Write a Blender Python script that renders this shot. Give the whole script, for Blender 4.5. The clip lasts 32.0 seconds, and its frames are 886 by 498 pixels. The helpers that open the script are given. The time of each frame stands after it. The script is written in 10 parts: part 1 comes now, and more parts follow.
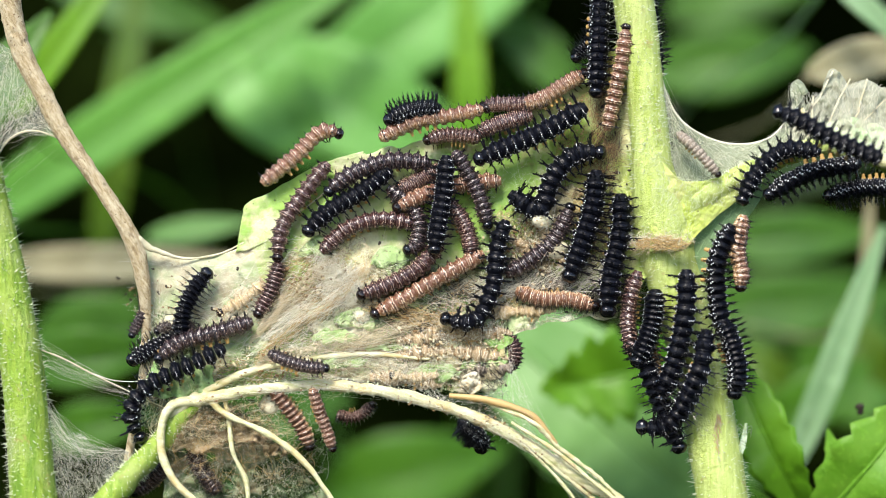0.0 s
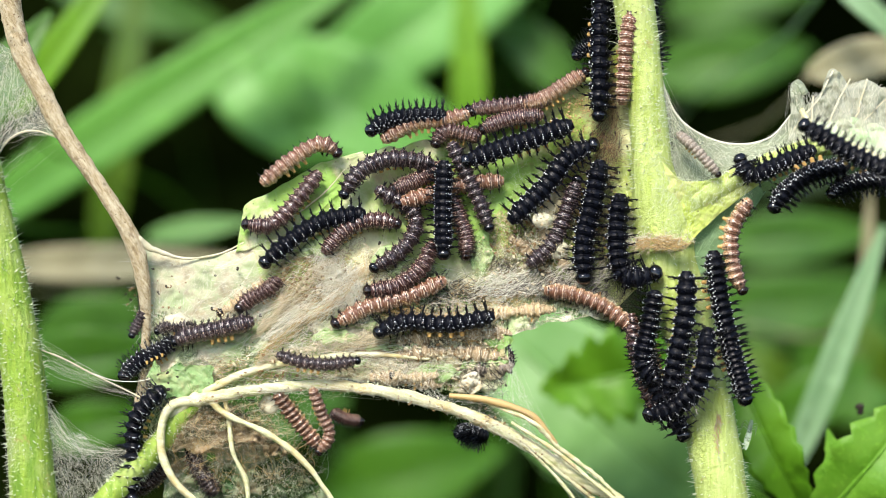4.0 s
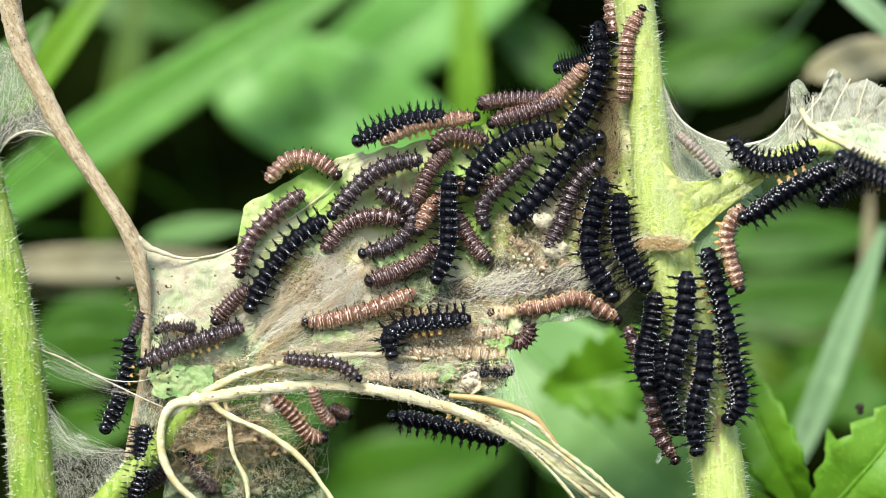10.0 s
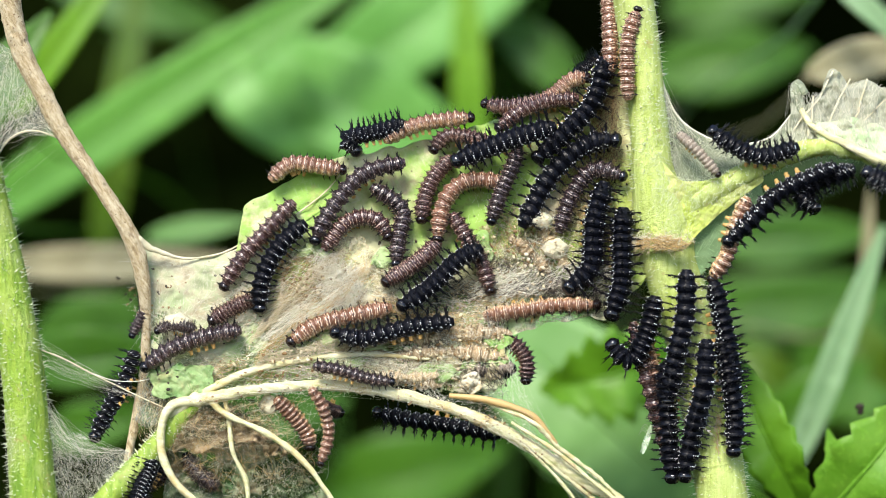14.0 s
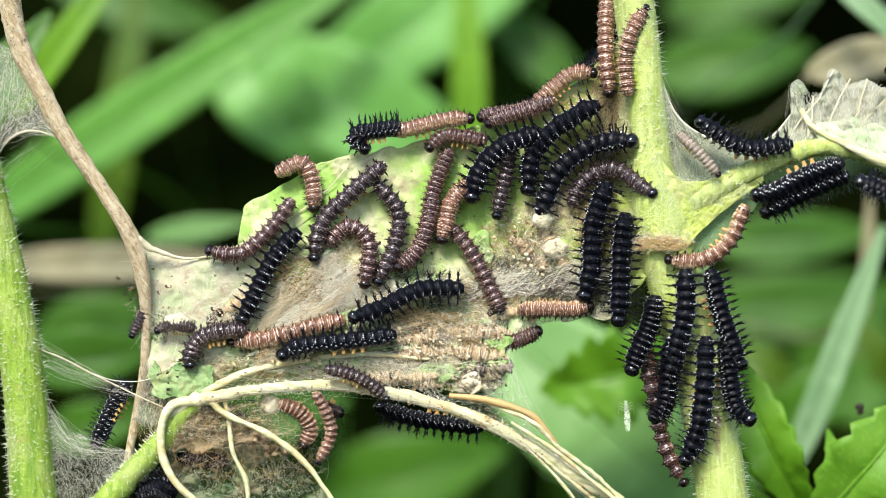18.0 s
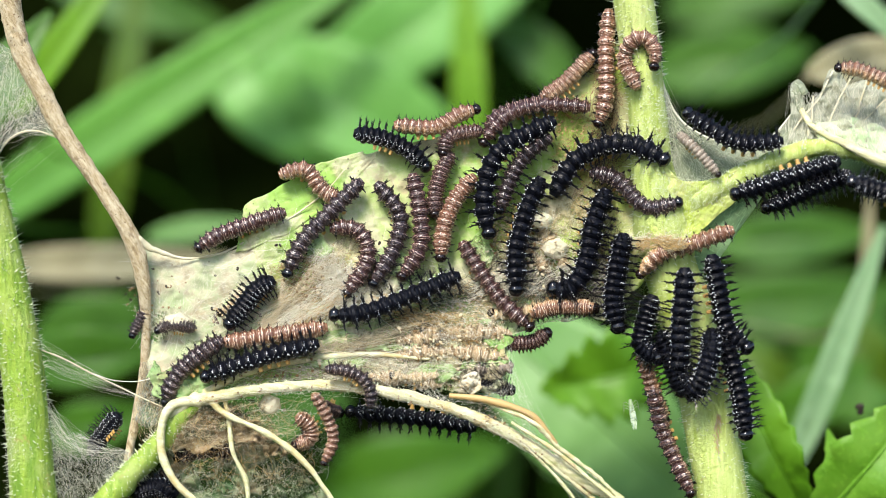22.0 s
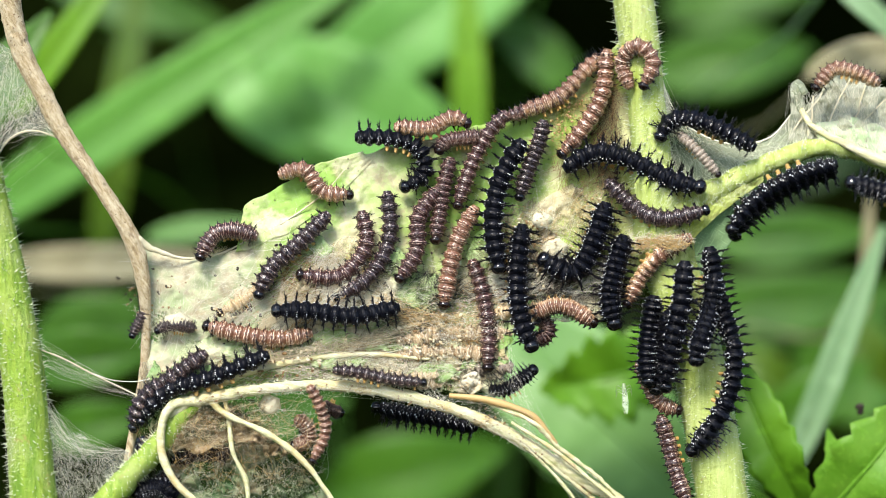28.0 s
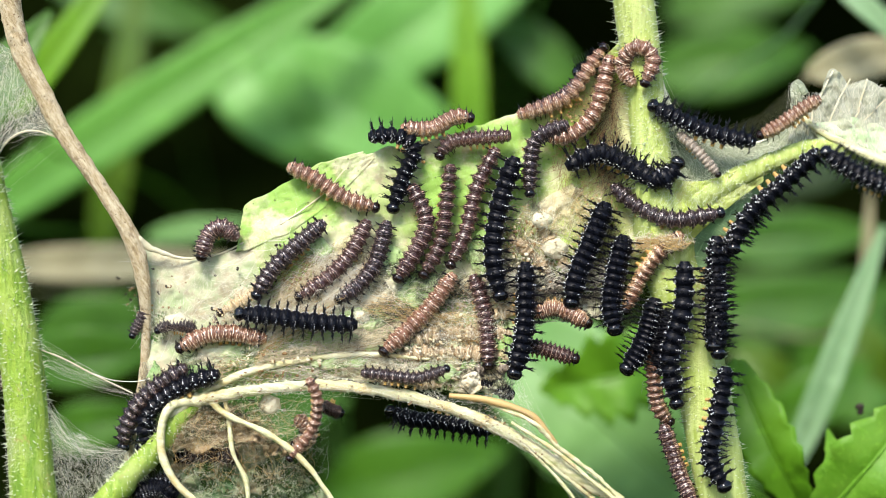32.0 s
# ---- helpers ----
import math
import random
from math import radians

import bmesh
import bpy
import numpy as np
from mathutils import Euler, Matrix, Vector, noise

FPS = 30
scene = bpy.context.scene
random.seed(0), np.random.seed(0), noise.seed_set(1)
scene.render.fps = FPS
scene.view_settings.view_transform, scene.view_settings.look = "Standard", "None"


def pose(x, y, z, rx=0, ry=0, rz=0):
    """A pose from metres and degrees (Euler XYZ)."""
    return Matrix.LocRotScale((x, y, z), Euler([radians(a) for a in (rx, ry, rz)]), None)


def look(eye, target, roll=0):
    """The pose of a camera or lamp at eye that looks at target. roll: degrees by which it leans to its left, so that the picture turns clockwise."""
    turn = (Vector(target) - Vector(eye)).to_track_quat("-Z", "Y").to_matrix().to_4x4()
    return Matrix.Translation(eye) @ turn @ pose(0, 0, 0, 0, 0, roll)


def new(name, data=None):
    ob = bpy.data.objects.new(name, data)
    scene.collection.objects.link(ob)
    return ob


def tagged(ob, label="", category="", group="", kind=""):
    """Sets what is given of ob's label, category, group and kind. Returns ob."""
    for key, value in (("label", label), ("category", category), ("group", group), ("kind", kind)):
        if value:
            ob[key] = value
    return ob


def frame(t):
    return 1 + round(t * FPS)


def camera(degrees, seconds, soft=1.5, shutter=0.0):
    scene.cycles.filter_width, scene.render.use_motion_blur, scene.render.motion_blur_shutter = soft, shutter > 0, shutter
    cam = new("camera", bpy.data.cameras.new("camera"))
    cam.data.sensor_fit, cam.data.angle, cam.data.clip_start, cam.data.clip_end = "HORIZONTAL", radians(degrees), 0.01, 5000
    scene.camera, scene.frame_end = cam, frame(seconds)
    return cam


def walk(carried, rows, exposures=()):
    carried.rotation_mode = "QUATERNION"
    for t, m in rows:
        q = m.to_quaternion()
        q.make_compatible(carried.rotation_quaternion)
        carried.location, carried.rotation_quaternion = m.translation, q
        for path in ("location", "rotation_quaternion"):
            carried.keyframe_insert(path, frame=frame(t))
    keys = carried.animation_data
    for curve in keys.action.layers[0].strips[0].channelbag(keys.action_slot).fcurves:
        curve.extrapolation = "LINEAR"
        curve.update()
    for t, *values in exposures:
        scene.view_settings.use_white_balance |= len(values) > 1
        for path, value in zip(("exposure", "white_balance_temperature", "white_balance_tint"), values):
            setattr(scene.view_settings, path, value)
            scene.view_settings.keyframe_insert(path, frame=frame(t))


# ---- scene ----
# ---- the camera: it stands still before the plant ----
cam = camera(24.57, 32.0, soft=1.0)
cam.data.dof.use_dof = True
cam.data.dof.focus_distance = 0.3
cam.data.dof.aperture_fstop = 9.6
EYE = (0.0, -0.3, 0.5)
walk(cam, [(0, look(EYE, (0, 0, 0.5))), (32, look(EYE, (0, 0, 0.5)))], exposures=[(0, 0.82), (32, 0.82)])

# ---- daylight: a bright, thinly veiled sky ----
world = bpy.data.worlds.new("daylight")
world.use_nodes = True
scene.world = world
sky = world.node_tree.nodes.new("ShaderNodeTexSky")
sky.sky_type, sky.sun_disc = "NISHITA", False
sky.sun_elevation, sky.sun_rotation = radians(44), radians(197)
world.node_tree.links.new(sky.outputs[0], world.node_tree.nodes["Background"].inputs[0])
world.node_tree.nodes["Background"].inputs[1].default_value = 0.15
sun = new("sun", bpy.data.lights.new("sun", "SUN"))
sun.data.energy, sun.data.angle, sun.data.color = 3.6, radians(18), (1.0, 0.93, 0.82)
sun.matrix_world = look((-0.3, -1.0, 1.5), (0, 0, 0.5))

MM = 0.001
MID = 500.0
STEM_LINE = ((45, 27.5), (20, 30.3), (11.8, 30.9), (1.8, 33.8), (-17.4, 38.0), (-45, 42.5))
rng = random.Random(5)


def stem_x(h):
    """Where the axis of the nettle stem runs at the height h above the middle, in mm."""
    for (h0, x0), (h1, x1) in zip(STEM_LINE, STEM_LINE[1:]):
        if h >= h1:
            return x0 + (x1 - x0) * (h0 - h) / (h0 - h1)
    return STEM_LINE[-1][1]


def surf(x, z):
    """Depth in mm of the webbed leaf's upper side, or of the stem before it, at x and z."""
    h = z - MID
    y = 3.0 + 0.004 * max(0.0, h - 5) ** 2 - 2.5 * math.exp(-((h + 19) / 7) ** 2)
    y += 1.2 * math.sin(0.11 * x + 1) + 0.8 * math.sin(0.17 * h - 0.5)
    beside = 1 / (1 + math.exp(-(x - stem_x(h) - 3.5) * 1.2))
    return y * (1 - beside) - 2.6 * beside - 4.2 * (1 - beside) * math.exp(-((x - stem_x(h)) / 3.4) ** 2)

# ---- materials ----
class Mat:
    """A node material built step by step."""

    def __init__(self, name, rough=0.6):
        self.m = bpy.data.materials.new(name)
        self.m.use_nodes = True
        self.t = self.m.node_tree
        self.b = self.t.nodes["Principled BSDF"]
        self.out = self.t.nodes["Material Output"]
        self.b.inputs["Roughness"].default_value = rough
        self.co = self.t.nodes.new("ShaderNodeTexCoord").outputs["Object"]

    def node(self, kind, **inputs):
        n = self.t.nodes.new(kind)
        for k, v in inputs.items():
            self.feed(n.inputs[k.replace("_", " ")], v)
        return n

    def feed(self, socket, v):
        if isinstance(v, bpy.types.NodeSocket):
            self.t.links.new(v, socket)
        else:
            socket.default_value = v

    def scaled(self, sx, sy, sz, turn=(0, 0, 0)):
        """Coordinates turned and then stretched; features run long along the turned z."""
        a = self.node("ShaderNodeMapping", Vector=self.co)
        a.inputs["Rotation"].default_value = [radians(v) for v in turn]
        n = self.node("ShaderNodeMapping", Vector=a.outputs[0])
        n.inputs["Scale"].default_value = (sx, sy, sz)
        return n.outputs[0]

    def noise(self, scale, detail=4.0, vector=None, rough=0.55):
        n = self.node("ShaderNodeTexNoise", Vector=vector or self.co, Scale=scale, Detail=detail, Roughness=rough)
        return n.outputs["Fac"]

    def dots(self, scale, vector=None):
        n = self.node("ShaderNodeTexVoronoi", Vector=vector or self.co, Scale=scale)
        return n.outputs["Distance"]

    def ramp(self, fac, *stops):
        n = self.node("ShaderNodeValToRGB", Fac=fac)
        el = n.color_ramp.elements
        while len(el) < len(stops):
            el.new(0.5)
        for e, (p, c) in zip(el, stops):
            e.position = p
            e.color = (*c, 1) if len(c) == 3 else c
        return n.outputs[0]

    def grey(self, fac, a, b, lo=0.0, hi=1.0):
        n = self.node("ShaderNodeMapRange", Value=fac)
        for i, v in enumerate((a, b, lo, hi)):
            n.inputs[i + 1].default_value = v
        return n.outputs[0]

    def mix(self, fac, a, b, how="MIX"):
        n = self.t.nodes.new("ShaderNodeMix")
        n.data_type, n.blend_type = "RGBA", how
        self.feed(n.inputs["Factor"], fac)
        for k, v in ((6, a), (7, b)):
            self.feed(n.inputs[k], (*v, 1) if isinstance(v, tuple) else v)
        return n.outputs[2]

    def maths(self, how, a, b=0.5):
        n = self.t.nodes.new("ShaderNodeMath")
        n.operation = how
        self.feed(n.inputs[0], a)
        self.feed(n.inputs[1], b)
        return n.outputs[0]

    def chance(self):
        return self.node("ShaderNodeObjectInfo").outputs["Random"]

    def done(self, colour, bump=None, depth=0.0002, strength=0.6, rough=None, thin=0.0, clear=None, spec=None):
        self.feed(self.b.inputs["Base Color"], (*colour, 1) if isinstance(colour, tuple) else colour)
        if rough is not None:
            self.feed(self.b.inputs["Roughness"], rough)
        if spec is not None:
            self.b.inputs["Specular IOR Level"].default_value = spec
        if bump is not None:
            n = self.node("ShaderNodeBump", Height=bump, Strength=strength, Distance=depth)
            self.t.links.new(n.outputs[0], self.b.inputs["Normal"])
        last = self.b.outputs[0]
        if thin:
            tr = self.t.nodes.new("ShaderNodeBsdfTranslucent")
            self.feed(tr.inputs[0], (*colour, 1) if isinstance(colour, tuple) else colour)
            mx = self.node("ShaderNodeMixShader", Fac=thin)
            self.t.links.new(last, mx.inputs[1])
            self.t.links.new(tr.outputs[0], mx.inputs[2])
            last = mx.outputs[0]
        if clear is not None:
            tp = self.t.nodes.new("ShaderNodeBsdfTransparent")
            mx = self.node("ShaderNodeMixShader", Fac=clear)
            self.t.links.new(last, mx.inputs[1])
            self.t.links.new(tp.outputs[0], mx.inputs[2])
            last = mx.outputs[0]
        self.t.links.new(last, self.out.inputs[0])
        return self.m


def leaf_mat(name, dark, light, thin=0.35, rough=0.5, size=60):
    m = Mat(name, rough)
    a = m.noise(size, 5)
    c = m.ramp(a, (0.3, dark), (0.7, light))
    c = m.mix(m.grey(m.noise(size * 6, 3), 0.55, 0.75, 0, 0.5), c, tuple(min(1, v * 1.5) for v in light))
    return m.done(c, m.noise(size * 8, 3), 0.0004, 0.4, thin=thin)


def stem_mat(name, deep, pale):
    m = Mat(name, 0.5)
    streak = m.noise(1.0, 5, m.scaled(1100, 1100, 110), 0.62)
    c = m.ramp(streak, (0.32, deep), (0.62, pale))
    c = m.mix(m.grey(m.noise(140, 5), 0.5, 0.75, 0, 0.6), c, (0.52, 0.58, 0.24))
    c = m.mix(m.grey(m.noise(900, 4, rough=0.7), 0.56, 0.70, 0, 0.45), c, (0.64, 0.74, 0.26))
    c = m.mix(m.grey(m.noise(420, 4, rough=0.65), 0.62, 0.72, 0, 0.7), c, (0.42, 0.30, 0.12))
    return m.done(c, m.maths("ADD", streak, m.noise(1300, 5, rough=0.75)), 0.0004, 0.9, thin=0.12)


def bark_mat():
    m = Mat("dry_bark", 0.85)
    fib = m.noise(1.0, 8, m.scaled(1900, 1900, 420, (0, 33, 0)), 0.78)
    c = m.ramp(fib, (0.28, (0.18, 0.10, 0.045)), (0.45, (0.58, 0.45, 0.25)), (0.62, (0.84, 0.75, 0.54)))
    c = m.mix(m.grey(m.noise(650, 6, rough=0.75), 0.55, 0.65, 0, 0.65), c, (0.22, 0.13, 0.055))
    c = m.mix(m.grey(m.noise(1500, 4, rough=0.7), 0.56, 0.66, 0, 0.5), c, (0.76, 0.64, 0.42))
    return m.done(c, m.maths("ADD", fib, m.noise(1400, 5, rough=0.75)), 0.0007, 1.0)


def rib_mat():
    m = Mat("pale_rib", 0.6)
    streak = m.noise(1.0, 6, m.scaled(1500, 1500, 130, (0, 78, 0)), 0.65)
    c = m.ramp(streak, (0.30, (0.46, 0.50, 0.20)), (0.48, (0.68, 0.66, 0.38)), (0.68, (0.82, 0.78, 0.56)))
    c = m.mix(m.grey(m.noise(200, 5, rough=0.65), 0.50, 0.62, 0, 0.7), c, (0.60, 0.45, 0.18))
    c = m.mix(m.grey(m.noise(700, 5, rough=0.7), 0.62, 0.69, 0, 0.7), c, (0.34, 0.20, 0.09))
    return m.done(c, m.maths("ADD", streak, m.noise(1600, 5, rough=0.7)), 0.00025, 0.7, thin=0.1)


def silk_mat(name, leafy, straw, cover, turn, brown=0.5, sappy=None, white=0.7, fresh=None, thin=0.2):
    """Silk felt over a dying leaf: leaf tissue shows through, pale fibres over it, gaps where it is thin."""
    m = Mat(name, 0.6)
    patch = m.noise(120, 8, rough=0.7)
    c = m.ramp(patch, (0.38, leafy), (0.48, tuple((a + b) / 2 for a, b in zip(leafy, straw))), (0.55, straw), (0.70, tuple(min(0.88, v * 1.15) for v in straw)))
    if fresh:
        c = m.mix(m.grey(m.noise(65, 7, rough=0.7), 0.46, 0.55, 0, 0.95), c, m.mix(m.grey(m.noise(300, 5), 0.4, 0.6), (0.30, 0.54, 0.09), fresh))
    if sappy:
        side = m.node("ShaderNodeSeparateXYZ", Vector=m.co).outputs[0]
        c = m.mix(m.maths("MULTIPLY", m.grey(side, 0.010, 0.030), m.grey(patch, 0.30, 0.58, 1.0, 0.35)), c, sappy)
    c = m.mix(m.grey(m.noise(240, 7, rough=0.72), 0.53, 0.64, 0, brown), c, m.mix(m.grey(m.noise(900, 4), 0.4, 0.6), (0.16, 0.10, 0.045), (0.44, 0.30, 0.15)))
    fib = m.noise(1.0, 8, m.scaled(2600, 1500, 260, turn), 0.74)
    fib2 = m.noise(1.0, 8, m.scaled(320, 1500, 2300, turn), 0.74)
    both = m.maths("MAXIMUM", fib, fib2)
    c = m.mix(m.grey(both, 0.56, 0.70, 0, white), c, (0.76, 0.75, 0.63))
    c = m.mix(m.grey(fib, 0.42, 0.33, 0, 0.2), c, (0.20, 0.14, 0.07))
    c = m.mix(m.grey(m.dots(520), 0.10, 0.05, 0, 0.7), c, (0.05, 0.035, 0.02))
    gap = m.maths("MULTIPLY", m.grey(m.noise(70 + 80 * cover, 8, rough=0.68), cover, cover + 0.06), m.grey(both, 0.66, 0.50))
    return m.done(c, m.maths("ADD", both, m.noise(1100, 5, rough=0.7)), 0.00028, 0.8, thin=thin, clear=gap)


def gauze_mat(name, open_to=0.82, turn=(0, 30, 0), tint=(0.72, 0.74, 0.62)):
    """Thin white spinning with the light coming through."""
    m = Mat(name, 0.6)
    a = m.noise(1.0, 5, m.scaled(3600, 2000, 300, turn), 0.7)
    b = m.noise(1.0, 5, m.scaled(300, 2000, 3200, turn), 0.7)
    thread = m.maths("MAXIMUM", m.grey(a, 0.55, 0.70), m.grey(b, 0.56, 0.70))
    thick = m.grey(m.noise(90, 3), 0.35, 0.7, 0.0, 0.35)
    solid = m.maths("ADD", m.maths("MULTIPLY", thread, 0.55), thick)
    gap = m.maths("SUBTRACT", open_to, solid)
    return m.done(tint, thread, 0.0002, 0.5, thin=0.5, clear=gap)


M = {
    "stem": stem_mat("green_stem", (0.37, 0.49, 0.07), (0.57, 0.68, 0.23)),
    "stem_green": stem_mat("bright_stem", (0.145, 0.297, 0.017), (0.323, 0.476, 0.051)),
    "bark": bark_mat(),
    "rib": rib_mat(),
    "silk_leaf": silk_mat("silk_on_leaf", (0.38, 0.53, 0.15), (0.66, 0.66, 0.41), 0.9, (0, 20, 0), 0.45, (0.44, 0.50, 0.06), 0.3, (0.32, 0.55, 0.10), 0.1),
    "silk_tan": silk_mat("silk_on_dry_leaf", (0.42, 0.54, 0.27), (0.66, 0.63, 0.45), 0.60, (0, 60, 0), 0.5, None, 0.5),
    "silk_mat": silk_mat("silk_mat", (0.46, 0.62, 0.27), (0.84, 0.80, 0.60), 0.455, (0, 78, 0), 0.4, None, 0.85),
    "silk_brown": silk_mat("brown_leaf_litter", (0.36, 0.32, 0.16), (0.62, 0.47, 0.28), 0.47, (0, 40, 0), 0.8),
    "silk_shreds": silk_mat("shredded_leaf", (0.10, 0.20, 0.07), (0.36, 0.38, 0.22), 0.50, (0, 20, 0), 0.7),
    "debris": silk_mat("brown_debris", (0.50, 0.45, 0.22), (0.80, 0.71, 0.48), 0.38, (0, 70, 0), 0.7, None, 0.9),
    "silk_cream": silk_mat("cream_skin", (0.72, 0.60, 0.36), (0.86, 0.78, 0.60), 0.95, (0, 60, 0), 0.6),
    "silk_node": silk_mat("silk_on_node", (0.45, 0.57, 0.08), (0.62, 0.70, 0.24), 0.95, (0, -30, 0), 0.3, None, 0.3),
    "silk_green": silk_mat("silk_on_green_leaf", (0.13, 0.31, 0.07), (0.34, 0.48, 0.20), 0.56, (0, 50, 0), 0.5, None, 0.3),
    "silk_pale": silk_mat("silk_on_pale_leaf", (0.36, 0.56, 0.24), (0.66, 0.76, 0.52), 0.8, (0, -40, 0), 0.2, None, 0.6),
    "cream": silk_mat("cream_silk_roll", (0.66, 0.62, 0.40), (0.80, 0.74, 0.55), 0.95, (0, 60, 0), 0.3),
    "gauze": gauze_mat("white_gauze", 0.95),
    "gauze_thin": gauze_mat("thin_gauze", 1.1),
    "gauze_right": gauze_mat("dense_gauze", 0.72, (0, -40, 0), (0.62, 0.68, 0.50)),
    "gauze_green": gauze_mat("green_gauze", 0.50, (0, -30, 0), (0.42, 0.62, 0.34)),
    "gauze_leaf": gauze_mat("gauze_on_leaf", 0.48, (0, -40, 0), (0.66, 0.68, 0.54)),
    "lump": Mat("cream_lump", 0.7).done((0.58, 0.47, 0.29), thin=0.2),
    "gold": Mat("golden_crumb", 0.6).done((0.66, 0.47, 0.22), thin=0.2),
    "frass": Mat("dark_dropping", 0.8).done((0.03, 0.022, 0.014)),
    "bristle": Mat("dark_bristle", 0.4).done((0.02, 0.017, 0.016)),
    "thread": Mat("silk_thread", 0.45).done((0.86, 0.84, 0.72), thin=0.3),
    "straw_thread": Mat("straw_thread", 0.6).done((0.66, 0.57, 0.38), thin=0.2),
    "gold_thread": Mat("gold_thread", 0.55).done((0.62, 0.43, 0.18), thin=0.2),
    "brown_thread": Mat("brown_thread", 0.6).done((0.26, 0.16, 0.07), thin=0.1),
    "hair": Mat("plant_hair", 0.35).done((0.82, 0.88, 0.66), thin=0.4),
    "leaf_fresh": leaf_mat("fresh_leaf", (0.08, 0.24, 0.0064), (0.152, 0.368, 0.016)),
    "leaf_under": leaf_mat("under_leaf", (0.20, 0.42, 0.07), (0.36, 0.60, 0.16), size=200),
    "leaf_gap": silk_mat("bared_leaf", (0.28, 0.47, 0.12), (0.48, 0.62, 0.30), 0.52, (0, 40, 0), 0.25, None, 0.5),
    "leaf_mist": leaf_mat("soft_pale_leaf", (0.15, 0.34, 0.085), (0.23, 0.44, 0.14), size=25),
    # leaf green darkened so that its colour holds half shade
    "leaf_half": leaf_mat("half_shade_painted_leaf", (0.045, 0.15, 0.006), (0.08, 0.23, 0.012)),
    # leaf green lightened so that its colour holds sunlight
    "leaf_bright": leaf_mat("sunlight_painted_leaf", (0.13, 0.35, 0.016), (0.22, 0.46, 0.045), thin=0.45, size=160),
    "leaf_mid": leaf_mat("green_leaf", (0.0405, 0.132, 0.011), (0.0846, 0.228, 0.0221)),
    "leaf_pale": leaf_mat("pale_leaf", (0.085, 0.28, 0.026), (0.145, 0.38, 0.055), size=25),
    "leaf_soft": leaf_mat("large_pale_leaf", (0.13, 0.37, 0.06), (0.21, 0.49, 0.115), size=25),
    # almost black green: deep shade sits in the colour, nothing casts it
    "leaf_deep": leaf_mat("deep_shade_painted_leaf", (0.0096, 0.0336, 0.00384), (0.0216, 0.0624, 0.0072)),
    "grass": leaf_mat("grass_blade", (0.10, 0.27, 0.0064), (0.165, 0.37, 0.0096)),
    "grass_blue": leaf_mat("bluish_blade", (0.192, 0.368, 0.16), (0.32, 0.496, 0.272)),
    "leaf_dry": leaf_mat("dry_leaf", (0.288, 0.264, 0.136), (0.464, 0.44, 0.272)),
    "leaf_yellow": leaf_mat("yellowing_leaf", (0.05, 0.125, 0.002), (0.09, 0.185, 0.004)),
}


# near-black base colour holds the shade of undergrowth that is not built
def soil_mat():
    m = Mat("shade_painted_soil", 0.95)
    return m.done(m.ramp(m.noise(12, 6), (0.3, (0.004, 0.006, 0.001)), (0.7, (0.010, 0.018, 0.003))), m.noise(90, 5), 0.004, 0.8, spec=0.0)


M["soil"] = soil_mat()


# ---- building helpers ----
def mesh_of(name, verts, faces, material, smooth=True):
    me = bpy.data.meshes.new(name)
    me.from_pydata([[c * MM for c in v] for v in verts], [], faces)
    me.materials.append(material)
    if smooth:
        me.polygons.foreach_set("use_smooth", [True] * len(faces))
    me.update()
    return me


def put(name, me, parent=None, label=""):
    ob = new(name, me)
    ob.parent = parent
    if label:
        tagged(ob, label)
    return ob


def spline(pts, n):
    """n + 1 evenly spaced places along a smooth line through pts."""
    p = np.array(pts, float)
    if len(p) == 2:
        p = np.array([p[0], (p[0] + p[1]) / 2, p[1]])
    q = np.vstack([2 * p[0] - p[1], p, 2 * p[-1] - p[-2]])
    fine = []
    for i in range(1, len(q) - 2):
        for s in np.arange(12) / 12:
            a, b, c, d = q[i - 1], q[i], q[i + 1], q[i + 2]
            fine.append(0.5 * (2 * b + (c - a) * s + (2 * a - 5 * b + 4 * c - d) * s * s + (3 * b - a - 3 * c + d) * s ** 3))
    fine.append(p[-1])
    fine = np.array(fine)
    run = np.concatenate([[0], np.cumsum(np.linalg.norm(np.diff(fine[:, :3], axis=0), axis=1))])
    at = np.linspace(0, run[-1], n + 1)
    return np.stack([np.interp(at, run, fine[:, k]) for k in range(fine.shape[1])], 1)


def tube_data(pts, radii, sides=14, rings=40, rough=0.0, grain=0.4, flat=1.0):
    """Verts and faces of a tapering, slightly uneven stalk along pts, in mm."""
    line = spline([(*p, r) for p, r in zip(pts, radii)], rings)
    verts, faces = [], []
    for i, (x, y, z, r) in enumerate(line):
        d = Vector(line[min(i + 1, rings)][:3] - line[max(i - 1, 0)][:3]).normalized()
        u = d.cross(Vector((0, 1, 0.01))).normalized()
        w = d.cross(u).normalized()
        for k in range(sides):
            a = math.tau * k / sides
            q = Vector((x, y, z)) + (u * math.cos(a) + w * (math.sin(a) * flat)) * r
            q += (q - Vector((x, y, z))) * (noise.noise(q * grain) * rough + noise.noise(q * grain * 3.1) * rough * 0.5)
            verts.append(q)
    for i in range(rings):
        for k in range(sides):
            a, b = i * sides + k, i * sides + (k + 1) % sides
            faces.append((a, a + sides, b + sides, b))
    faces.append(tuple(range(sides)))
    faces.append(tuple(reversed(range(rings * sides, (rings + 1) * sides))))
    return verts, faces


def stalk(name, pts, radii, mat, parent=None, label="", **kw):
    return put(name, mesh_of(name, *tube_data(pts, radii, **kw), M[mat]), parent, label)


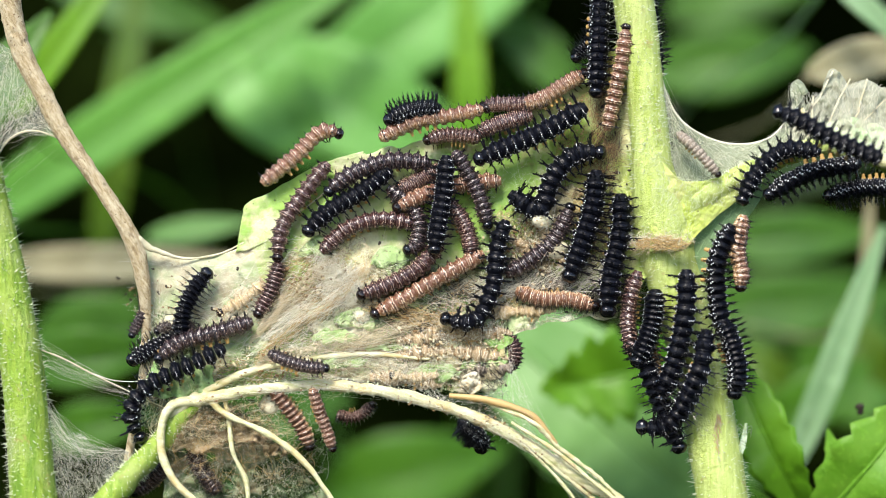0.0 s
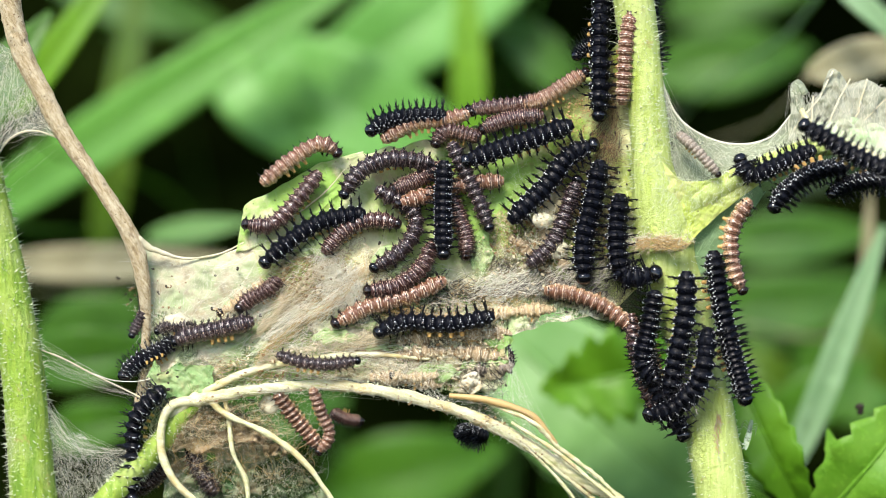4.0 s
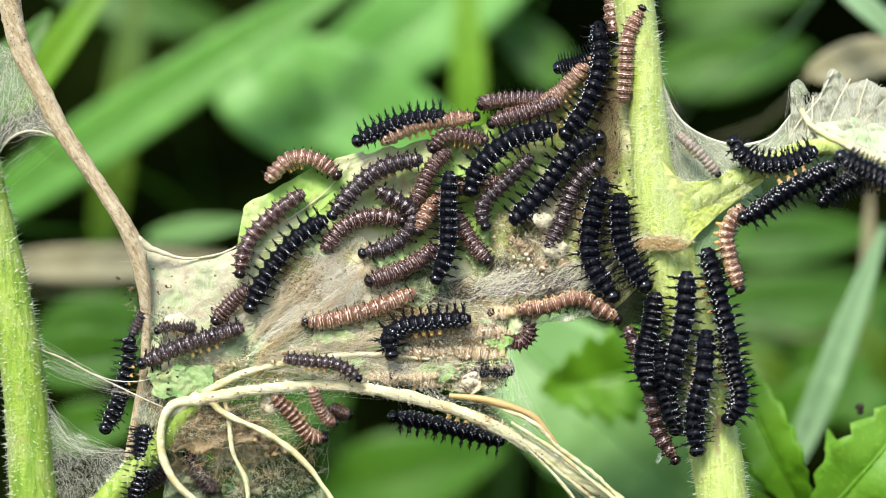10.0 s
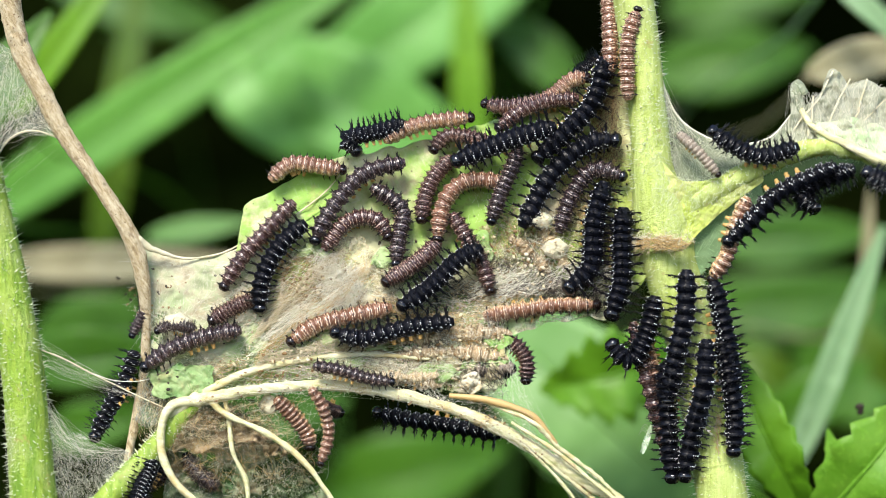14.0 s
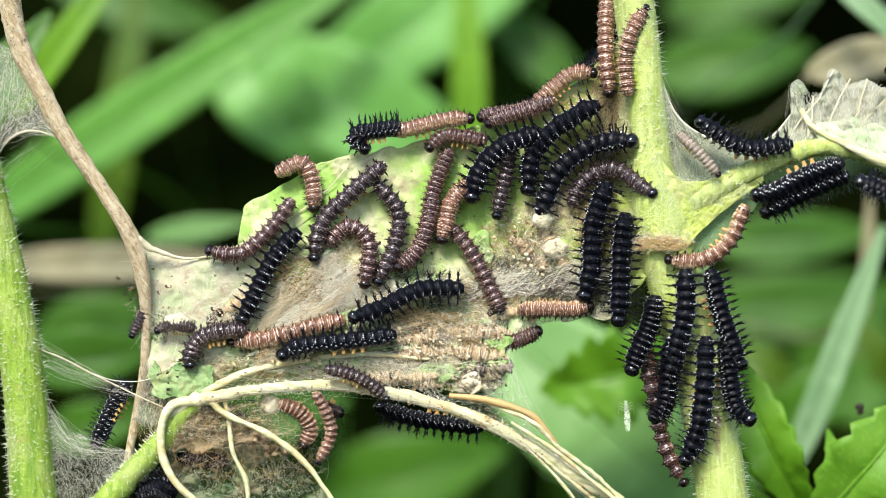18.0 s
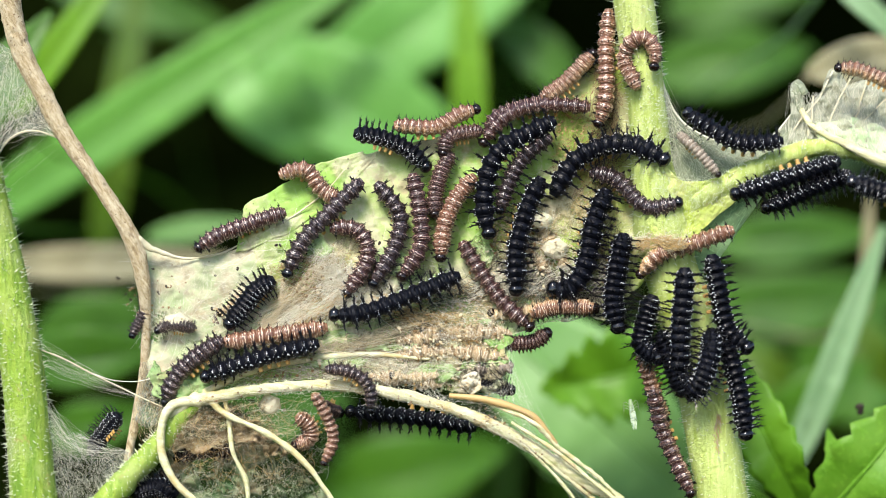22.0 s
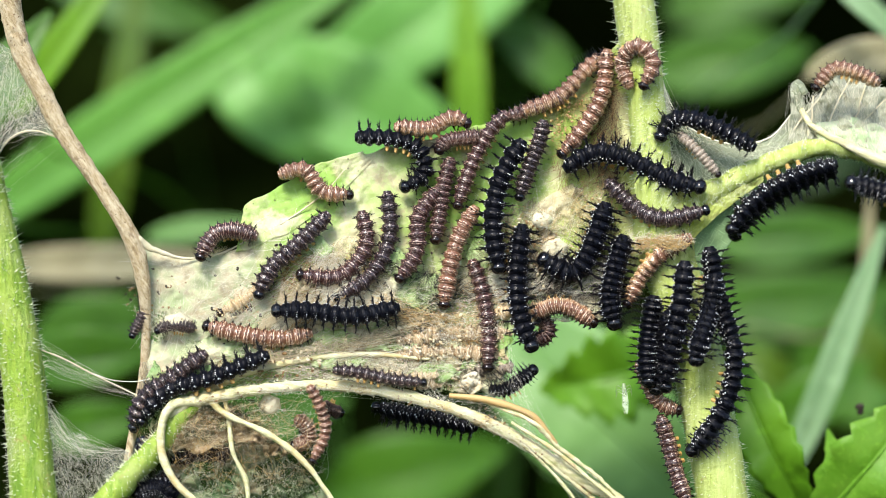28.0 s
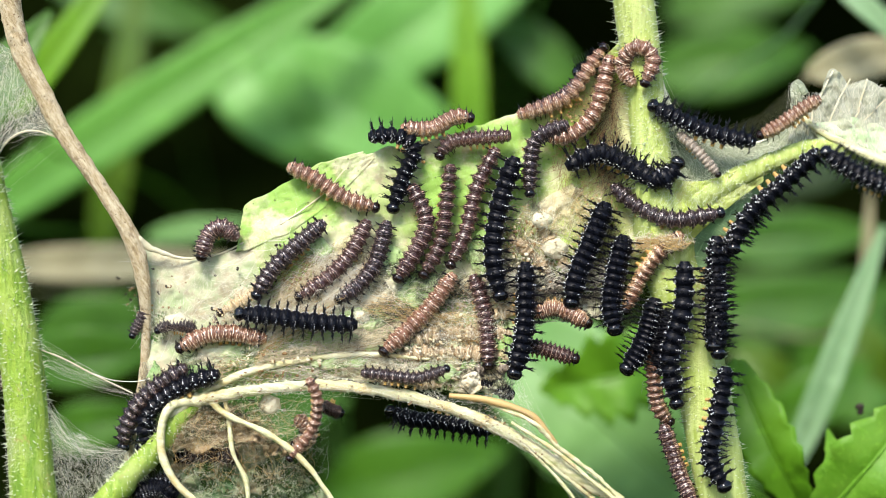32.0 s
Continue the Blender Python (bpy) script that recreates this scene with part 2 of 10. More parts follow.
def loft(name, top, low, mat, parent=None, label="", nu=90, nv=40, relief=0.5, thick=0.18, grain=0.25, ragged=0.0, on=None):
    """A thin, uneven skin hung between two edges given in mm."""
    a, b = spline(top, nu), spline(low, nu)
    verts, faces = [], []
    for side in (0, 1):
        for i in range(nu + 1):
            for j in range(nv + 1):
                s = j / nv
                q = Vector(a[i] * (1 - s) + b[i] * s)
                if on:
                    q.y = on(q.x, q.z)
                e = math.sin(math.pi * s)
                rag = ragged * (1 - e) * noise.noise(Vector((q.x * 0.45, 3.7 + s * 9, q.z * 0.45)))
                q.z += rag
                q.x += rag * 0.6
                q.y += relief * (noise.noise(q * grain) + 0.5 * noise.noise(q * grain * 2.7) + 0.25 * noise.noise(q * grain * 7)) + side * thick
                verts.append(q)
    n = (nu + 1) * (nv + 1)
    for i in range(nu):
        for j in range(nv):
            p = i * (nv + 1) + j
            faces.append((p, p + 1, p + nv + 2, p + nv + 1))
            faces.append((n + p, n + p + nv + 1, n + p + nv + 2, n + p + 1))
    for i in range(nu):
        for j in (0, nv):
            p = i * (nv + 1) + j
            f = (p, p + nv + 1, n + p + nv + 1, n + p)
            faces.append(f if j == 0 else f[::-1])
    return put(name, mesh_of(name, verts, faces, M[mat]), parent, label)


def threads(name, pairs, mat, parent=None, label="", r=0.05, sag=0.6, steps=7, wobble=0.25):
    """Fine silk: each pair of ends in mm is joined by a thin thread."""
    verts, faces = [], []
    for p, q in pairs:
        p, q = Vector(p), Vector(q)
        drop = rng.uniform(-0.3, 1) * sag
        off = Vector((rng.uniform(-9, 9), rng.uniform(-9, 9), rng.uniform(-9, 9)))
        rr = r * rng.uniform(0.5, 1.3)
        d = (q - p).normalized()
        u = d.cross(Vector((0, 1, 0.02))).normalized()
        w = d.cross(u)
        base = len(verts)
        for i in range(steps + 1):
            s = i / steps
            c = p.lerp(q, s)
            bow = math.sin(math.pi * s)
            c.z -= drop * bow
            c += noise.noise_vector(c * 0.25 + off) * wobble * bow
            for k in range(3):
                a = math.tau * k / 3
                verts.append(c + (u * math.cos(a) + w * math.sin(a)) * rr)
        for i in range(steps):
            for k in range(3):
                a, b = base + i * 3 + k, base + i * 3 + (k + 1) % 3
                faces.append((a, a + 3, b + 3, b))
    ob = put(name, mesh_of(name, verts, faces, M[mat]), parent, label)
    ob["kind"] = "stuff"
    return ob


def hairs(name, pts, radii, count, length, mat, parent, label=""):
    """Stinging hairs that stand out from a stalk."""
    line = spline([(*p, r) for p, r in zip(pts, radii)], 60)
    verts, faces = [], []
    for _ in range(count):
        i = rng.randrange(60)
        s = rng.random()
        x, y, z, r = line[i] * (1 - s) + line[i + 1] * s
        d = Vector(line[i + 1][:3] - line[i][:3]).normalized()
        u = d.cross(Vector((0, 1, 0.01))).normalized()
        w = d.cross(u)
        a = rng.uniform(0, math.tau)
        n = u * math.cos(a) + w * math.sin(a)
        root = Vector((x, y, z)) + n * r * 0.93
        tip = root + (n + d * rng.uniform(-0.5, 0.5) + u * rng.uniform(-0.2, 0.2)) * length * rng.uniform(0.4, 1.25)
        s1 = n.cross(d).normalized()
        wide = 0.11 * rng.uniform(0.5, 1.2)
        b = len(verts)
        for k in range(3):
            t = math.tau * k / 3
            verts.append(root + (s1 * math.cos(t) + d * math.sin(t)) * wide)
        verts.append(tip)
        faces += [(b, b + 1, b + 3), (b + 1, b + 2, b + 3), (b + 2, b, b + 3)]
    ob = put(name, mesh_of(name, verts, faces, M[mat]), parent, label)
    ob["kind"] = "stuff"
    return ob


def blade(name, base, tip, width, mat, label, category="leaf", bend=6.0, fold=0.25, teeth=0, turn=0.0, shape=0.8, n=36, group="", deep=0.26):
    """A leaf with a folded midrib, from base to tip in mm; teeth: how many saw teeth along an edge."""
    base, tip = Vector(base), Vector(tip)
    d = tip - base
    across = d.cross(Vector((math.sin(radians(turn)), -math.cos(radians(turn)), 0))).normalized()
    out = across.cross(d).normalized()
    cols = (-1, -0.8, -0.55, -0.28, -0.06, 0, 0.06, 0.28, 0.55, 0.8, 1)
    verts, faces = [], []
    steps = max(n, teeth * 4)
    for side in (0, 1):
        for i in range(steps + 1):
            s = i / steps
            wide = width / 2 * max(0.02, math.sin(math.pi * min(1, s * 0.93 + 0.05)) ** shape * (1.25 - 0.6 * s))
            if teeth:
                ph = (s * teeth) % 1.0
                wide *= 1.06 - deep + deep * (1 - ph) ** 0.7 * (1 - s * 0.4)
            mid = base + d * s + out * (bend * math.sin(math.pi * s))
            for c in cols:
                q = mid + across * (c * wide)
                q += out * (abs(c) * wide * fold + 0.025 * width * noise.noise(q * (6 / width)) - (0.25 if c == 0 else 0))
                if teeth:
                    q += d.normalized() * (abs(c) ** 2 * wide * 0.25)
                    q += out * (0.03 * width * math.sin(s * teeth * 3.14) * abs(c))
                verts.append(q - out * side * 0.25)
    k = len(cols)
    n2 = (steps + 1) * k
    for i in range(steps):
        for j in range(k - 1):
            p = i * k + j
            faces.append((p, p + k, p + k + 1, p + 1))
            faces.append((n2 + p, n2 + p + 1, n2 + p + k + 1, n2 + p + k))
        for j in (0, k - 1):
            p = i * k + j
            f = (p, n2 + p, n2 + p + k, p + k)
            faces.append(f if j == 0 else f[::-1])
    top = thing(name, label, category, group, at=base)
    inv = Matrix.Translation(-top.location)
    rib = [base + d * s + out * (bend * math.sin(math.pi * s) + 0.1) for s in (0, 0.25, 0.5, 0.75, 0.97)]
    foot = base + Vector((0, 420, -70))
    made = [
        put("blade", mesh_of("blade", verts, faces, M[mat])),
        stalk("midrib", rib, [width * 0.028, width * 0.024, width * 0.02, width * 0.013, width * 0.006], mat, sides=8, rings=24),
        stalk("stalk", [base, base + Vector((0, 20, -4)), foot, (foot.x, foot.y + 200, -10)], [width * 0.03 + 0.2, 0.5, 0.7, 0.9], mat, sides=8, rings=24),
    ]
    for p in made:
        p.parent = top
        p.matrix_parent_inverse = inv
    return top


def between(one, two, count, spread=0.4, lean=0.0):
    """Ends for threads from places along one edge to places along another."""
    a, b = spline(one, 40), spline(two, 40)
    ends = []
    for _ in range(count):
        s = rng.random()
        t = min(1, max(0, s + lean + rng.gauss(0, spread * 0.3)))
        j = Vector((rng.gauss(0, 0.25), rng.gauss(0, 0.35), rng.gauss(0, 0.25)))
        ends.append((Vector(a[int(s * 40)]) + j, Vector(b[int(t * 40)]) + j))
    return ends


def within(top, low, count, reach=0.3, cross=0.3):
    """Ends for fine threads lying in the skin between two edges."""
    a, b = spline(top, 40), spline(low, 40)

    def at(s, t):
        s, t = min(1, max(0, s)), min(1, max(0, t))
        i = min(39, int(s * 40))
        f = s * 40 - i
        return Vector((a[i] * (1 - f) + a[i + 1] * f) * (1 - t) + (b[i] * (1 - f) + b[i + 1] * f) * t)

    ends = []
    for _ in range(count):
        s, t = rng.random(), rng.random()
        j = Vector((0, rng.gauss(-0.2, 0.25), 0))
        ends.append((at(s, t) + j, at(s + rng.gauss(0, reach), t + rng.gauss(0, cross)) + j))
    return ends


def beyond(x, z):
    """Whether a place lies past the torn edges of the leaf."""
    return (9.4 < x < 27 and z < 489.6) or (x < -29 and z > 498.6)


def felt(cx, cz, rx, rz, count, length, angle, fan=25, off=0.3):
    """Ends for short fibres matted on the leaf round a place, lying mostly along angle."""
    ends = []
    for _ in range(count):
        r, a = math.sqrt(rng.random()), rng.uniform(0, math.tau)
        x, z = cx + rx * r * math.cos(a), cz + rz * r * math.sin(a)
        t = radians(rng.gauss(angle, fan))
        l = length * rng.uniform(0.35, 1.2) / 2
        if not any(beyond(x + k * l * math.cos(t), z + k * l * math.sin(t)) for k in (-1, 1)):
            ends.append(tuple((x + k * l * math.cos(t), surf(x + k * l * math.cos(t), z + k * l * math.sin(t)) - off - rng.random() * 0.8, z + k * l * math.sin(t)) for k in (-1, 1)))
    return ends


def crumbs(name, places, mat, size, parent=None, label="", squash=0.7):
    """Small uneven lumps, joined."""
    verts, faces = [], []
    for p in places:
        r = size * rng.uniform(0.5, 1.3)
        turn = Euler((rng.uniform(0, 6), rng.uniform(0, 6), rng.uniform(0, 6))).to_matrix()
        b = len(verts)
        for j in range(5):
            for k in range(6):
                t, a = math.pi * j / 4, math.tau * k / 6
                v = Vector((math.sin(t) * math.cos(a), math.sin(t) * math.sin(a) * squash, math.cos(t) * 1.3)) * r * rng.uniform(0.8, 1.15)
                verts.append(Vector(p) + turn @ v)
        for j in range(4):
            for k in range(6):
                q, s = b + j * 6 + k, b + j * 6 + (k + 1) % 6
                faces.append((q, s, s + 6, q + 6))
    ob = put(name, mesh_of(name, verts, faces, M[mat]), parent, label)
    ob["kind"] = "stuff"
    return ob


def spots(cx, cz, rx, rz, count, off=0.4):
    out = []
    for _ in range(count):
        r, a = math.sqrt(rng.random()), rng.uniform(0, math.tau)
        x, z = cx + rx * r * math.cos(a), cz + rz * r * math.sin(a)
        if not beyond(x, z):
            out.append((x, surf(x, z) - off, z))
    return out


def thing(name, label, category, group="", at=None, kind=""):
    ob = new(name)
    ob.empty_display_size = 0.002
    if at:
        ob.location = [c * MM for c in at]
    return tagged(ob, label, category, group, kind)


# ---- the ground, and an added backdrop sheet with shade in its near-black colour ----
def ground():
    n = 60
    verts, faces = [], []
    for i in range(n + 1):
        for j in range(n + 1):
            x, y = (i / n * 2 - 1), (j / n * 2 - 1)
            x, y = x * abs(x) ** 2 * 300000, y * abs(y) ** 2 * 300000
            verts.append((x, y, 6 * noise.noise((x * 0.01, y * 0.01, 0))))
    for i in range(n):
        for j in range(n):
            p = i * (n + 1) + j
            faces.append((p, p + n + 1, p + n + 2, p + 1))
    tagged(put("ground", mesh_of("ground", verts, faces, M["soil"])), "soil under the nettles, its colour darkened to stand in for shade", "ground", kind="structure")


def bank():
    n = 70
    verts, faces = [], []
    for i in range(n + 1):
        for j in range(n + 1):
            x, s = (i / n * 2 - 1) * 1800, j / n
            # added sheet leans over so sun and sky barely reach it
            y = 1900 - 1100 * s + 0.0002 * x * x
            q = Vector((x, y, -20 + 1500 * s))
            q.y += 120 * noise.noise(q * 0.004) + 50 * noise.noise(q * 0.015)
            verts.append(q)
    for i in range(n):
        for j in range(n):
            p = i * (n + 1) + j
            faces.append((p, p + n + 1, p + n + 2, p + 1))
    tagged(put("backdrop", mesh_of("backdrop", verts, faces, M["soil"])), "added overhanging backdrop sheet far behind the plants, deep shade put into its colour", "undergrowth", kind="structure")


ground()
bank()


# ---- blurred plants behind ----
def background():
    far = "leaves behind the nettle"
    # leaves labelled as shaded get darker greens that stand in for shade
    rows = (
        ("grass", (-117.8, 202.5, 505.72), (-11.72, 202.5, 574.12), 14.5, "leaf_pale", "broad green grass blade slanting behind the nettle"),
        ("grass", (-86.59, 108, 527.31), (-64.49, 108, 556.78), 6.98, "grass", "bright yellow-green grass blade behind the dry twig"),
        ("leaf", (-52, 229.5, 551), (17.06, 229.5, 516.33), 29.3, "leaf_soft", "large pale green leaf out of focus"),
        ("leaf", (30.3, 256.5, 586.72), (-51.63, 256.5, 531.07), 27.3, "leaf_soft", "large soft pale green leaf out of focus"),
        ("grass", (6.927, 189, 515.08), (5.162, 189, 576.2), 8.34, "grass", "upright yellow-green grass stalk"),
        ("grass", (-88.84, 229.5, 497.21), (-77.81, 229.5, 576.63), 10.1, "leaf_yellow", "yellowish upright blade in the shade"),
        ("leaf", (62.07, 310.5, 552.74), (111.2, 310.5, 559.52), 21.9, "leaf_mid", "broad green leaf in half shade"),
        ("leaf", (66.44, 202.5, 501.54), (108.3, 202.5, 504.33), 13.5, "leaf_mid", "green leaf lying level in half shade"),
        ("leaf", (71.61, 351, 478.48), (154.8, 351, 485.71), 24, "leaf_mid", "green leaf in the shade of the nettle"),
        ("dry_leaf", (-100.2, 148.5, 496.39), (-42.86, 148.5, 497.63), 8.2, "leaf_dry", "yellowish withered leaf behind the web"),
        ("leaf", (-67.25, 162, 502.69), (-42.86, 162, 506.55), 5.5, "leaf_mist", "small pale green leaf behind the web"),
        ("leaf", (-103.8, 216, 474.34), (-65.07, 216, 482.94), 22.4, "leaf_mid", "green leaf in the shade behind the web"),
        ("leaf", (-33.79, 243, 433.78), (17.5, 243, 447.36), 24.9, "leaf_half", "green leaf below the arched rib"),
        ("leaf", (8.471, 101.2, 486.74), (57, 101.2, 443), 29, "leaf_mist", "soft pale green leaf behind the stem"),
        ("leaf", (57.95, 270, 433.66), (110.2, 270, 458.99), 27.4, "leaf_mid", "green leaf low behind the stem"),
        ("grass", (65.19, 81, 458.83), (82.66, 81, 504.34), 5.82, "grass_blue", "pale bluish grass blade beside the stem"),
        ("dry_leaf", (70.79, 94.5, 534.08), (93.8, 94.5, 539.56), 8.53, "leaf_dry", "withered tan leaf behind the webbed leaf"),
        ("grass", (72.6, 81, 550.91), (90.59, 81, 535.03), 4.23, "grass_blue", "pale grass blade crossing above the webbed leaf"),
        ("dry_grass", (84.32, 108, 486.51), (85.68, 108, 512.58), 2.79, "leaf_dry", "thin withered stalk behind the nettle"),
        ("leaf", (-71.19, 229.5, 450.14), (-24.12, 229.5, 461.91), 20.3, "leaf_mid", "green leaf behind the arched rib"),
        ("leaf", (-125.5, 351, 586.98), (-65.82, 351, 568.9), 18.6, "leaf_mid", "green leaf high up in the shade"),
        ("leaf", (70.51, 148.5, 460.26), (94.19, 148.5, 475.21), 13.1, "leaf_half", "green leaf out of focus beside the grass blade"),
    )
    for name, a, b, w, mat, label in rows:
        blade(name, a, b, w, mat, label, "grass" if "grass" in name else "leaf", bend=w * 0.3, fold=0.12, shape=0.5 if "grass" in name else 0.8, group=far)
    more = (
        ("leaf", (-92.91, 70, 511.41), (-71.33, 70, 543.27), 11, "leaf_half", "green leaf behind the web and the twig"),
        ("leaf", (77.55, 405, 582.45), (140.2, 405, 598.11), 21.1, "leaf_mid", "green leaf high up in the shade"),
        ("leaf", (102.8, 378, 520.9), (146.1, 378, 534.09), 16.4, "leaf_deep", "dark green leaf with deep shade in its colour"),
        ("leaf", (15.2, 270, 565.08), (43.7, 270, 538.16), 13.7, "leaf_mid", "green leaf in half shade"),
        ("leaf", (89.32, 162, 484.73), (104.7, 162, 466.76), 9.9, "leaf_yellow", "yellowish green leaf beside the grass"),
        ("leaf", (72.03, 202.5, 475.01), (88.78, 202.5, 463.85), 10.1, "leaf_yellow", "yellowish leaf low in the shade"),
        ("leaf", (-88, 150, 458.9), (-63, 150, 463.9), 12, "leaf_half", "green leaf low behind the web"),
        ("leaf", (-86.5, 120, 476.0), (-57.6, 120, 479.4), 13, "leaf_half", "green leaf with half shade in its colour behind the silk strand"),
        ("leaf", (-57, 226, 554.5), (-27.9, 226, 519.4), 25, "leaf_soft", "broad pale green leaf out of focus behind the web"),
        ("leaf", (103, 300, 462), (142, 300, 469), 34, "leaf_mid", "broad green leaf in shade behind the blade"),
        ("leaf", (27.72, 162, 450.08), (57.24, 162, 453.93), 9.9, "leaf_mist", "pale leaf low behind the stem"),
    )
    for name, a, b, w, mat, label in more:
        blade(name, a, b, w, mat, label, bend=w * 0.3, fold=0.12, group=far)
    # serrated nettle leaves closer by
    blade("nettle_leaf", (43.45, 76, 480.26), (17.86, 76, 473.99), 19.5, "leaf_fresh", "toothed green nettle leaf behind the stem", teeth=6, turn=10, deep=0.5)
    blade("nettle_leaf", (46.73, 26, 481.98), (59.4, 26, 455.72), 10, "leaf_fresh", "toothed fresh green nettle leaf beside the stem", teeth=8, turn=-15)
    blade("nettle_leaf", (58.68, 22, 456.26), (76.56, 22, 477.73), 14, "leaf_bright", "toothed fresh green nettle leaf with full light in its colour", teeth=6, turn=-8, deep=0.36)
    blade("nettle_leaf", (61.74, 24, 458.69), (61.29, 24, 471.29), 5, "leaf_bright", "small toothed green nettle leaf", teeth=4, deep=0.3)


background()


# ---- the nettle stem with its node and stalks ----
def main_stem():
    st = thing("nettle", "hairy yellow-green nettle stem with a webbed node", "plant stem", at=(42.31, 1, 453.26))
    inv = Matrix.Translation(-st.location)
    parts = []
    pts = [(27.76, 1, 541.89), (28.18, 1, 536.87), (30.27, 1, 520.15), (30.94, 1, 511.79), (32.49, 1.5, 505.11), (33.4, 2.2, 500.08), (34.6, 2.4, 495.07), (38.0, 2, 482.53), (41.4, 1.5, 463.29), (43.0, 1.5, 453.26)]
    rad = [3.1, 3.1, 2.8, 3.2, 4.4, 4.5, 4.3, 3.95, 3.85, 3.85]
    parts.append(stalk("stem", pts, rad, "stem", sides=24, rings=110, rough=0.05, grain=0.25))
    parts.append(hairs("hair", pts, rad, 1300, 1.2, "hair", None))
    parts.append(hairs("fuzz", pts, rad, 3000, 0.55, "hair", None, "short white fuzz"))
    pet = [(31.65, 3, 503.03), (35.55, 0.4, 505.76), (40.34, -1.2, 508.8), (46.1, -1.5, 511.86), (54.48, -1, 514.87), (61.33, 0, 514.25), (68.23, 1, 510.95)]
    prad = [1.6, 1.9, 1.7, 1.5, 1.3, 1.2, 1.1]
    parts.append(stalk("leaf_stalk", pet, prad, "stem", sides=20, rings=70, rough=0.22, grain=0.5, label="pale green leaf stalk"))
    parts.append(hairs("hair", pet, prad, 900, 0.6, "hair", None))
    torn = felt(31.5, 500.8, 4.4, 1.0, 150, 2.6, 12, 30, 2.0)
    parts.append(threads("scar", torn, "straw_thread", label="tan fibrous torn scar", r=0.035, sag=0.1, wobble=0.5, steps=4))
    parts.append(threads("scar", felt(32, 500.8, 3.8, 0.8, 150, 2.0, 10, 35, 2.2), "gold_thread", label="orange-brown fibres of the scar", r=0.05, sag=0.1, wobble=0.4, steps=4))
    parts.append(threads("scar", felt(31.8, 501.3, 5.0, 0.9, 130, 2.0, 15, 55, 2.0), "thread", label="white silk over the scar", r=0.024, sag=0.2, wobble=0.8, steps=5))
    parts.append(crumbs("crumb", spots(31.5, 500.8, 4.2, 0.9, 60, 2.2), "lump", 0.2, label="tan crumbs on the scar"))
    parts.append(threads("crack", felt(40.4, 472.6, 0.5, 3.4, 120, 1.8, -72, 10, -0.3), "straw_thread", label="tan crack in the stem", r=0.05, sag=0.05, wobble=0.3, steps=4))
    parts.append(threads("crack", felt(40.4, 472.6, 0.35, 3.0, 60, 1.4, -72, 14, -0.2), "gold_thread", label="brown fibres in the crack", r=0.045, sag=0.05, wobble=0.3, steps=4))
    parts.append(loft("node", [(31.18, -1.5, 514.34), (32.78, -2, 512.33), (34.87, -1.8, 510.19), (38.13, -2.2, 509.84), (42.63, -2.6, 511.32), (46.79, -2.4, 512.98)],
                      [(30.24, -2.6, 499.67), (32.69, -2.8, 499.59), (35.41, -2.2, 500.25), (38.43, -1.8, 503.23), (42.3, -2, 506.54), (46.85, -2, 509.85)],
                      "silk_node", nu=90, nv=60, relief=0.3, grain=0.7, ragged=0.35, label="swollen yellow-green node under silk"))
    parts.append(loft("web_skin", [(35.02, -0.5, 499.67), (37.92, -0.6, 502.99), (42.05, -0.8, 506.57), (46.63, -0.8, 509.64)], [(35.92, 0, 495.08), (39.86, 0.2, 497.58), (43.03, 0.2, 501.75), (47.33, 0, 508)],
                      "gauze_green", nu=40, nv=24, relief=0.3, ragged=0.8, label="greenish gauze in the stalk's angle"))
    fluff = felt(33, 506, 4.5, 5.0, 480, 1.5, 70, 40, 0.9) + felt(40, 508.5, 5, 2.2, 260, 1.4, 60, 40, 0.7) + felt(31, 515, 2.5, 10, 420, 1.2, 30, 60, 0.9)
    parts.append(threads("fluff", fluff, "hair", label="white fluff on the node", r=0.013, sag=0.1, wobble=0.3, steps=3))
    left = [(32.85, 2.5, 503.45), (29.07, 2.5, 501.34), (26.19, 3.2, 498.4), (22.46, 4, 494.17)]
    parts.append(stalk("leaf_stalk", left, [1.8, 1.1, 0.8, 0.5], "stem", sides=14, rings=30, rough=0.1, label="stalk of the webbed leaf"))
    for p in parts:
        p.parent = st
        p.matrix_parent_inverse = inv


def left_stem():
    st = thing("nettle", "bright green hairy nettle stem with white hairs", "plant stem", at=(-59.43, -2, 453.73))
    inv = Matrix.Translation(-st.location)
    pts = [(-69.86, -2, 524.09), (-67.05, -2, 508.36), (-65.39, -2, 500.91), (-62.25, -2, 486.84), (-60.92, -2, 475.25), (-59.93, -2, 462.83), (-59.43, -2, 453.73)]
    rad = [3.0, 3.0, 3.1, 3.1, 3.2, 3.4, 3.4]
    for p in (stalk("stem", pts, rad, "stem_green", sides=24, rings=90, rough=0.04, grain=0.25), hairs("hair", pts, rad, 1700, 1.1, "hair", None)):
        p.parent = st
        p.matrix_parent_inverse = inv


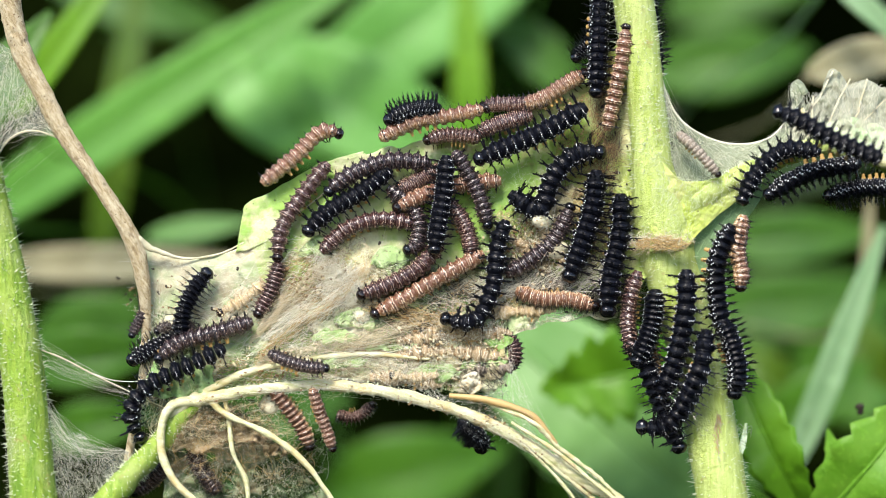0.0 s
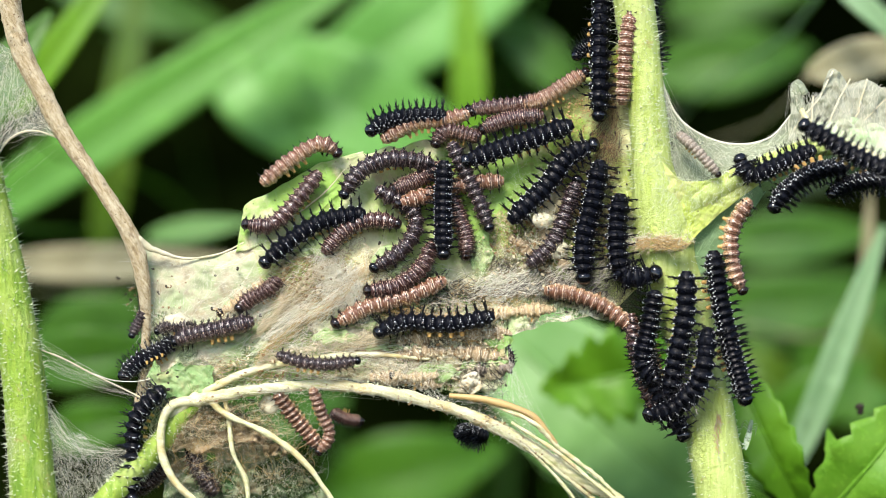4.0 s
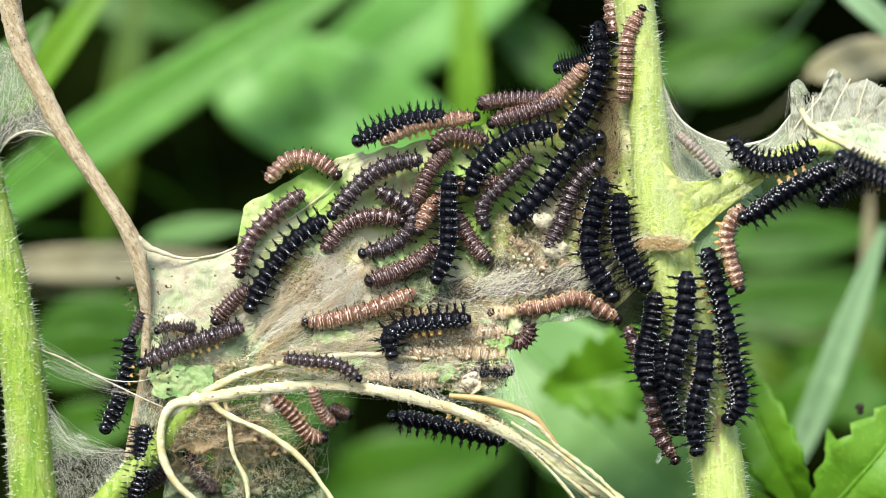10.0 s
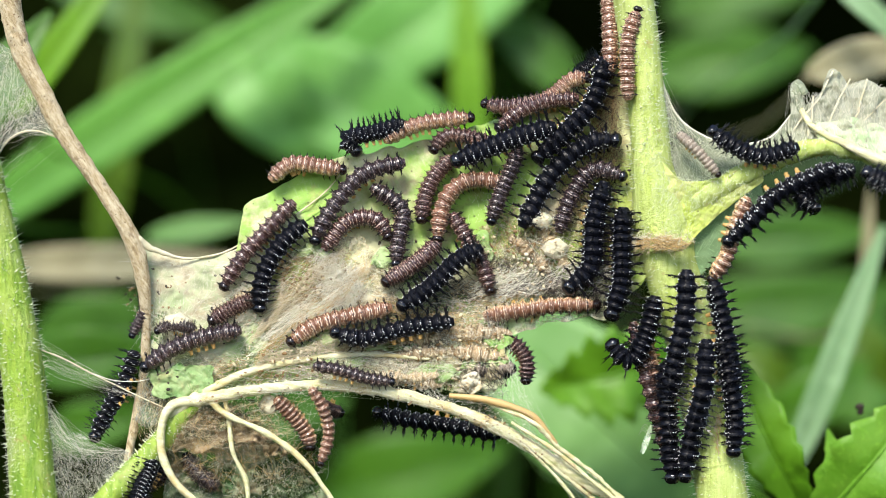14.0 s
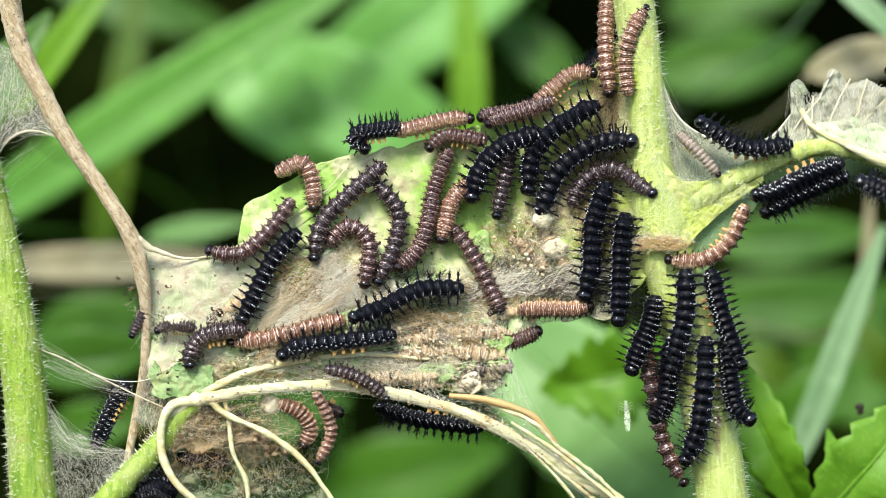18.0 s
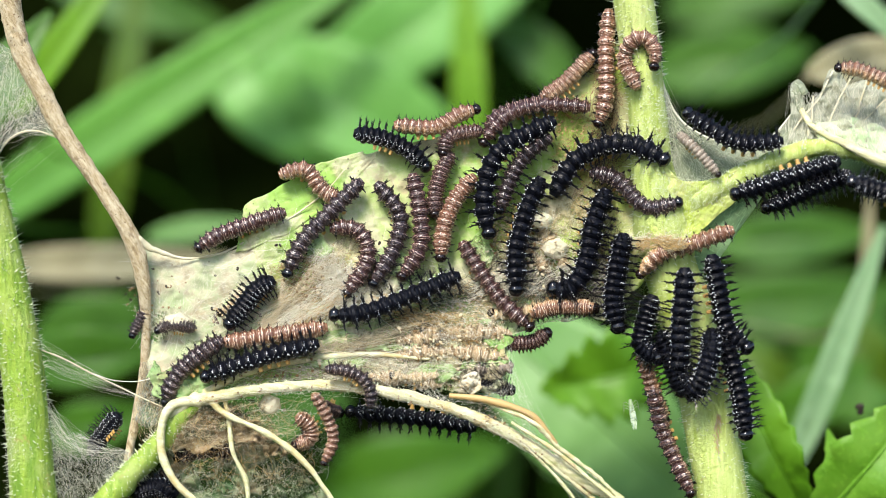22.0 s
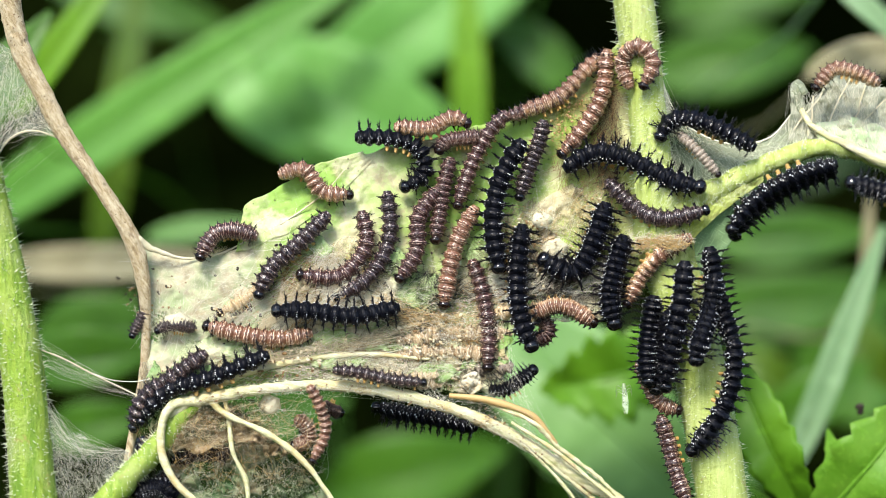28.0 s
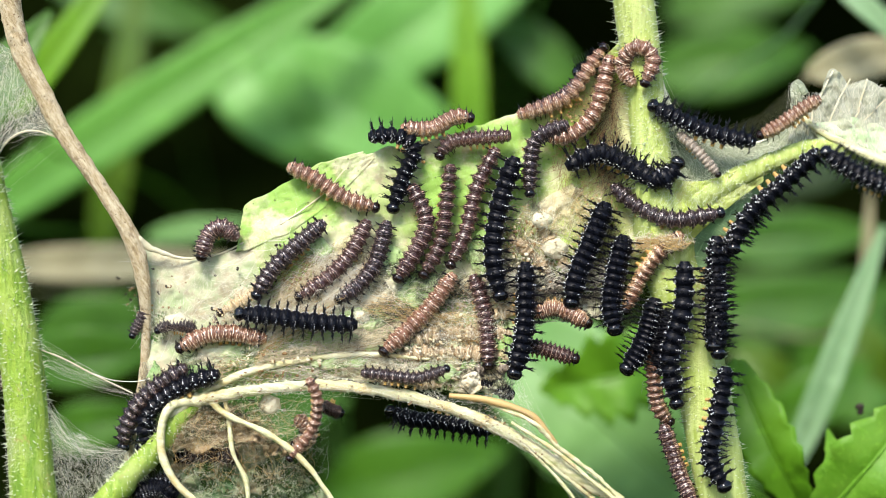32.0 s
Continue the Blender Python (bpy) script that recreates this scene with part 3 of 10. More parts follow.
def dry_twig():
    tw = thing("dry_twig", "dry tan twig with peeling bark, spun into the web", "twig", at=(-46.63, 3, 469.78))
    inv = Matrix.Translation(-tw.location)
    pts = [(-64.67, 0, 541.75), (-64.08, 0, 537.17), (-62.17, 0, 529.25), (-58.83, 0, 522.58), (-56, 0, 517.17), (-52, 0, 511.33), (-48.25, 0, 505.75), (-45.58, 0.5, 500.5), (-44.48, 1, 495.9), (-44.13, 2, 490.02), (-44.52, 3, 482.41), (-45.95, 3, 473.99), (-47.05, 3, 468.1)]
    rad = [1.75, 1.65, 1.5, 1.4, 1.3, 1.15, 1.15, 1.3, 1.1, 0.8, 0.65, 0.65, 0.6]
    a = stalk("twig", pts, rad, "bark", sides=18, rings=220, rough=0.12, grain=0.8)
    b = stalk("side_twig", [(-45.41, 0.5, 501.34), (-42.21, 1.5, 499.67), (-38.15, 2.5, 498.57), (-33.14, 2.8, 499.33), (-29.76, 2.6, 500.92), (-23.86, 2.4, 503.86), (-17.99, 2.6, 508.07), (-14.65, 3.2, 511.88)], [0.8, 0.4, 0.2, 0.15, 0.13, 0.12, 0.1, 0.06], "cream", sides=12, rings=90, rough=0.5, grain=1.1, label="cream roll of silk along the leaf's edge")
    bits = []
    line = spline([(*p, r) for p, r in zip(pts, rad)], 300)
    for _ in range(160):
        x, y, z, r = line[rng.randrange(20, 300)]
        k = rng.uniform(-0.9, 0.9)
        bits.append((x + k * r, y - r * math.sqrt(1 - k * k), z + k * r * 0.4))
    c = crumbs("bark_fleck", bits[:90], "brown_thread", 0.10, label="brown flecks of bark")
    d = crumbs("bark_fleck", bits[90:], "straw_thread", 0.10, label="pale flecks of bark")
    e = threads("thread", felt(-42, 499.5, 6, 2.0, 160, 5, -20, 25, -0.6) + felt(-40, 492, 6, 7, 160, 6, 70, 40, 0.2), "thread", label="silk spun from the twig", r=0.012, sag=0.1, wobble=0.5)
    f = crumbs("dropping", spots(-42, 493, 6, 5, 26, 0.0), "brown_thread", 0.16, label="brown specks on the silk")
    for p in (a, b, c, d, e, f):
        p.parent = tw
        p.matrix_parent_inverse = inv


main_stem()
left_stem()
dry_twig()


# ---- the webbed leaf ----
def webbed_leaf():
    lf = thing("webbed_leaf", "eaten nettle leaf covered in straw-coloured silk", "leaf", at=(29.03, 2, 500.08))
    inv = Matrix.Translation(-lf.location)
    sheet = lambda d: (lambda x, z: surf(x, z) + d)
    parts = [
        loft("leaf_edge", [(-29.67, 0, 506.33), (-27.83, 0, 507.58), (-25.33, 0, 508.83), (-18.67, 0, 512.58), (-12, 0, 514.5)], [(-30.75, 0, 499.6), (-28.3, 0, 500.1), (-23.0, 0, 502.4), (-16.9, 0, 506.8), (-10.4, 0, 513.3)],
             "silk_leaf", nu=80, nv=30, relief=0.6, on=sheet(0.5), ragged=0.5, label="fresh green strip of leaf"),
        loft("leaf_blade", [(-28.67, 0, 501.08), (-23.67, 0, 503.75), (-17.83, 0, 508.42), (-13.67, 0, 512.58), (-10.33, 0, 514.42), (-3.667, 0, 515.92), (5.5, 0, 518.83), (14.67, 0, 521.75), (23.17, 0, 527.75), (28.4, 0, 533.5)],
             [(-25.33, 0, 490.08), (-22, 0, 490.92), (-13.67, 0, 492.58), (-5.333, 0, 493.42), (3, 0, 493.42), (11.33, 0, 492.58), (19.67, 0, 490.92), (24.67, 0, 490.92), (29.6, 0, 495.08), (32.2, 0, 500.92)],
             "silk_leaf", nu=150, nv=70, relief=0.7, on=sheet(0.6), ragged=0.9, label="pale green leaf blade under silk"),
        loft("silk_sheet", [(-45.08, 0, 500.92), (-42, 0, 499.58), (-37.83, 0, 498.5), (-32.83, 0, 499.25), (-27.83, 0, 501.42), (-23.67, 0, 503.67)], [(-43.83, 0, 481.08), (-40.33, 0, 481.08), (-36.17, 0, 481.58), (-31.17, 0, 483.42), (-24.5, 0, 486.75), (-18.67, 0, 490.08)],
             "silk_tan", nu=90, nv=60, relief=0.5, on=sheet(0.9), label="grey-tan sheet of silk"),
        loft("silk_mat", [(-37.83, 0, 486.33), (-29.5, 0, 488.83), (-18.67, 0, 494.25), (-7, 0, 495.92), (9.667, 0, 495.08), (18, 0, 493.83), (25.5, 0, 493)],
             [(-43.5, 0, 478.42), (-36.17, 0, 478.42), (-23.67, 0, 480.75), (-12, 0, 480.08), (1.333, 0, 478.42), (9.25, 0, 479.67), (10.08, 0, 486.75), (18, 0, 489.25), (25.92, 0, 490.08)],
             "silk_mat", nu=170, nv=60, relief=0.9, grain=0.45, on=sheet(0.0), ragged=1.0, label="matted straw-coloured silk with droppings"),
        loft("under_leaf", [(-37.83, 0, 486.75), (-25.33, 0, 490.08), (-12, 0, 493.42), (1.333, 0, 493.42), (10.08, 0, 492.17)], [(-37.83, 0, 479.25), (-25.33, 0, 480.08), (-12, 0, 480.42), (1.333, 0, 479.25), (9.083, 0, 480.75)],
             "leaf_under", nu=70, nv=30, relief=0.8, grain=0.4, on=sheet(2.6), ragged=1.0, label="green leaf tissue under the silk"),
        loft("debris", [(-23.67, 0, 498.83), (-18.67, 0, 500.92), (-13.67, 0, 500.75), (-7.833, 0, 498.83)], [(-24.5, 0, 488.83), (-18.67, 0, 488.42), (-12, 0, 490.08), (-7, 0, 491.75)],
             "debris", nu=70, nv=40, relief=0.8, grain=0.6, on=sheet(-0.2), ragged=3.0, label="brown fibrous debris in the silk"),
        loft("debris", [(5.5, 0, 503.42), (11.33, 0, 506.33), (18, 0, 508), (24.25, 0, 509.25)], [(4.667, 0, 490.08), (11.33, 0, 490.5), (17.17, 0, 492.17), (22.17, 0, 497.58)],
             "debris", nu=80, nv=50, relief=0.8, grain=0.6, on=sheet(-0.2), ragged=3.0, label="brown fibrous debris near the stem"),
        loft("debris", [(-15.33, 0, 487.58), (-7, 0, 489.42), (1.333, 0, 490.08), (9.25, 0, 489.25)], [(-16.17, 0, 480.75), (-7, 0, 480.08), (1.333, 0, 479.25), (9.083, 0, 481.08)],
             "debris", nu=90, nv=40, relief=0.9, grain=0.6, on=sheet(-0.6), ragged=1.5, label="brown debris and shed skins on the mat"),
        stalk("leaf_stalk", [(-51.58, 0, 460.5), (-47.42, 0, 465.25), (-42.83, 0, 470.08), (-38.59, -0.6, 475.13), (-36.02, -1.2, 477.51)], [2.1, 1.9, 1.7, 1.4, 0.8], "stem_green", sides=16, rings=50, rough=0.12, grain=0.6, label="green hairy leaf stalk"),
        hairs("hair", [(-51.58, 0, 460.5), (-47.42, 0, 465.25), (-42.83, 0, 470.08), (-38.59, -0.6, 475.13)], [2.1, 1.9, 1.7, 1.4], 420, 0.8, "hair", None),
        stalk("midrib", [(-40.2, -1, 475.58), (-37.24, -1.4, 477.52), (-31.79, -2, 478.56), (-25.12, -2.5, 479.67), (-16.86, -2.5, 480.08), (-6.942, -2.5, 478.84), (1.322, -2.5, 476.53), (7.947, -2, 473.84), (14.62, -1, 469.93), (20.5, 0, 465.92), (28.09, 1, 461.62)],
              [0.75, 0.95, 0.85, 0.8, 0.78, 0.82, 0.9, 0.95, 0.95, 0.95, 0.95], "rib", sides=20, rings=200, rough=0.3, grain=0.8, label="arched pale yellow midrib"),
        hairs("hair", [(-31.79, -2, 478.56), (-25.12, -2.5, 479.67), (-16.86, -2.5, 480.08), (-6.942, -2.5, 478.84), (1.322, -2.5, 476.53), (7.947, -2, 473.84), (14.62, -1, 469.93), (20.5, 0, 465.92)], [1.1, 1.05, 1.0, 1.0, 1.1, 1.1, 1.0, 0.9], 300, 0.5, "hair", None),
        threads("thread", within([(5.438, -3.4, 478.25), (12.86, -3.2, 475.76), (17.02, -2.6, 471.58), (22.88, -1.6, 466.51), (28.36, -0.6, 462.24)], [(5.032, -3, 474.01), (10.82, -2.6, 471.42), (15.81, -2, 467.63), (21.26, -1, 463.37), (24.67, 0, 460.75)], 180, 0.14, 0.3), "thread", label="silk along the dry strip", r=0.010, sag=0.1, wobble=0.5),
        crumbs("crumb", [(x, -3.2 + 0.18 * (x - 6), 476.1 - 0.716 * (x - 5.5) + rng.gauss(0, 0.55)) for x in [rng.uniform(5, 26) for _ in range(90)]], "brown_thread", 0.17, label="brown crumbs on the strip"),
        *[stalk("strand", [Vector(p).lerp(Vector(q), min(1, max(0, k + rng.gauss(0, 0.08)))) + Vector((rng.gauss(0, 0.2), rng.gauss(0, 0.35), rng.gauss(0, 0.2))) for p, q in zip(
            [(5.449, -2.8, 477.63), (12.89, -2.6, 474.89), (17.05, -2, 471.11), (22.92, -1, 466.2), (28.42, 0, 461.33)], [(5.046, -2.2, 474.6), (10.85, -1.8, 471.67), (15.85, -1.2, 467.88), (21.32, -0.2, 463.44), (24.75, 1, 460.37)])],
            [rng.uniform(0.08, 0.15), rng.uniform(0.12, 0.35), rng.uniform(0.15, 0.4), rng.uniform(0.15, 0.35), 0.2], rng.choice(("rib", "rib", "rib", "bark", "cream")), sides=8, rings=90, rough=0.7, grain=1.3) for k in (0.05, 0.85)],
        stalk("strand", [(12.09, -2, 471.11), (16.67, -1.4, 466.49), (20.43, -1, 461.88)], [0.22, 0.25, 0.2], "rib", sides=8, rings=30, rough=0.4),
        stalk("strand", [(9.972, -3.3, 474.7), (16.6, -2.6, 470.34), (22.88, -1.6, 465.1), (27.08, -1, 461.88)], [0.25, 0.3, 0.3, 0.25], "rib", sides=8, rings=40, rough=0.4),
        stalk("vein", [(-36.88, -1, 478.07), (-29.4, -1, 481.64), (-21.94, -0.8, 483.46), (-12, 0, 484.5), (-2.003, 0.5, 483.72)], [0.7, 0.6, 0.5, 0.4, 0.2], "rib", sides=8, rings=50, rough=0.2),
        stalk("vein", [(0.9075, -3, 478.63), (6.262, -3.4, 478), (12.87, -3, 475.75), (16.64, -2, 471.52)], [0.3, 0.5, 0.45, 0.3], "gold_thread", sides=8, rings=40, rough=0.3, label="yellowish brown peeling strip"),
        stalk("vein", [(-35.97, -1.6, 477.7), (-39.38, -2.2, 477.25), (-40.98, -2.6, 474.89), (-41.14, -2.6, 470.34), (-39.34, -2.5, 466.2), (-35.93, -2, 462.67)], [0.8, 0.7, 0.65, 0.6, 0.55, 0.45], "rib", sides=8, rings=40, rough=0.2),
        stalk("vein", [(-32, -1.6, 478.12), (-31.44, -1.4, 474.78), (-30.84, -1.5, 470.23), (-28.99, -1, 466.03), (-28.57, -1, 462.29)], [0.4, 0.4, 0.36, 0.36, 0.28], "rib", sides=8, rings=40, rough=0.35),
        stalk("vein", [(-34.29, -1.8, 478.05), (-31.77, -2.2, 475.85), (-25.12, -2.5, 472.65), (-20.16, -2.5, 468.68), (-15.89, -2, 462.83)], [0.5, 0.5, 0.45, 0.42, 0.34], "rib", sides=8, rings=40, rough=0.35),
        loft("hanging_blade", [(-41.27, 2, 477.01), (-37.25, 2, 477.27), (-33.47, 2, 477.43), (-30.02, 1, 476.51)], [(-41.72, 4, 462.93), (-34.23, 5, 460.69), (-24.91, 5, 460.69), (-16.11, 2, 462.17)],
             "silk_shreds", nu=70, nv=60, relief=1.6, grain=0.4, label="hanging shreds of eaten leaf"),
        loft("leaf_litter", [(-40.27, -0.5, 476.37), (-36.07, -0.8, 475.57), (-30.23, -1, 477.49), (-26.12, -0.5, 477.45)], [(-39.63, 1, 469.98), (-34.56, 0.5, 470.87), (-29.55, 0.5, 471.29), (-22.83, 0, 470.08)],
             "silk_brown", nu=60, nv=40, relief=2.2, grain=0.55, ragged=2.0, label="brown crumpled leaf litter"),
        loft("gauze", [(-5.316, -1, 478.07), (1.329, -1, 475.58), (7.973, -1, 473.09), (14.67, 0, 469.25), (23.08, 1, 463.29)], [(9.731, 2, 479.11), (12.67, 2, 474.92), (14.76, 2, 470.72), (17.28, 2, 465.69), (19.8, 2, 461.5)],
             "gauze_thin", nu=60, nv=20, relief=0.3, label="thin white gauze"),
        threads("thread", between([(-35.99, -1.5, 478.11), (-29.36, -1.4, 481.34), (-21.91, -1.2, 483.07), (-11.98, -0.6, 484.12), (-3.659, -0.6, 483.45)], [(-30.11, -2.2, 478.57), (-21.78, -3, 479.79), (-13.52, -3.2, 479.97), (-5.276, -3.2, 478.65), (0.495, -3, 477.39)], 90, 1.6, 0.08), "thread", r=0.009, sag=0.1, wobble=1.2),
        threads("thread", felt(-20, 497, 14, 6, 90, 8, 20, 35) + felt(-17, 486, 19, 4.2, 110, 9, 4, 32) + felt(-4, 493, 15, 5, 90, 8, -8, 30) + felt(14, 496, 12, 6, 90, 5, 10, 50) + felt(-27, 490, 8, 4, 90, 6, 38, 20) + felt(-15, 490, 22, 7, 70, 10, 25, 50),
                "thread", label="pale silk fibres", r=0.019, sag=0.2, wobble=0.8),
        threads("straw", felt(-16, 491, 19, 6, 170, 6, 10, 40) + felt(-16, 483, 20, 3, 90, 10, 2, 20),
                "straw_thread", label="straw-coloured fibres", r=0.024, sag=0.2, wobble=0.8),
        threads("gold", felt(-18, 495, 7, 4, 150, 5, 35, 25) + felt(2, 488, 7, 3, 110, 3, 5, 40) + felt(-30, 481, 5, 3, 60, 4, 30, 40) + felt(6, 493, 6, 2, 120, 3, 15, 40) + felt(12, 503, 5, 4, 70, 3, 40, 50),
                "gold_thread", label="golden brown fibres", r=0.022, sag=0.2, wobble=0.7),
        threads("brown", felt(-20, 496, 6, 3, 120, 4, 30, 40) + felt(2, 491, 12, 4, 100, 4, 5, 35) + felt(-25, 482, 12, 2.5, 80, 6, 5, 20) + felt(10, 499, 7, 5, 110, 3, 40, 50),
                "brown_thread", label="brown fibres", r=0.02, sag=0.2, wobble=0.7),
        threads("thread", felt(12, 505, 9, 8, 140, 4, 60, 50) + felt(-33, 500, 8, 7, 120, 6, 35, 40) , "thread", label="white silk fluff", r=0.011, sag=0.2, wobble=0.9),
        stalk("fibre", [(-24.45, 1.5, 487.69), (-20.37, 0.6, 490.06), (-16.6, 0.3, 491.99), (-13.53, 0.6, 494.07)], [0.14, 0.2, 0.22, 0.12], "rib", sides=8, rings=30, rough=0.4, grain=0.9, label="yellowish loose fibre"),
        loft("shed_skin", [(2.837, 0.4, 481.06), (4.494, -0.4, 481.61), (5.5, 0, 480.75)], [(3.171, 0.4, 479.39), (4.5, 0, 478.75), (5.674, 0.4, 479.39)], "silk_cream", nu=20, nv=12, relief=0.7, grain=0.9, ragged=1.0, label="small cream shred of skin"),
        crumbs("crumb", spots(2.5, 489, 7, 1.6, 60, 0.5) + spots(1, 485.5, 8, 1.8, 50, 0.5) + spots(9, 493.5, 5, 1.2, 40, 0.5), "gold", 0.16, label="golden crumbs of shed skin"),
        crumbs("crumb", spots(-18, 495, 5, 3, 70, 0.4) + spots(10, 501, 6, 5, 60, 0.4) + spots(4, 487, 11, 4, 80, 0.4), "brown_thread", 0.17, label="brown crumbs"),
        threads("thread", between([(-37.46, -3, 477.97), (-25, -4, 480.35), (-11.84, -4, 480.18), (1.316, -4, 477.22), (12.87, -3, 471.37)], [(-35.8, -3, 477.31), (-23.35, -4, 479.36), (-10.2, -4, 479.2), (2.96, -4, 475.74), (14.52, -3, 469.72)], 150, 0.5), "thread", label="silk on the midrib", r=0.012, sag=0.1, wobble=0.6),
        crumbs("crumb", [(x, -3.6 + rng.uniform(0, 0.3), z + rng.uniform(-0.9, 0.5)) for x, y, z in [spline([(-36.17, 0, 477.92), (-25.33, 0, 479.5), (-17, 0, 479.92), (-7, 0, 478.67), (1.333, 0, 476.33), (8, 0, 473.67), (14.67, 0, 469.83)], 200)[rng.randrange(200)] for _ in range(60)]], "brown_thread", 0.15, label="brown specks on the midrib"),
        threads("thread", felt(-24, 491, 9, 6, 90, 13, 38, 14, 0.8) + felt(-10, 484, 18, 3, 110, 12, 3, 18, 0.8) + felt(0, 490, 9, 5, 90, 8, -12, 35, 0.8) + felt(14, 498, 8, 5, 60, 6, 70, 30, 0.6), "thread", label="long white silk threads", r=0.013, sag=0.2, wobble=0.5, steps=9),
        threads("bristle", felt(-4, 489.5, 3.5, 1.2, 80, 2.6, 8, 25, 0.5) + felt(-10, 485, 6, 1.2, 60, 3, 2, 15, 0.4) + felt(-22, 494, 4, 2, 70, 2.4, 30, 30, 0.3), "brown_thread", label="dark shreds in the mat", r=0.026, sag=0.1, wobble=0.4, steps=4),
        crumbs("scrap", spots(-17, 495, 5, 3, 34, 1.3) + spots(1, 487, 8, 3.5, 80, 1.7) + spots(11, 499, 6, 6, 40, 1.2) + spots(-24, 484, 8, 2, 24, 1.6), "silk_cream", 0.25, label="cream scraps of shed skin", squash=0.45),
        crumbs("scrap", spots(-19, 496, 5, 3, 26, 1.2) + spots(0, 487, 9, 4, 40, 1.6) + spots(12, 499, 6, 6, 40, 1.1) + spots(-26, 483, 8, 2, 24, 1.5), "brown_thread", 0.24, label="brown scraps of dead leaf", squash=0.45),
        loft("gauze", [(-44.72, 1.5, 483.33), (-42.11, 0.8, 482.12), (-38.69, 0.2, 481.74), (-36.09, -0.6, 479.29)], [(-45.64, 2, 474.92), (-43.65, 1, 473.33), (-41.17, 0, 474.67), (-37.71, -1, 476.83)], "gauze", nu=40, nv=30, relief=0.6, ragged=1.5, label="web at the twig's foot"),
        threads("straw", within([(-44.68, 1.2, 483.35), (-42.07, 0.5, 482.14), (-38.67, 0, 481.75), (-36.05, -1, 479.32)], [(-45.91, 1.6, 473.27), (-43.59, 0.6, 471.69), (-41.11, -0.4, 473.04), (-37.66, -1.4, 475.61)], 150, 0.2, 0.4), "straw_thread", label="straw shreds at the twig's foot", r=0.022, sag=0.3, wobble=0.8),
        threads("brown", within([(-44.65, 1, 481.69), (-42.04, 0.3, 480.48), (-38.62, -0.4, 480.11), (-36.02, -1.2, 478.5)], [(-45.88, 1.4, 472.46), (-43.56, 0.4, 470.88), (-41.08, -0.6, 472.64), (-37.63, -1.6, 474.8)], 100, 0.2, 0.3), "brown_thread", label="brown shreds at the twig's foot", r=0.024, sag=0.3, wobble=0.8),
        threads("wisp", between([(-27.42, surf(-27.42, 483.42) - 1.2, 483.42), (-25.33, surf(-25.33, 486.75) - 1.4, 486.75)], [(-13.67, surf(-13.67, 494.67) - 1.6, 494.67), (-11.17, surf(-11.17, 497.58) - 1.4, 497.58)], 45, 1.6), "gold_thread", label="golden wisp of drawn fibres", r=0.017, sag=0.4, wobble=3.0, steps=12),
        threads("wisp", between([(-28.67, surf(-28.67, 485.92) - 1.0, 485.92), (-26.17, surf(-26.17, 488.83) - 1.2, 488.83)], [(-18.67, surf(-18.67, 497.58) - 1.4, 497.58), (-14.5, surf(-14.5, 500.08) - 1.2, 500.08)], 91, 1.6), "straw_thread", label="straw wisp of drawn fibres", r=0.017, sag=0.4, wobble=3.0, steps=12),
        threads("wisp", between([(-27.83, surf(-27.83, 482.58) - 1.2, 482.58), (-26.17, surf(-26.17, 484.67) - 1.2, 484.67)], [(-7.0, surf(-7.0, 486.75) - 1.4, 486.75), (-2.0, surf(-2.0, 490.08) - 1.4, 490.08)], 78, 1.6), "straw_thread", label="straw wisp above the rib", r=0.017, sag=0.4, wobble=3.0, steps=12),
        threads("wisp", between([(-28.67, surf(-28.67, 484.25) - 1.5, 484.25), (-23.67, surf(-23.67, 490.08) - 1.6, 490.08)], [(-15.33, surf(-15.33, 491.75) - 1.8, 491.75), (-12.0, surf(-12.0, 497.58) - 1.8, 497.58)], 78, 1.6), "thread", label="white wisp of silk", r=0.017, sag=0.4, wobble=3.0, steps=12),
        threads("wisp", between([(-12.0, surf(-12.0, 490.08) - 1.2, 490.08), (-10.33, surf(-10.33, 493.42) - 1.2, 493.42)], [(4.67, surf(4.67, 486.75) - 1.4, 486.75), (5.5, surf(5.5, 490.08) - 1.3, 490.08)], 45, 1.6), "gold_thread", label="golden wisp across the mat", r=0.017, sag=0.4, wobble=3.0, steps=12),
        threads("tuft", felt(-14.8, 494.6, 2.8, 3.0, 330, 3.2, 60, 60, 1.2) + felt(-17.5, 498, 2.2, 1.8, 160, 3, 40, 60, 1.1), "thread", label="white tuft of loose silk", r=0.017, sag=0.2, wobble=0.8, steps=5),
        loft("leaf_patch", [(-0.5, 0, 488.92), (2.07, 0, 489.92), (4.63, 0, 489.82), (6.83, 0, 489.02)], [(-0.32, 0, 488.77), (1.7, 0, 488.12), (4.27, 0, 487.92), (6.65, 0, 488.82)], "leaf_gap", nu=26, nv=14, relief=0.35, grain=0.6, ragged=1.6, on=sheet(-0.75), label="fresh green leaf tissue bared in the mat"),
        loft("leaf_patch", [(2.83, 0, 483.25), (5.17, 0, 484.17), (7.5, 0, 484.07), (9.5, 0, 483.34)], [(3.0, 0, 483.11), (4.83, 0, 482.52), (7.17, 0, 482.33), (9.33, 0, 483.16)], "leaf_gap", nu=26, nv=14, relief=0.35, grain=0.6, ragged=1.6, on=sheet(-0.75), label="fresh green leaf tissue bared in the mat"),
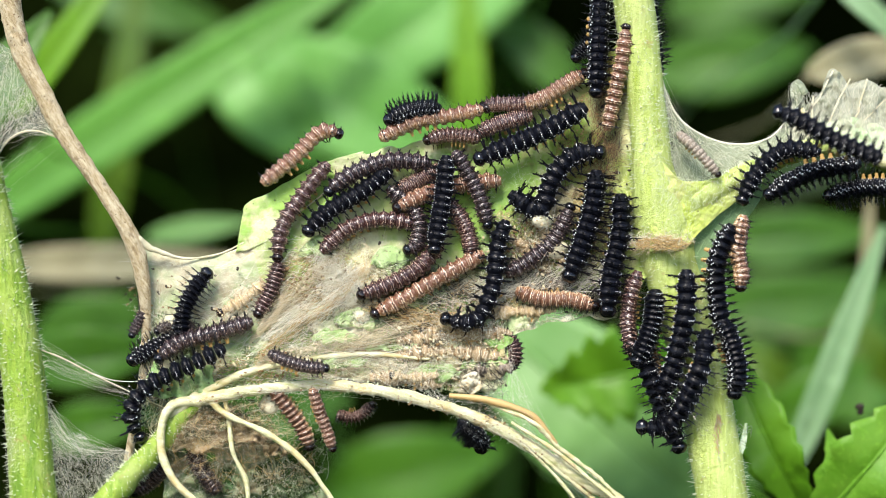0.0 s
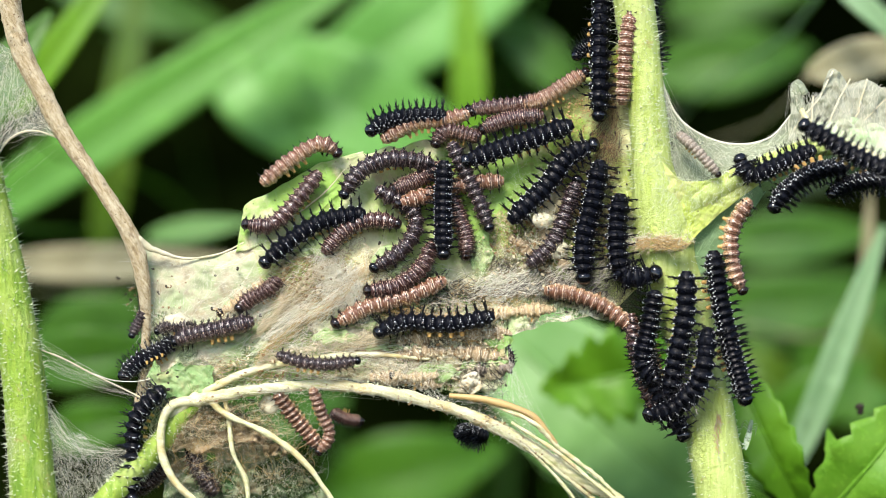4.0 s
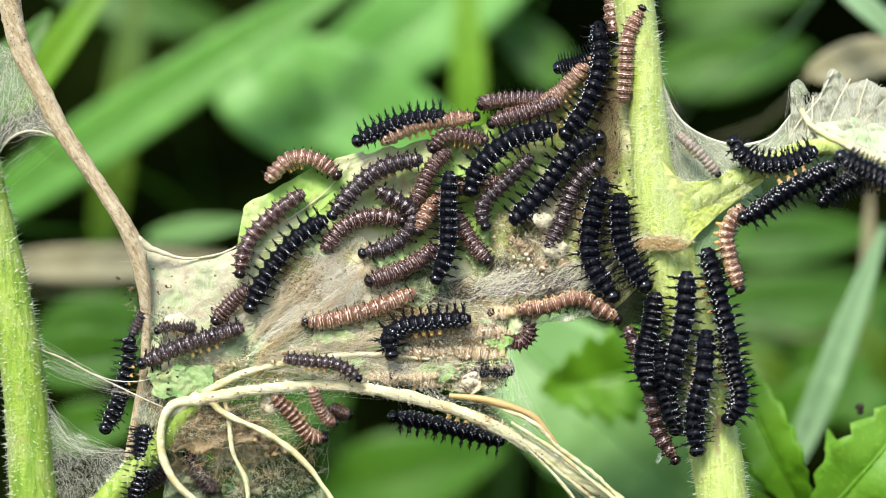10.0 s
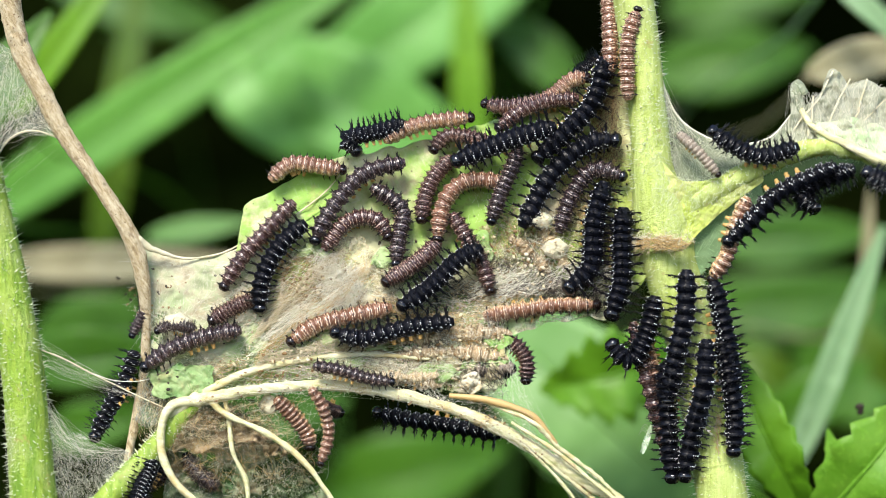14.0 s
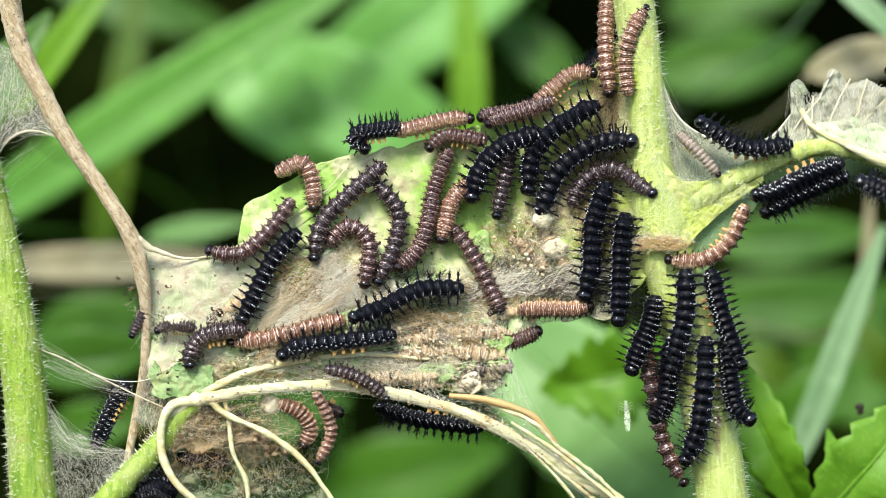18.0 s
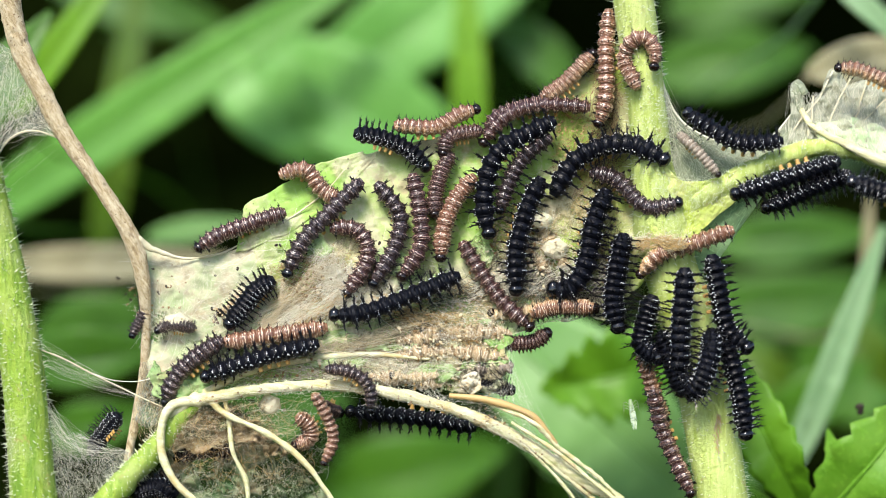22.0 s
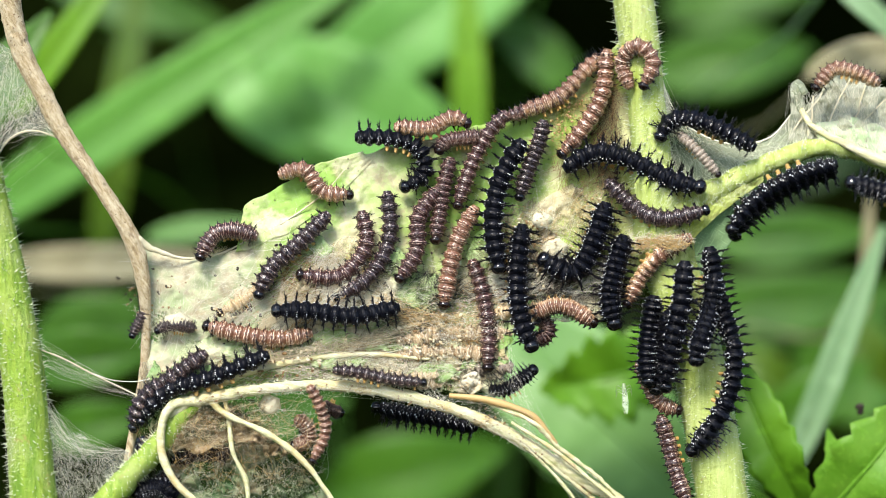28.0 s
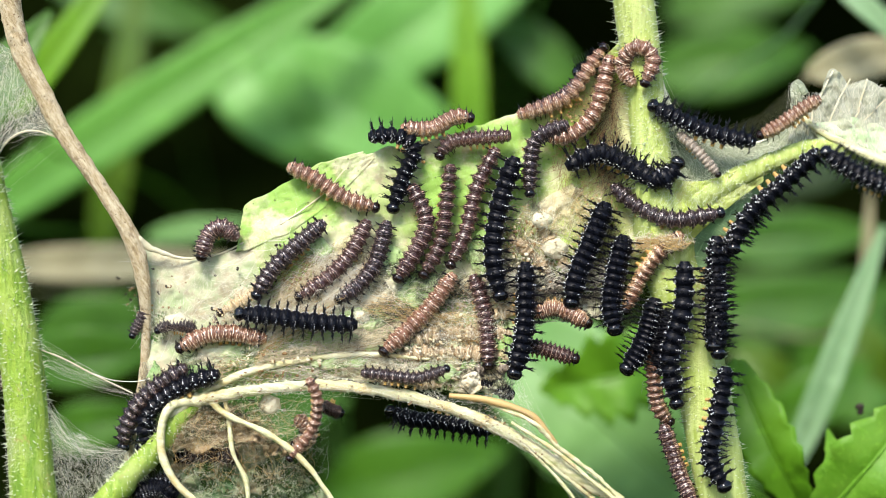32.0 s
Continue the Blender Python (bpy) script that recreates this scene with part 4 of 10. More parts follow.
        loft("leaf_patch", [(-11.33, 0, 485.42), (-8.3, 0, 486.25), (-5.27, 0, 486.17), (-2.67, 0, 485.5)], [(-11.12, 0, 485.29), (-8.73, 0, 484.75), (-5.7, 0, 484.58), (-2.88, 0, 485.33)], "leaf_gap", nu=26, nv=14, relief=0.35, grain=0.6, ragged=1.6, on=sheet(-0.75), label="fresh green leaf tissue bared in the mat"),
        loft("leaf_patch", [(-19.5, 0, 483.42), (-16.58, 0, 484.17), (-13.67, 0, 484.09), (-11.17, 0, 483.49)], [(-19.29, 0, 483.3), (-17.0, 0, 482.82), (-14.08, 0, 482.67), (-11.38, 0, 483.34)], "leaf_gap", nu=26, nv=14, relief=0.35, grain=0.6, ragged=1.6, on=sheet(-0.75), label="fresh green leaf tissue bared in the mat"),
        loft("leaf_patch", [(-10.67, 0, 498.58), (-8.68, 0, 500.75), (-6.7, 0, 500.53), (-5.0, 0, 498.8)], [(-10.52, 0, 498.26), (-8.97, 0, 496.85), (-6.98, 0, 496.42), (-5.14, 0, 498.37)], "leaf_gap", nu=26, nv=14, relief=0.35, grain=0.6, ragged=1.6, on=sheet(-0.75), label="fresh green leaf tissue bared in the mat"),
        loft("leaf_patch", [(-6.83, 0, 493.42), (-4.15, 0, 496.42), (-1.47, 0, 496.12), (0.83, 0, 493.72)], [(-6.64, 0, 492.97), (-4.53, 0, 491.02), (-1.85, 0, 490.42), (0.64, 0, 493.12)], "leaf_gap", nu=26, nv=14, relief=0.35, grain=0.6, ragged=1.6, on=sheet(-0.75), label="fresh green leaf tissue bared in the mat"),
        loft("leaf_patch", [(3.33, 0, 499.25), (4.85, 0, 502.08), (6.37, 0, 501.8), (7.67, 0, 499.53)], [(3.44, 0, 498.82), (4.63, 0, 496.98), (6.15, 0, 496.42), (7.56, 0, 498.97)], "leaf_gap", nu=26, nv=14, relief=0.35, grain=0.6, ragged=1.6, on=sheet(-0.75), label="fresh green leaf tissue bared in the mat"),
        loft("leaf_patch", [(-16.17, 0, 489.58), (-12.67, 0, 490.67), (-9.17, 0, 490.56), (-6.17, 0, 489.69)], [(-15.92, 0, 489.42), (-13.17, 0, 488.72), (-9.67, 0, 488.5), (-6.42, 0, 489.48)], "leaf_gap", nu=26, nv=14, relief=0.35, grain=0.6, ragged=1.6, on=sheet(-0.75), label="fresh green leaf tissue bared in the mat"),
        loft("leaf_patch", [(5.5, 0, 486.42), (7.25, 0, 487.5), (9.0, 0, 487.39), (10.5, 0, 486.52)], [(5.62, 0, 486.25), (7.0, 0, 485.55), (8.75, 0, 485.33), (10.38, 0, 486.31)], "leaf_gap", nu=26, nv=14, relief=0.35, grain=0.6, ragged=1.6, on=sheet(-0.75), label="fresh green leaf tissue bared in the mat"),
        loft("leaf_patch", [(-5.75, 0, 481.42), (-2.83, 0, 482.58), (0.08, 0, 482.47), (2.58, 0, 481.53)], [(-5.54, 0, 481.24), (-3.25, 0, 480.48), (-0.33, 0, 480.25), (2.38, 0, 481.3)], "leaf_gap", nu=26, nv=14, relief=0.35, grain=0.6, ragged=1.6, on=sheet(-0.75), label="fresh green leaf tissue bared in the mat"),
        loft("leaf_patch", [(-19.5, 0, 487.08), (-16.82, 0, 488.25), (-14.13, 0, 488.13), (-11.83, 0, 487.2)], [(-19.31, 0, 486.91), (-17.2, 0, 486.15), (-14.52, 0, 485.92), (-12.02, 0, 486.97)], "leaf_gap", nu=26, nv=14, relief=0.35, grain=0.6, ragged=1.6, on=sheet(-0.75), label="fresh green leaf tissue bared in the mat"),
        loft("leaf_patch", [(-21.17, 0, 500.08), (-19.42, 0, 501.58), (-17.67, 0, 501.43), (-16.17, 0, 500.23)], [(-21.04, 0, 499.86), (-19.67, 0, 498.88), (-17.92, 0, 498.58), (-16.29, 0, 499.93)], "leaf_gap", nu=26, nv=14, relief=0.35, grain=0.6, ragged=1.6, on=sheet(-0.75), label="fresh green leaf tissue bared in the mat"),
        # dark fibres: some hair, the rest stands in for shadow beside the stem
        threads("bristle", felt(24.2, 519, 2.2, 10, 420, 3, 78, 35, 0.5) + felt(20, 512, 4, 5, 120, 2.6, 60, 40, 0.4), "brown_thread", label="dark shreds, partly standing in for shadow in the angle of the stem", r=0.03, sag=0.1, wobble=0.5, steps=4),
        threads("bristle", felt(24.6, 516, 1.8, 9, 300, 2.6, 70, 40, 0.5), "bristle", label="dark hair, partly standing in for shadow in the angle of the stem", r=0.024, sag=0.1, wobble=0.4, steps=3),
        threads("brown", felt(21, 517, 4, 6, 130, 2.4, 70, 50) + felt(23, 506, 3, 8, 110, 2.2, 80, 50), "brown_thread", label="brown fibres beside the stem", r=0.024, sag=0.2, wobble=0.6),
        threads("gold", felt(20, 517, 4, 6, 130, 2.2, 60, 60) + felt(22, 504, 3, 7, 80, 2.2, 80, 60), "gold_thread", label="golden fibres beside the stem", r=0.024, sag=0.2, wobble=0.6),
        crumbs("crumb", spots(20, 518, 4, 5, 90, 0.4) + spots(23, 506, 3, 8, 50, 0.4), "gold", 0.2, label="golden crumbs beside the stem"),
        crumbs("dropping", spots(24.5, 513, 2, 10, 14, 0.5) + [(rng.uniform(-42, -35), -1.8, rng.uniform(479, 482)) for _ in range(5)], "frass", 0.3, label="dark pellets"),
        threads("bristle", felt(-5, 497, 2.6, 2.2, 90, 2.2, 35, 40, 0.5) + felt(-2, 487, 2.6, 2.2, 120, 2.4, -30, 60, 0.5) + felt(13, 500, 4, 3, 70, 2.2, 60, 40, 0.2) + felt(7, 481, 3.4, 2.2, 120, 3, -35, 40, 0.4) + felt(4, 494, 4, 1.6, 110, 3.4, 10, 30, 0.4),
                "bristle", label="dark bristles of shed skins", r=0.03, sag=0.1, wobble=0.3, steps=3),
        threads("bristle", felt(-1.5, 493.6, 2.6, 3, 260, 3, 70, 30, 0.5) + felt(17, 494.6, 7, 2.2, 420, 4.5, 22, 35, 0.5) + felt(25, 494, 3, 5, 300, 4, 60, 40, 0.6) + felt(23.5, 500, 3.6, 5, 420, 3.2, 80, 35, 0.5) + felt(9, 497.6, 2, 1, 90, 2.5, 30, 40, 0.5) + felt(-8, 490.5, 4, 1.5, 160, 4, 15, 25, 0.4),
                "bristle", label="dark grey hair of old skins", r=0.02, sag=0.1, wobble=0.4, steps=3),
        threads("hair", felt(10, 494.8, 5, 2, 240, 4.5, 25, 22, 0.8) + felt(20, 496, 4, 2.5, 160, 4.5, 25, 30, 0.8), "thread", label="white hair of old skins", r=0.02, sag=0.1, wobble=0.3, steps=3),
        threads("hair", felt(16, 503, 8, 9, 150, 3.0, 80, 40, 0.6) + felt(24, 505, 5, 8, 120, 2.4, 90, 60, 0.4), "hair", label="white leaf hairs", r=0.013, sag=0.1, wobble=0.2, steps=3),
        threads("thread", within([(-40.06, -2, 476.49), (-33.44, -2, 477.32), (-25.21, -1.5, 478.52), (-16.09, -1.5, 479.19)], [(-41.44, 2, 463.17), (-34, 3, 462.21), (-25.59, 3, 462.21), (-17.59, 3, 464.73)], 380, 0.18, 0.3), "thread", label="fine hanging threads", r=0.008, sag=0.4, wobble=1.2),
        threads("straw", within([(-40.13, -1.5, 476.45), (-33.46, -1.8, 476.48), (-27.69, -1.5, 477.53), (-21.93, -1, 478.07)], [(-40.2, -1, 470.18), (-33.55, -1, 471.01), (-27.74, -1, 471.01), (-21.17, 0, 470.08)], 180, 0.2, 0.25), "straw_thread", label="straw shreds", r=0.02, sag=0.3, wobble=0.8),
        threads("brown", within([(-40.17, -1.2, 476.43), (-33.51, -1.4, 476.44), (-27.72, -1.2, 477.51), (-20.27, -1, 478.32)], [(-40.25, -0.6, 465.15), (-33.6, -0.6, 464.32), (-27.83, 0, 464.25), (-18.73, 1, 465.8)], 150, 0.15, 0.25), "brown_thread", label="brown shreds", r=0.022, sag=0.3, wobble=1.0),
        threads("gold", within([(-40.12, -1.6, 476.46), (-33.46, -1.8, 476.48), (-27.68, -1.6, 477.54), (-20.25, -1.2, 478.34)], [(-40.25, -0.6, 466.82), (-33.6, -0.6, 465.98), (-27.83, 0, 465.92), (-18.73, 1, 467.48)], 160, 0.12, 0.25), "gold_thread", label="golden shreds", r=0.02, sag=0.3, wobble=1.0),
        threads("thread", felt(4, 488.6, 8, 1.8, 200, 3.2, 5, 60, 2.0) + felt(-4, 482, 5, 1.2, 90, 3, 5, 60, 1.8), "thread", label="silk over the shed skins", r=0.010, sag=0.1, wobble=0.5),
        loft("leaf_patch", [(-43.44, -0.4, 482.19), (-40.23, -0.8, 483.05), (-36.46, -1, 483.47), (-33.97, -1, 482.48)], [(-42.75, -0.6, 479.29), (-39.76, -1.2, 478.09), (-36.41, -1.4, 478.1), (-33.51, -1.4, 479.35)], "silk_green", nu=50, nv=30, relief=0.7, grain=0.5, ragged=2.2, label="green rag of leaf with silk on it"),
        threads("thread", within([(-1.987, -2, 477.32), (1.324, -2, 475.66), (7.96, -1.5, 473.13), (14.64, -0.5, 469.3), (23.04, 0.5, 463.36)], [(9.718, 1.6, 479.14), (12.65, 1.6, 474.95), (14.74, 1.6, 470.76), (17.26, 1.6, 465.73), (19.77, 1.6, 461.55)], 260, 0.1, 0.3), "thread", label="threads of thin gauze", r=0.012, sag=0.1, wobble=0.5),
        threads("thread", between([(9.699, 1, 486.71), (10.12, 1, 482.53), (9.448, 1, 479.18)], [(8.863, 1, 479.18), (13.83, 0, 474.67), (16.69, -1, 471.01)], 26, 1.2), "thread", r=0.009, sag=0.3, wobble=0.8),
        crumbs("lump", spots(-16, 496, 4.5, 2.0, 40) + spots(2, 488.5, 5, 1.5, 50) + spots(-30, 489, 5, 2.5, 40) + spots(14, 499, 3, 5, 30) + spots(9, 494, 6, 2, 40) + spots(4, 483, 7, 2, 30), "lump", 0.19, label="cream crumbs of silk and skin"),
        crumbs("dropping", spots(-10, 490, 34, 12, 60) + spots(-38, 480, 6, 3, 3) + spots(5, 482, 10, 3, 24) + spots(-44, 497, 5, 6, 12) + spots(24, 512, 4, 6, 6), "frass", 0.24, label="dark pellets of droppings"),
        crumbs("crumb", [(x, y, z) for x, y, z in spots(-31, 477, 8, 3, 90)], "straw_thread", 0.22, label="brown crumbs of eaten leaf"),
    ]
    for p in parts:
        p.parent = lf
        p.matrix_parent_inverse = inv


def side_leaf():
    lf = thing("shrivelled_leaf", "shrivelled leaf wrapped in white silk on a pale stalk", "leaf", at=(51.33, 0, 513.42))
    inv = Matrix.Translation(-lf.location)
    parts = [
        loft("leaf_blade", [(51.68, 2, 524.41), (53.19, 2, 520.89), (56.05, 3, 523.23), (57.93, 4, 526.94), (60.46, 4, 525), (63, 4, 525.42), (68.91, 4, 523.73)],
             [(50.92, 0, 515.92), (54.48, -1, 514.87), (57.81, -1, 514.87), (60.3, -1, 514.37), (62.79, -1, 513.79), (65.5, 0, 513), (68.83, 0, 511.75)],
             "gauze_leaf", nu=80, nv=40, relief=1.6, grain=0.4, ragged=0.8, label="crumpled whitish leaf"),
        loft("silk_sheet", [(31.54, 2, 528.61), (33.64, 2, 521.89), (36.58, 2, 518.04), (42.45, 2, 515.6), (48.32, 2, 516.44), (52.09, 2, 520.64)],
             [(33.95, 1, 509.28), (36.04, 1, 508.03), (38.83, 0, 508.83), (44.67, 0, 511.25), (49.67, 0, 513.17), (54.67, 0, 514.92)],
             "gauze_right", nu=70, nv=40, relief=0.4, label="white sheet of silk"),
        stalk("edge_roll", [(53.01, 1, 520.57), (54.48, -1, 517.94), (59.27, -2, 515.15), (65.06, -2, 512.5), (69.2, -2, 510.84)], [0.45, 0.45, 0.6, 0.9, 1.0], "rib", sides=12, rings=40, rough=0.3, grain=0.6, label="cream rolled leaf edge"),
        stalk("rim", [(31.67, 1.6, 529.41), (33.39, 2, 522.31), (36.58, 2, 518.04), (42.45, 2, 515.6), (48.32, 2, 516.44), (52.09, 2, 520.47)], [0.1, 0.14, 0.16, 0.16, 0.14, 0.12], "thread", sides=6, rings=50, rough=0.3, label="taut white rim of the silk"),
        threads("thread", within([(31.67, 1.6, 529.41), (33.39, 2, 522.31), (36.58, 2, 518.04), (42.45, 2, 515.6), (48.32, 2, 516.44), (52.09, 2, 520.47)], [(33, 0, 510.08), (35.92, 0, 508), (38.77, -0.5, 508.82), (44.59, -0.5, 511.23), (49.58, -0.5, 513.14), (54.58, -0.5, 514.89)], 420, 0.12, 0.4), "thread", label="fine white threads", r=0.011, sag=0.05, wobble=0.4),
        threads("vein", [((51.75, 0, 517.58), (58.16, 3, 526.6)), ((55.32, -1, 515.86), (60.68, 3, 525.33)), ((59.37, -1.5, 514.84), (63.21, 3, 525.33)), ((53.73, -0.6, 516.72), (55.03, 2, 522.73)), ((57.31, -1.4, 515.34), (66.49, 2.6, 522.78))], "cream", label="cream veins", r=0.16, sag=0.4, wobble=0.9),
        threads("thread", between([(51.68, 2, 524.41), (55.87, 2, 523.15), (60.26, 3, 524.91), (68.68, 3, 523.65)], [(50.75, -1, 515.86), (54.38, -1.6, 515.42), (59.27, -2, 514.82), (67.55, -2, 512.5)], 160, 0.8), "thread", r=0.014, sag=0.2, wobble=0.8),
        loft("green_patch", [(54.76, 0.5, 518.86), (58.12, 0.6, 519.29), (62.29, 0.6, 518.87), (68.14, 0.6, 517.62)], [(55.24, -1.4, 515.43), (58.52, -1.6, 514.84), (62.71, -1.4, 513.77), (68.6, -1, 511.71)], "silk_pale", nu=40, nv=16, relief=0.8, grain=0.5, ragged=1.2, label="green remnant of the blade"),
        stalk("edge_roll", [(53.35, 2, 520.22), (52.35, 2, 522.73), (52.68, 2, 524.41), (53.59, 1, 523.08)], [0.8, 0.9, 0.8, 0.5], "gauze_right", sides=10, rings=24, rough=0.3),
    ]
    for p in parts:
        p.parent = lf
        p.matrix_parent_inverse = inv


def left_webs():
    wb = thing("silk_web", "fine white silk web stretched beside the dry twig", "web", at=(-62.21, 1, 520.15))
    inv = Matrix.Translation(-wb.location)
    parts = [
        loft("gauze", [(-67.83, 0, 531.75), (-63.67, 0, 529.25), (-60.33, 0, 525.08), (-57.42, 0, 519.25)], [(-67.61, -1, 509.22), (-65.33, 0, 515.08), (-62, 0, 517.08), (-57.42, 0, 516.75)], "gauze_thin", nu=40, nv=40, relief=0.4),
        threads("thread", within([(-67.83, 0, 531.75), (-63.67, 0, 529.25), (-60.33, 0, 525.08), (-57.42, 0, 519.25)], [(-67.61, -1, 509.22), (-65.33, 0, 515.08), (-62, 0, 517.08), (-57.42, 0, 516.75)], 560, 0.22, 0.35), "thread", r=0.013, sag=0.05, wobble=1.2),
        stalk("rim", [(-66.78, -1, 509.22), (-65.33, 0, 514.42), (-62.83, 0, 516.92), (-59.92, 0, 517.42), (-56.58, 0, 516.33)], [0.12, 0.14, 0.16, 0.14, 0.1], "cream", sides=6, rings=30, rough=0.3),
        threads("thread", between([(-63.45, -1, 515.03), (-64.7, -1, 509.22), (-64.7, -1, 503.41)], [(-60.33, 0, 516.75), (-57.83, 0, 516.33), (-56.17, 0, 515.08)], 12, 1.5), "thread", r=0.004, sag=0.8),
        stalk("strand", [(-59.93, -2, 485.6), (-55.98, -1, 483.97), (-51.91, -0.5, 481.78), (-48.25, 0, 479.92), (-44.08, 0, 477.92), (-39.86, -0.4, 476.12)], [0.08, 0.12, 0.11, 0.10, 0.09, 0.07], "cream", sides=6, rings=40, rough=0.4, grain=1.0, label="twisted cream strand of silk"),
        stalk("strand", [(-51.91, -0.5, 481.78), (-48.25, 0, 480.58), (-43.74, 0.5, 480.72), (-37.96, 1, 483.36)], [0.06, 0.07, 0.07, 0.05], "thread", sides=5, rings=30, rough=0.3),
        threads("thread", between([(-60.34, -2, 487.67), (-59.77, -2, 485.6), (-59.27, -2, 482.7)], [(-52.75, -0.5, 482.2), (-48.25, 0, 479.92), (-44.57, 0.5, 477.96)], 40, 0.3, 0.1), "thread", r=0.006, sag=1.2, wobble=0.8, steps=12),
        threads("thread", between([(-59.1, -2, 481.04), (-58.44, -2, 476.9), (-57.61, -2, 471.94)], [(-55.15, -1, 471.01), (-52, 0, 469.92), (-46.74, 1, 469.98)], 60, 0.25), "thread", label="sagging white threads", r=0.009, sag=2.6, wobble=0.8, steps=12),
        threads("thread", within([(-58.11, -2, 477.32), (-55.81, -1, 472.67), (-52.83, 0, 470.33), (-46.74, 1, 469.98)], [(-56.62, -2, 462.42), (-54.32, -1, 461.88), (-51.58, 0, 462.58), (-49.25, 1, 464.13)], 420, 0.3, 0.4), "thread", label="tangle of white threads", r=0.006, sag=0.6, wobble=2.4, steps=12),
        loft("gauze", [(-59.2, -1.5, 481), (-56.5, -1, 475), (-52, 0, 471.5), (-46.5, 1, 470)], [(-57.2, -1.5, 461.5), (-54.5, -1, 461.5), (-51.5, 0, 462), (-47.5, 1, 464)], "gauze_thin", nu=40, nv=30, relief=0.5, ragged=1.0, label="thin white web low on the stem"),
        threads("thread", between([(-64.24, -5, 483.69), (-63.42, -5, 473.86), (-63.83, -5, 464.03)], [(-60.97, -5, 478.78), (-61.79, -5, 470.58), (-62.61, -5, 463.21)], 40, 0.8), "thread", r=0.010, sag=0.3),
    ]
    for p in parts:
        p.parent = wb
        p.matrix_parent_inverse = inv


def silk_clump(at, size, label, mat="lump"):
    """A lump of spun silk and crumbs."""
    x, y, z = at
    top = thing("silk_clump", label, "silk", at=at)
    inv = Matrix.Translation(-top.location)
    verts, faces = [], []
    for j in range(11):
        for k in range(16):
            t, a = math.pi * j / 10, math.tau * k / 16
            v = Vector((math.sin(t) * math.cos(a), math.sin(t) * math.sin(a) * 0.6, math.cos(t) * 0.75)) * size
            v *= 1 + 0.45 * noise.noise(v * (1.6 / size) + Vector(at)) + 0.2 * noise.noise(v * (5 / size))
            verts.append(Vector(at) + v)
    for j in range(10):
        for k in range(16):
            p, q = j * 16 + k, j * 16 + (k + 1) % 16
            faces.append((p, q, q + 16, p + 16))
    wool = [(Vector(at) + Vector((rng.gauss(0, 0.6), rng.uniform(-0.8, 0.1), rng.gauss(0, 0.5))) * size, Vector(at) + Vector((rng.gauss(0, 0.9), rng.uniform(-0.8, 0.2), rng.gauss(0, 0.7))) * size) for _ in range(60)]
    for p in (put("core", mesh_of("core", verts, faces, M["cream" if mat == "cream" else "silk_mat"])), threads("thread", wool, "thread", r=0.02, sag=0.1, wobble=0.5), crumbs("crumb", [Vector(at) + Vector((rng.gauss(0, 0.5), -0.55, rng.gauss(0, 0.4))) * size for _ in range(14)], "lump", 0.16)):
        p.parent = top
        p.matrix_parent_inverse = inv


webbed_leaf()
side_leaf()
for place, size, label, mat in (
    ((-39.16, 1.2, 489.04), 2.0, "white silk clump like a small cocoon on the grey sheet", "cream"),
    ((-29.72, 2.2, 493.2), 1.5, "cream silk clump at the edge of the mat", "cream"),
    ((-16.67, 1.6, 495.73), 2.4, "cream silk clump in the middle of the leaf", "cream"),
    ((-13.32, 1.6, 494.05), 1.7, "tan silk clump on the leaf", "mat"),
    ((16.83, 1.4, 500.08), 1.8, "white silk clump near the stem", "cream"),
    ((14.74, 1.4, 504.27), 1.4, "pale silk clump near the stem", "mat"),
    ((-25.41, -1, 477.16), 1.7, "cream silk clump under the arched rib", "cream"),
    ((3.659, -0.6, 480.29), 0.85, "cream silk clump beside the arched rib", "cream"),
    ((-12.04, 1, 490.05), 1.2, "tan silk clump among fibres", "mat"),
    ((-32.17, 1.6, 490.03), 1.6, "straw-coloured silk clump on the sheet", "mat"),
):
    silk_clump(place, size, label, mat)
pellet = crumbs("dropping", [(65.89, 21, 474.77), (65.94, 21.2, 474.39), (65.72, 21, 475.12)], "frass", 0.5)
tagged(pellet, "single black dropping on a leaf behind", "dropping")
left_webs()


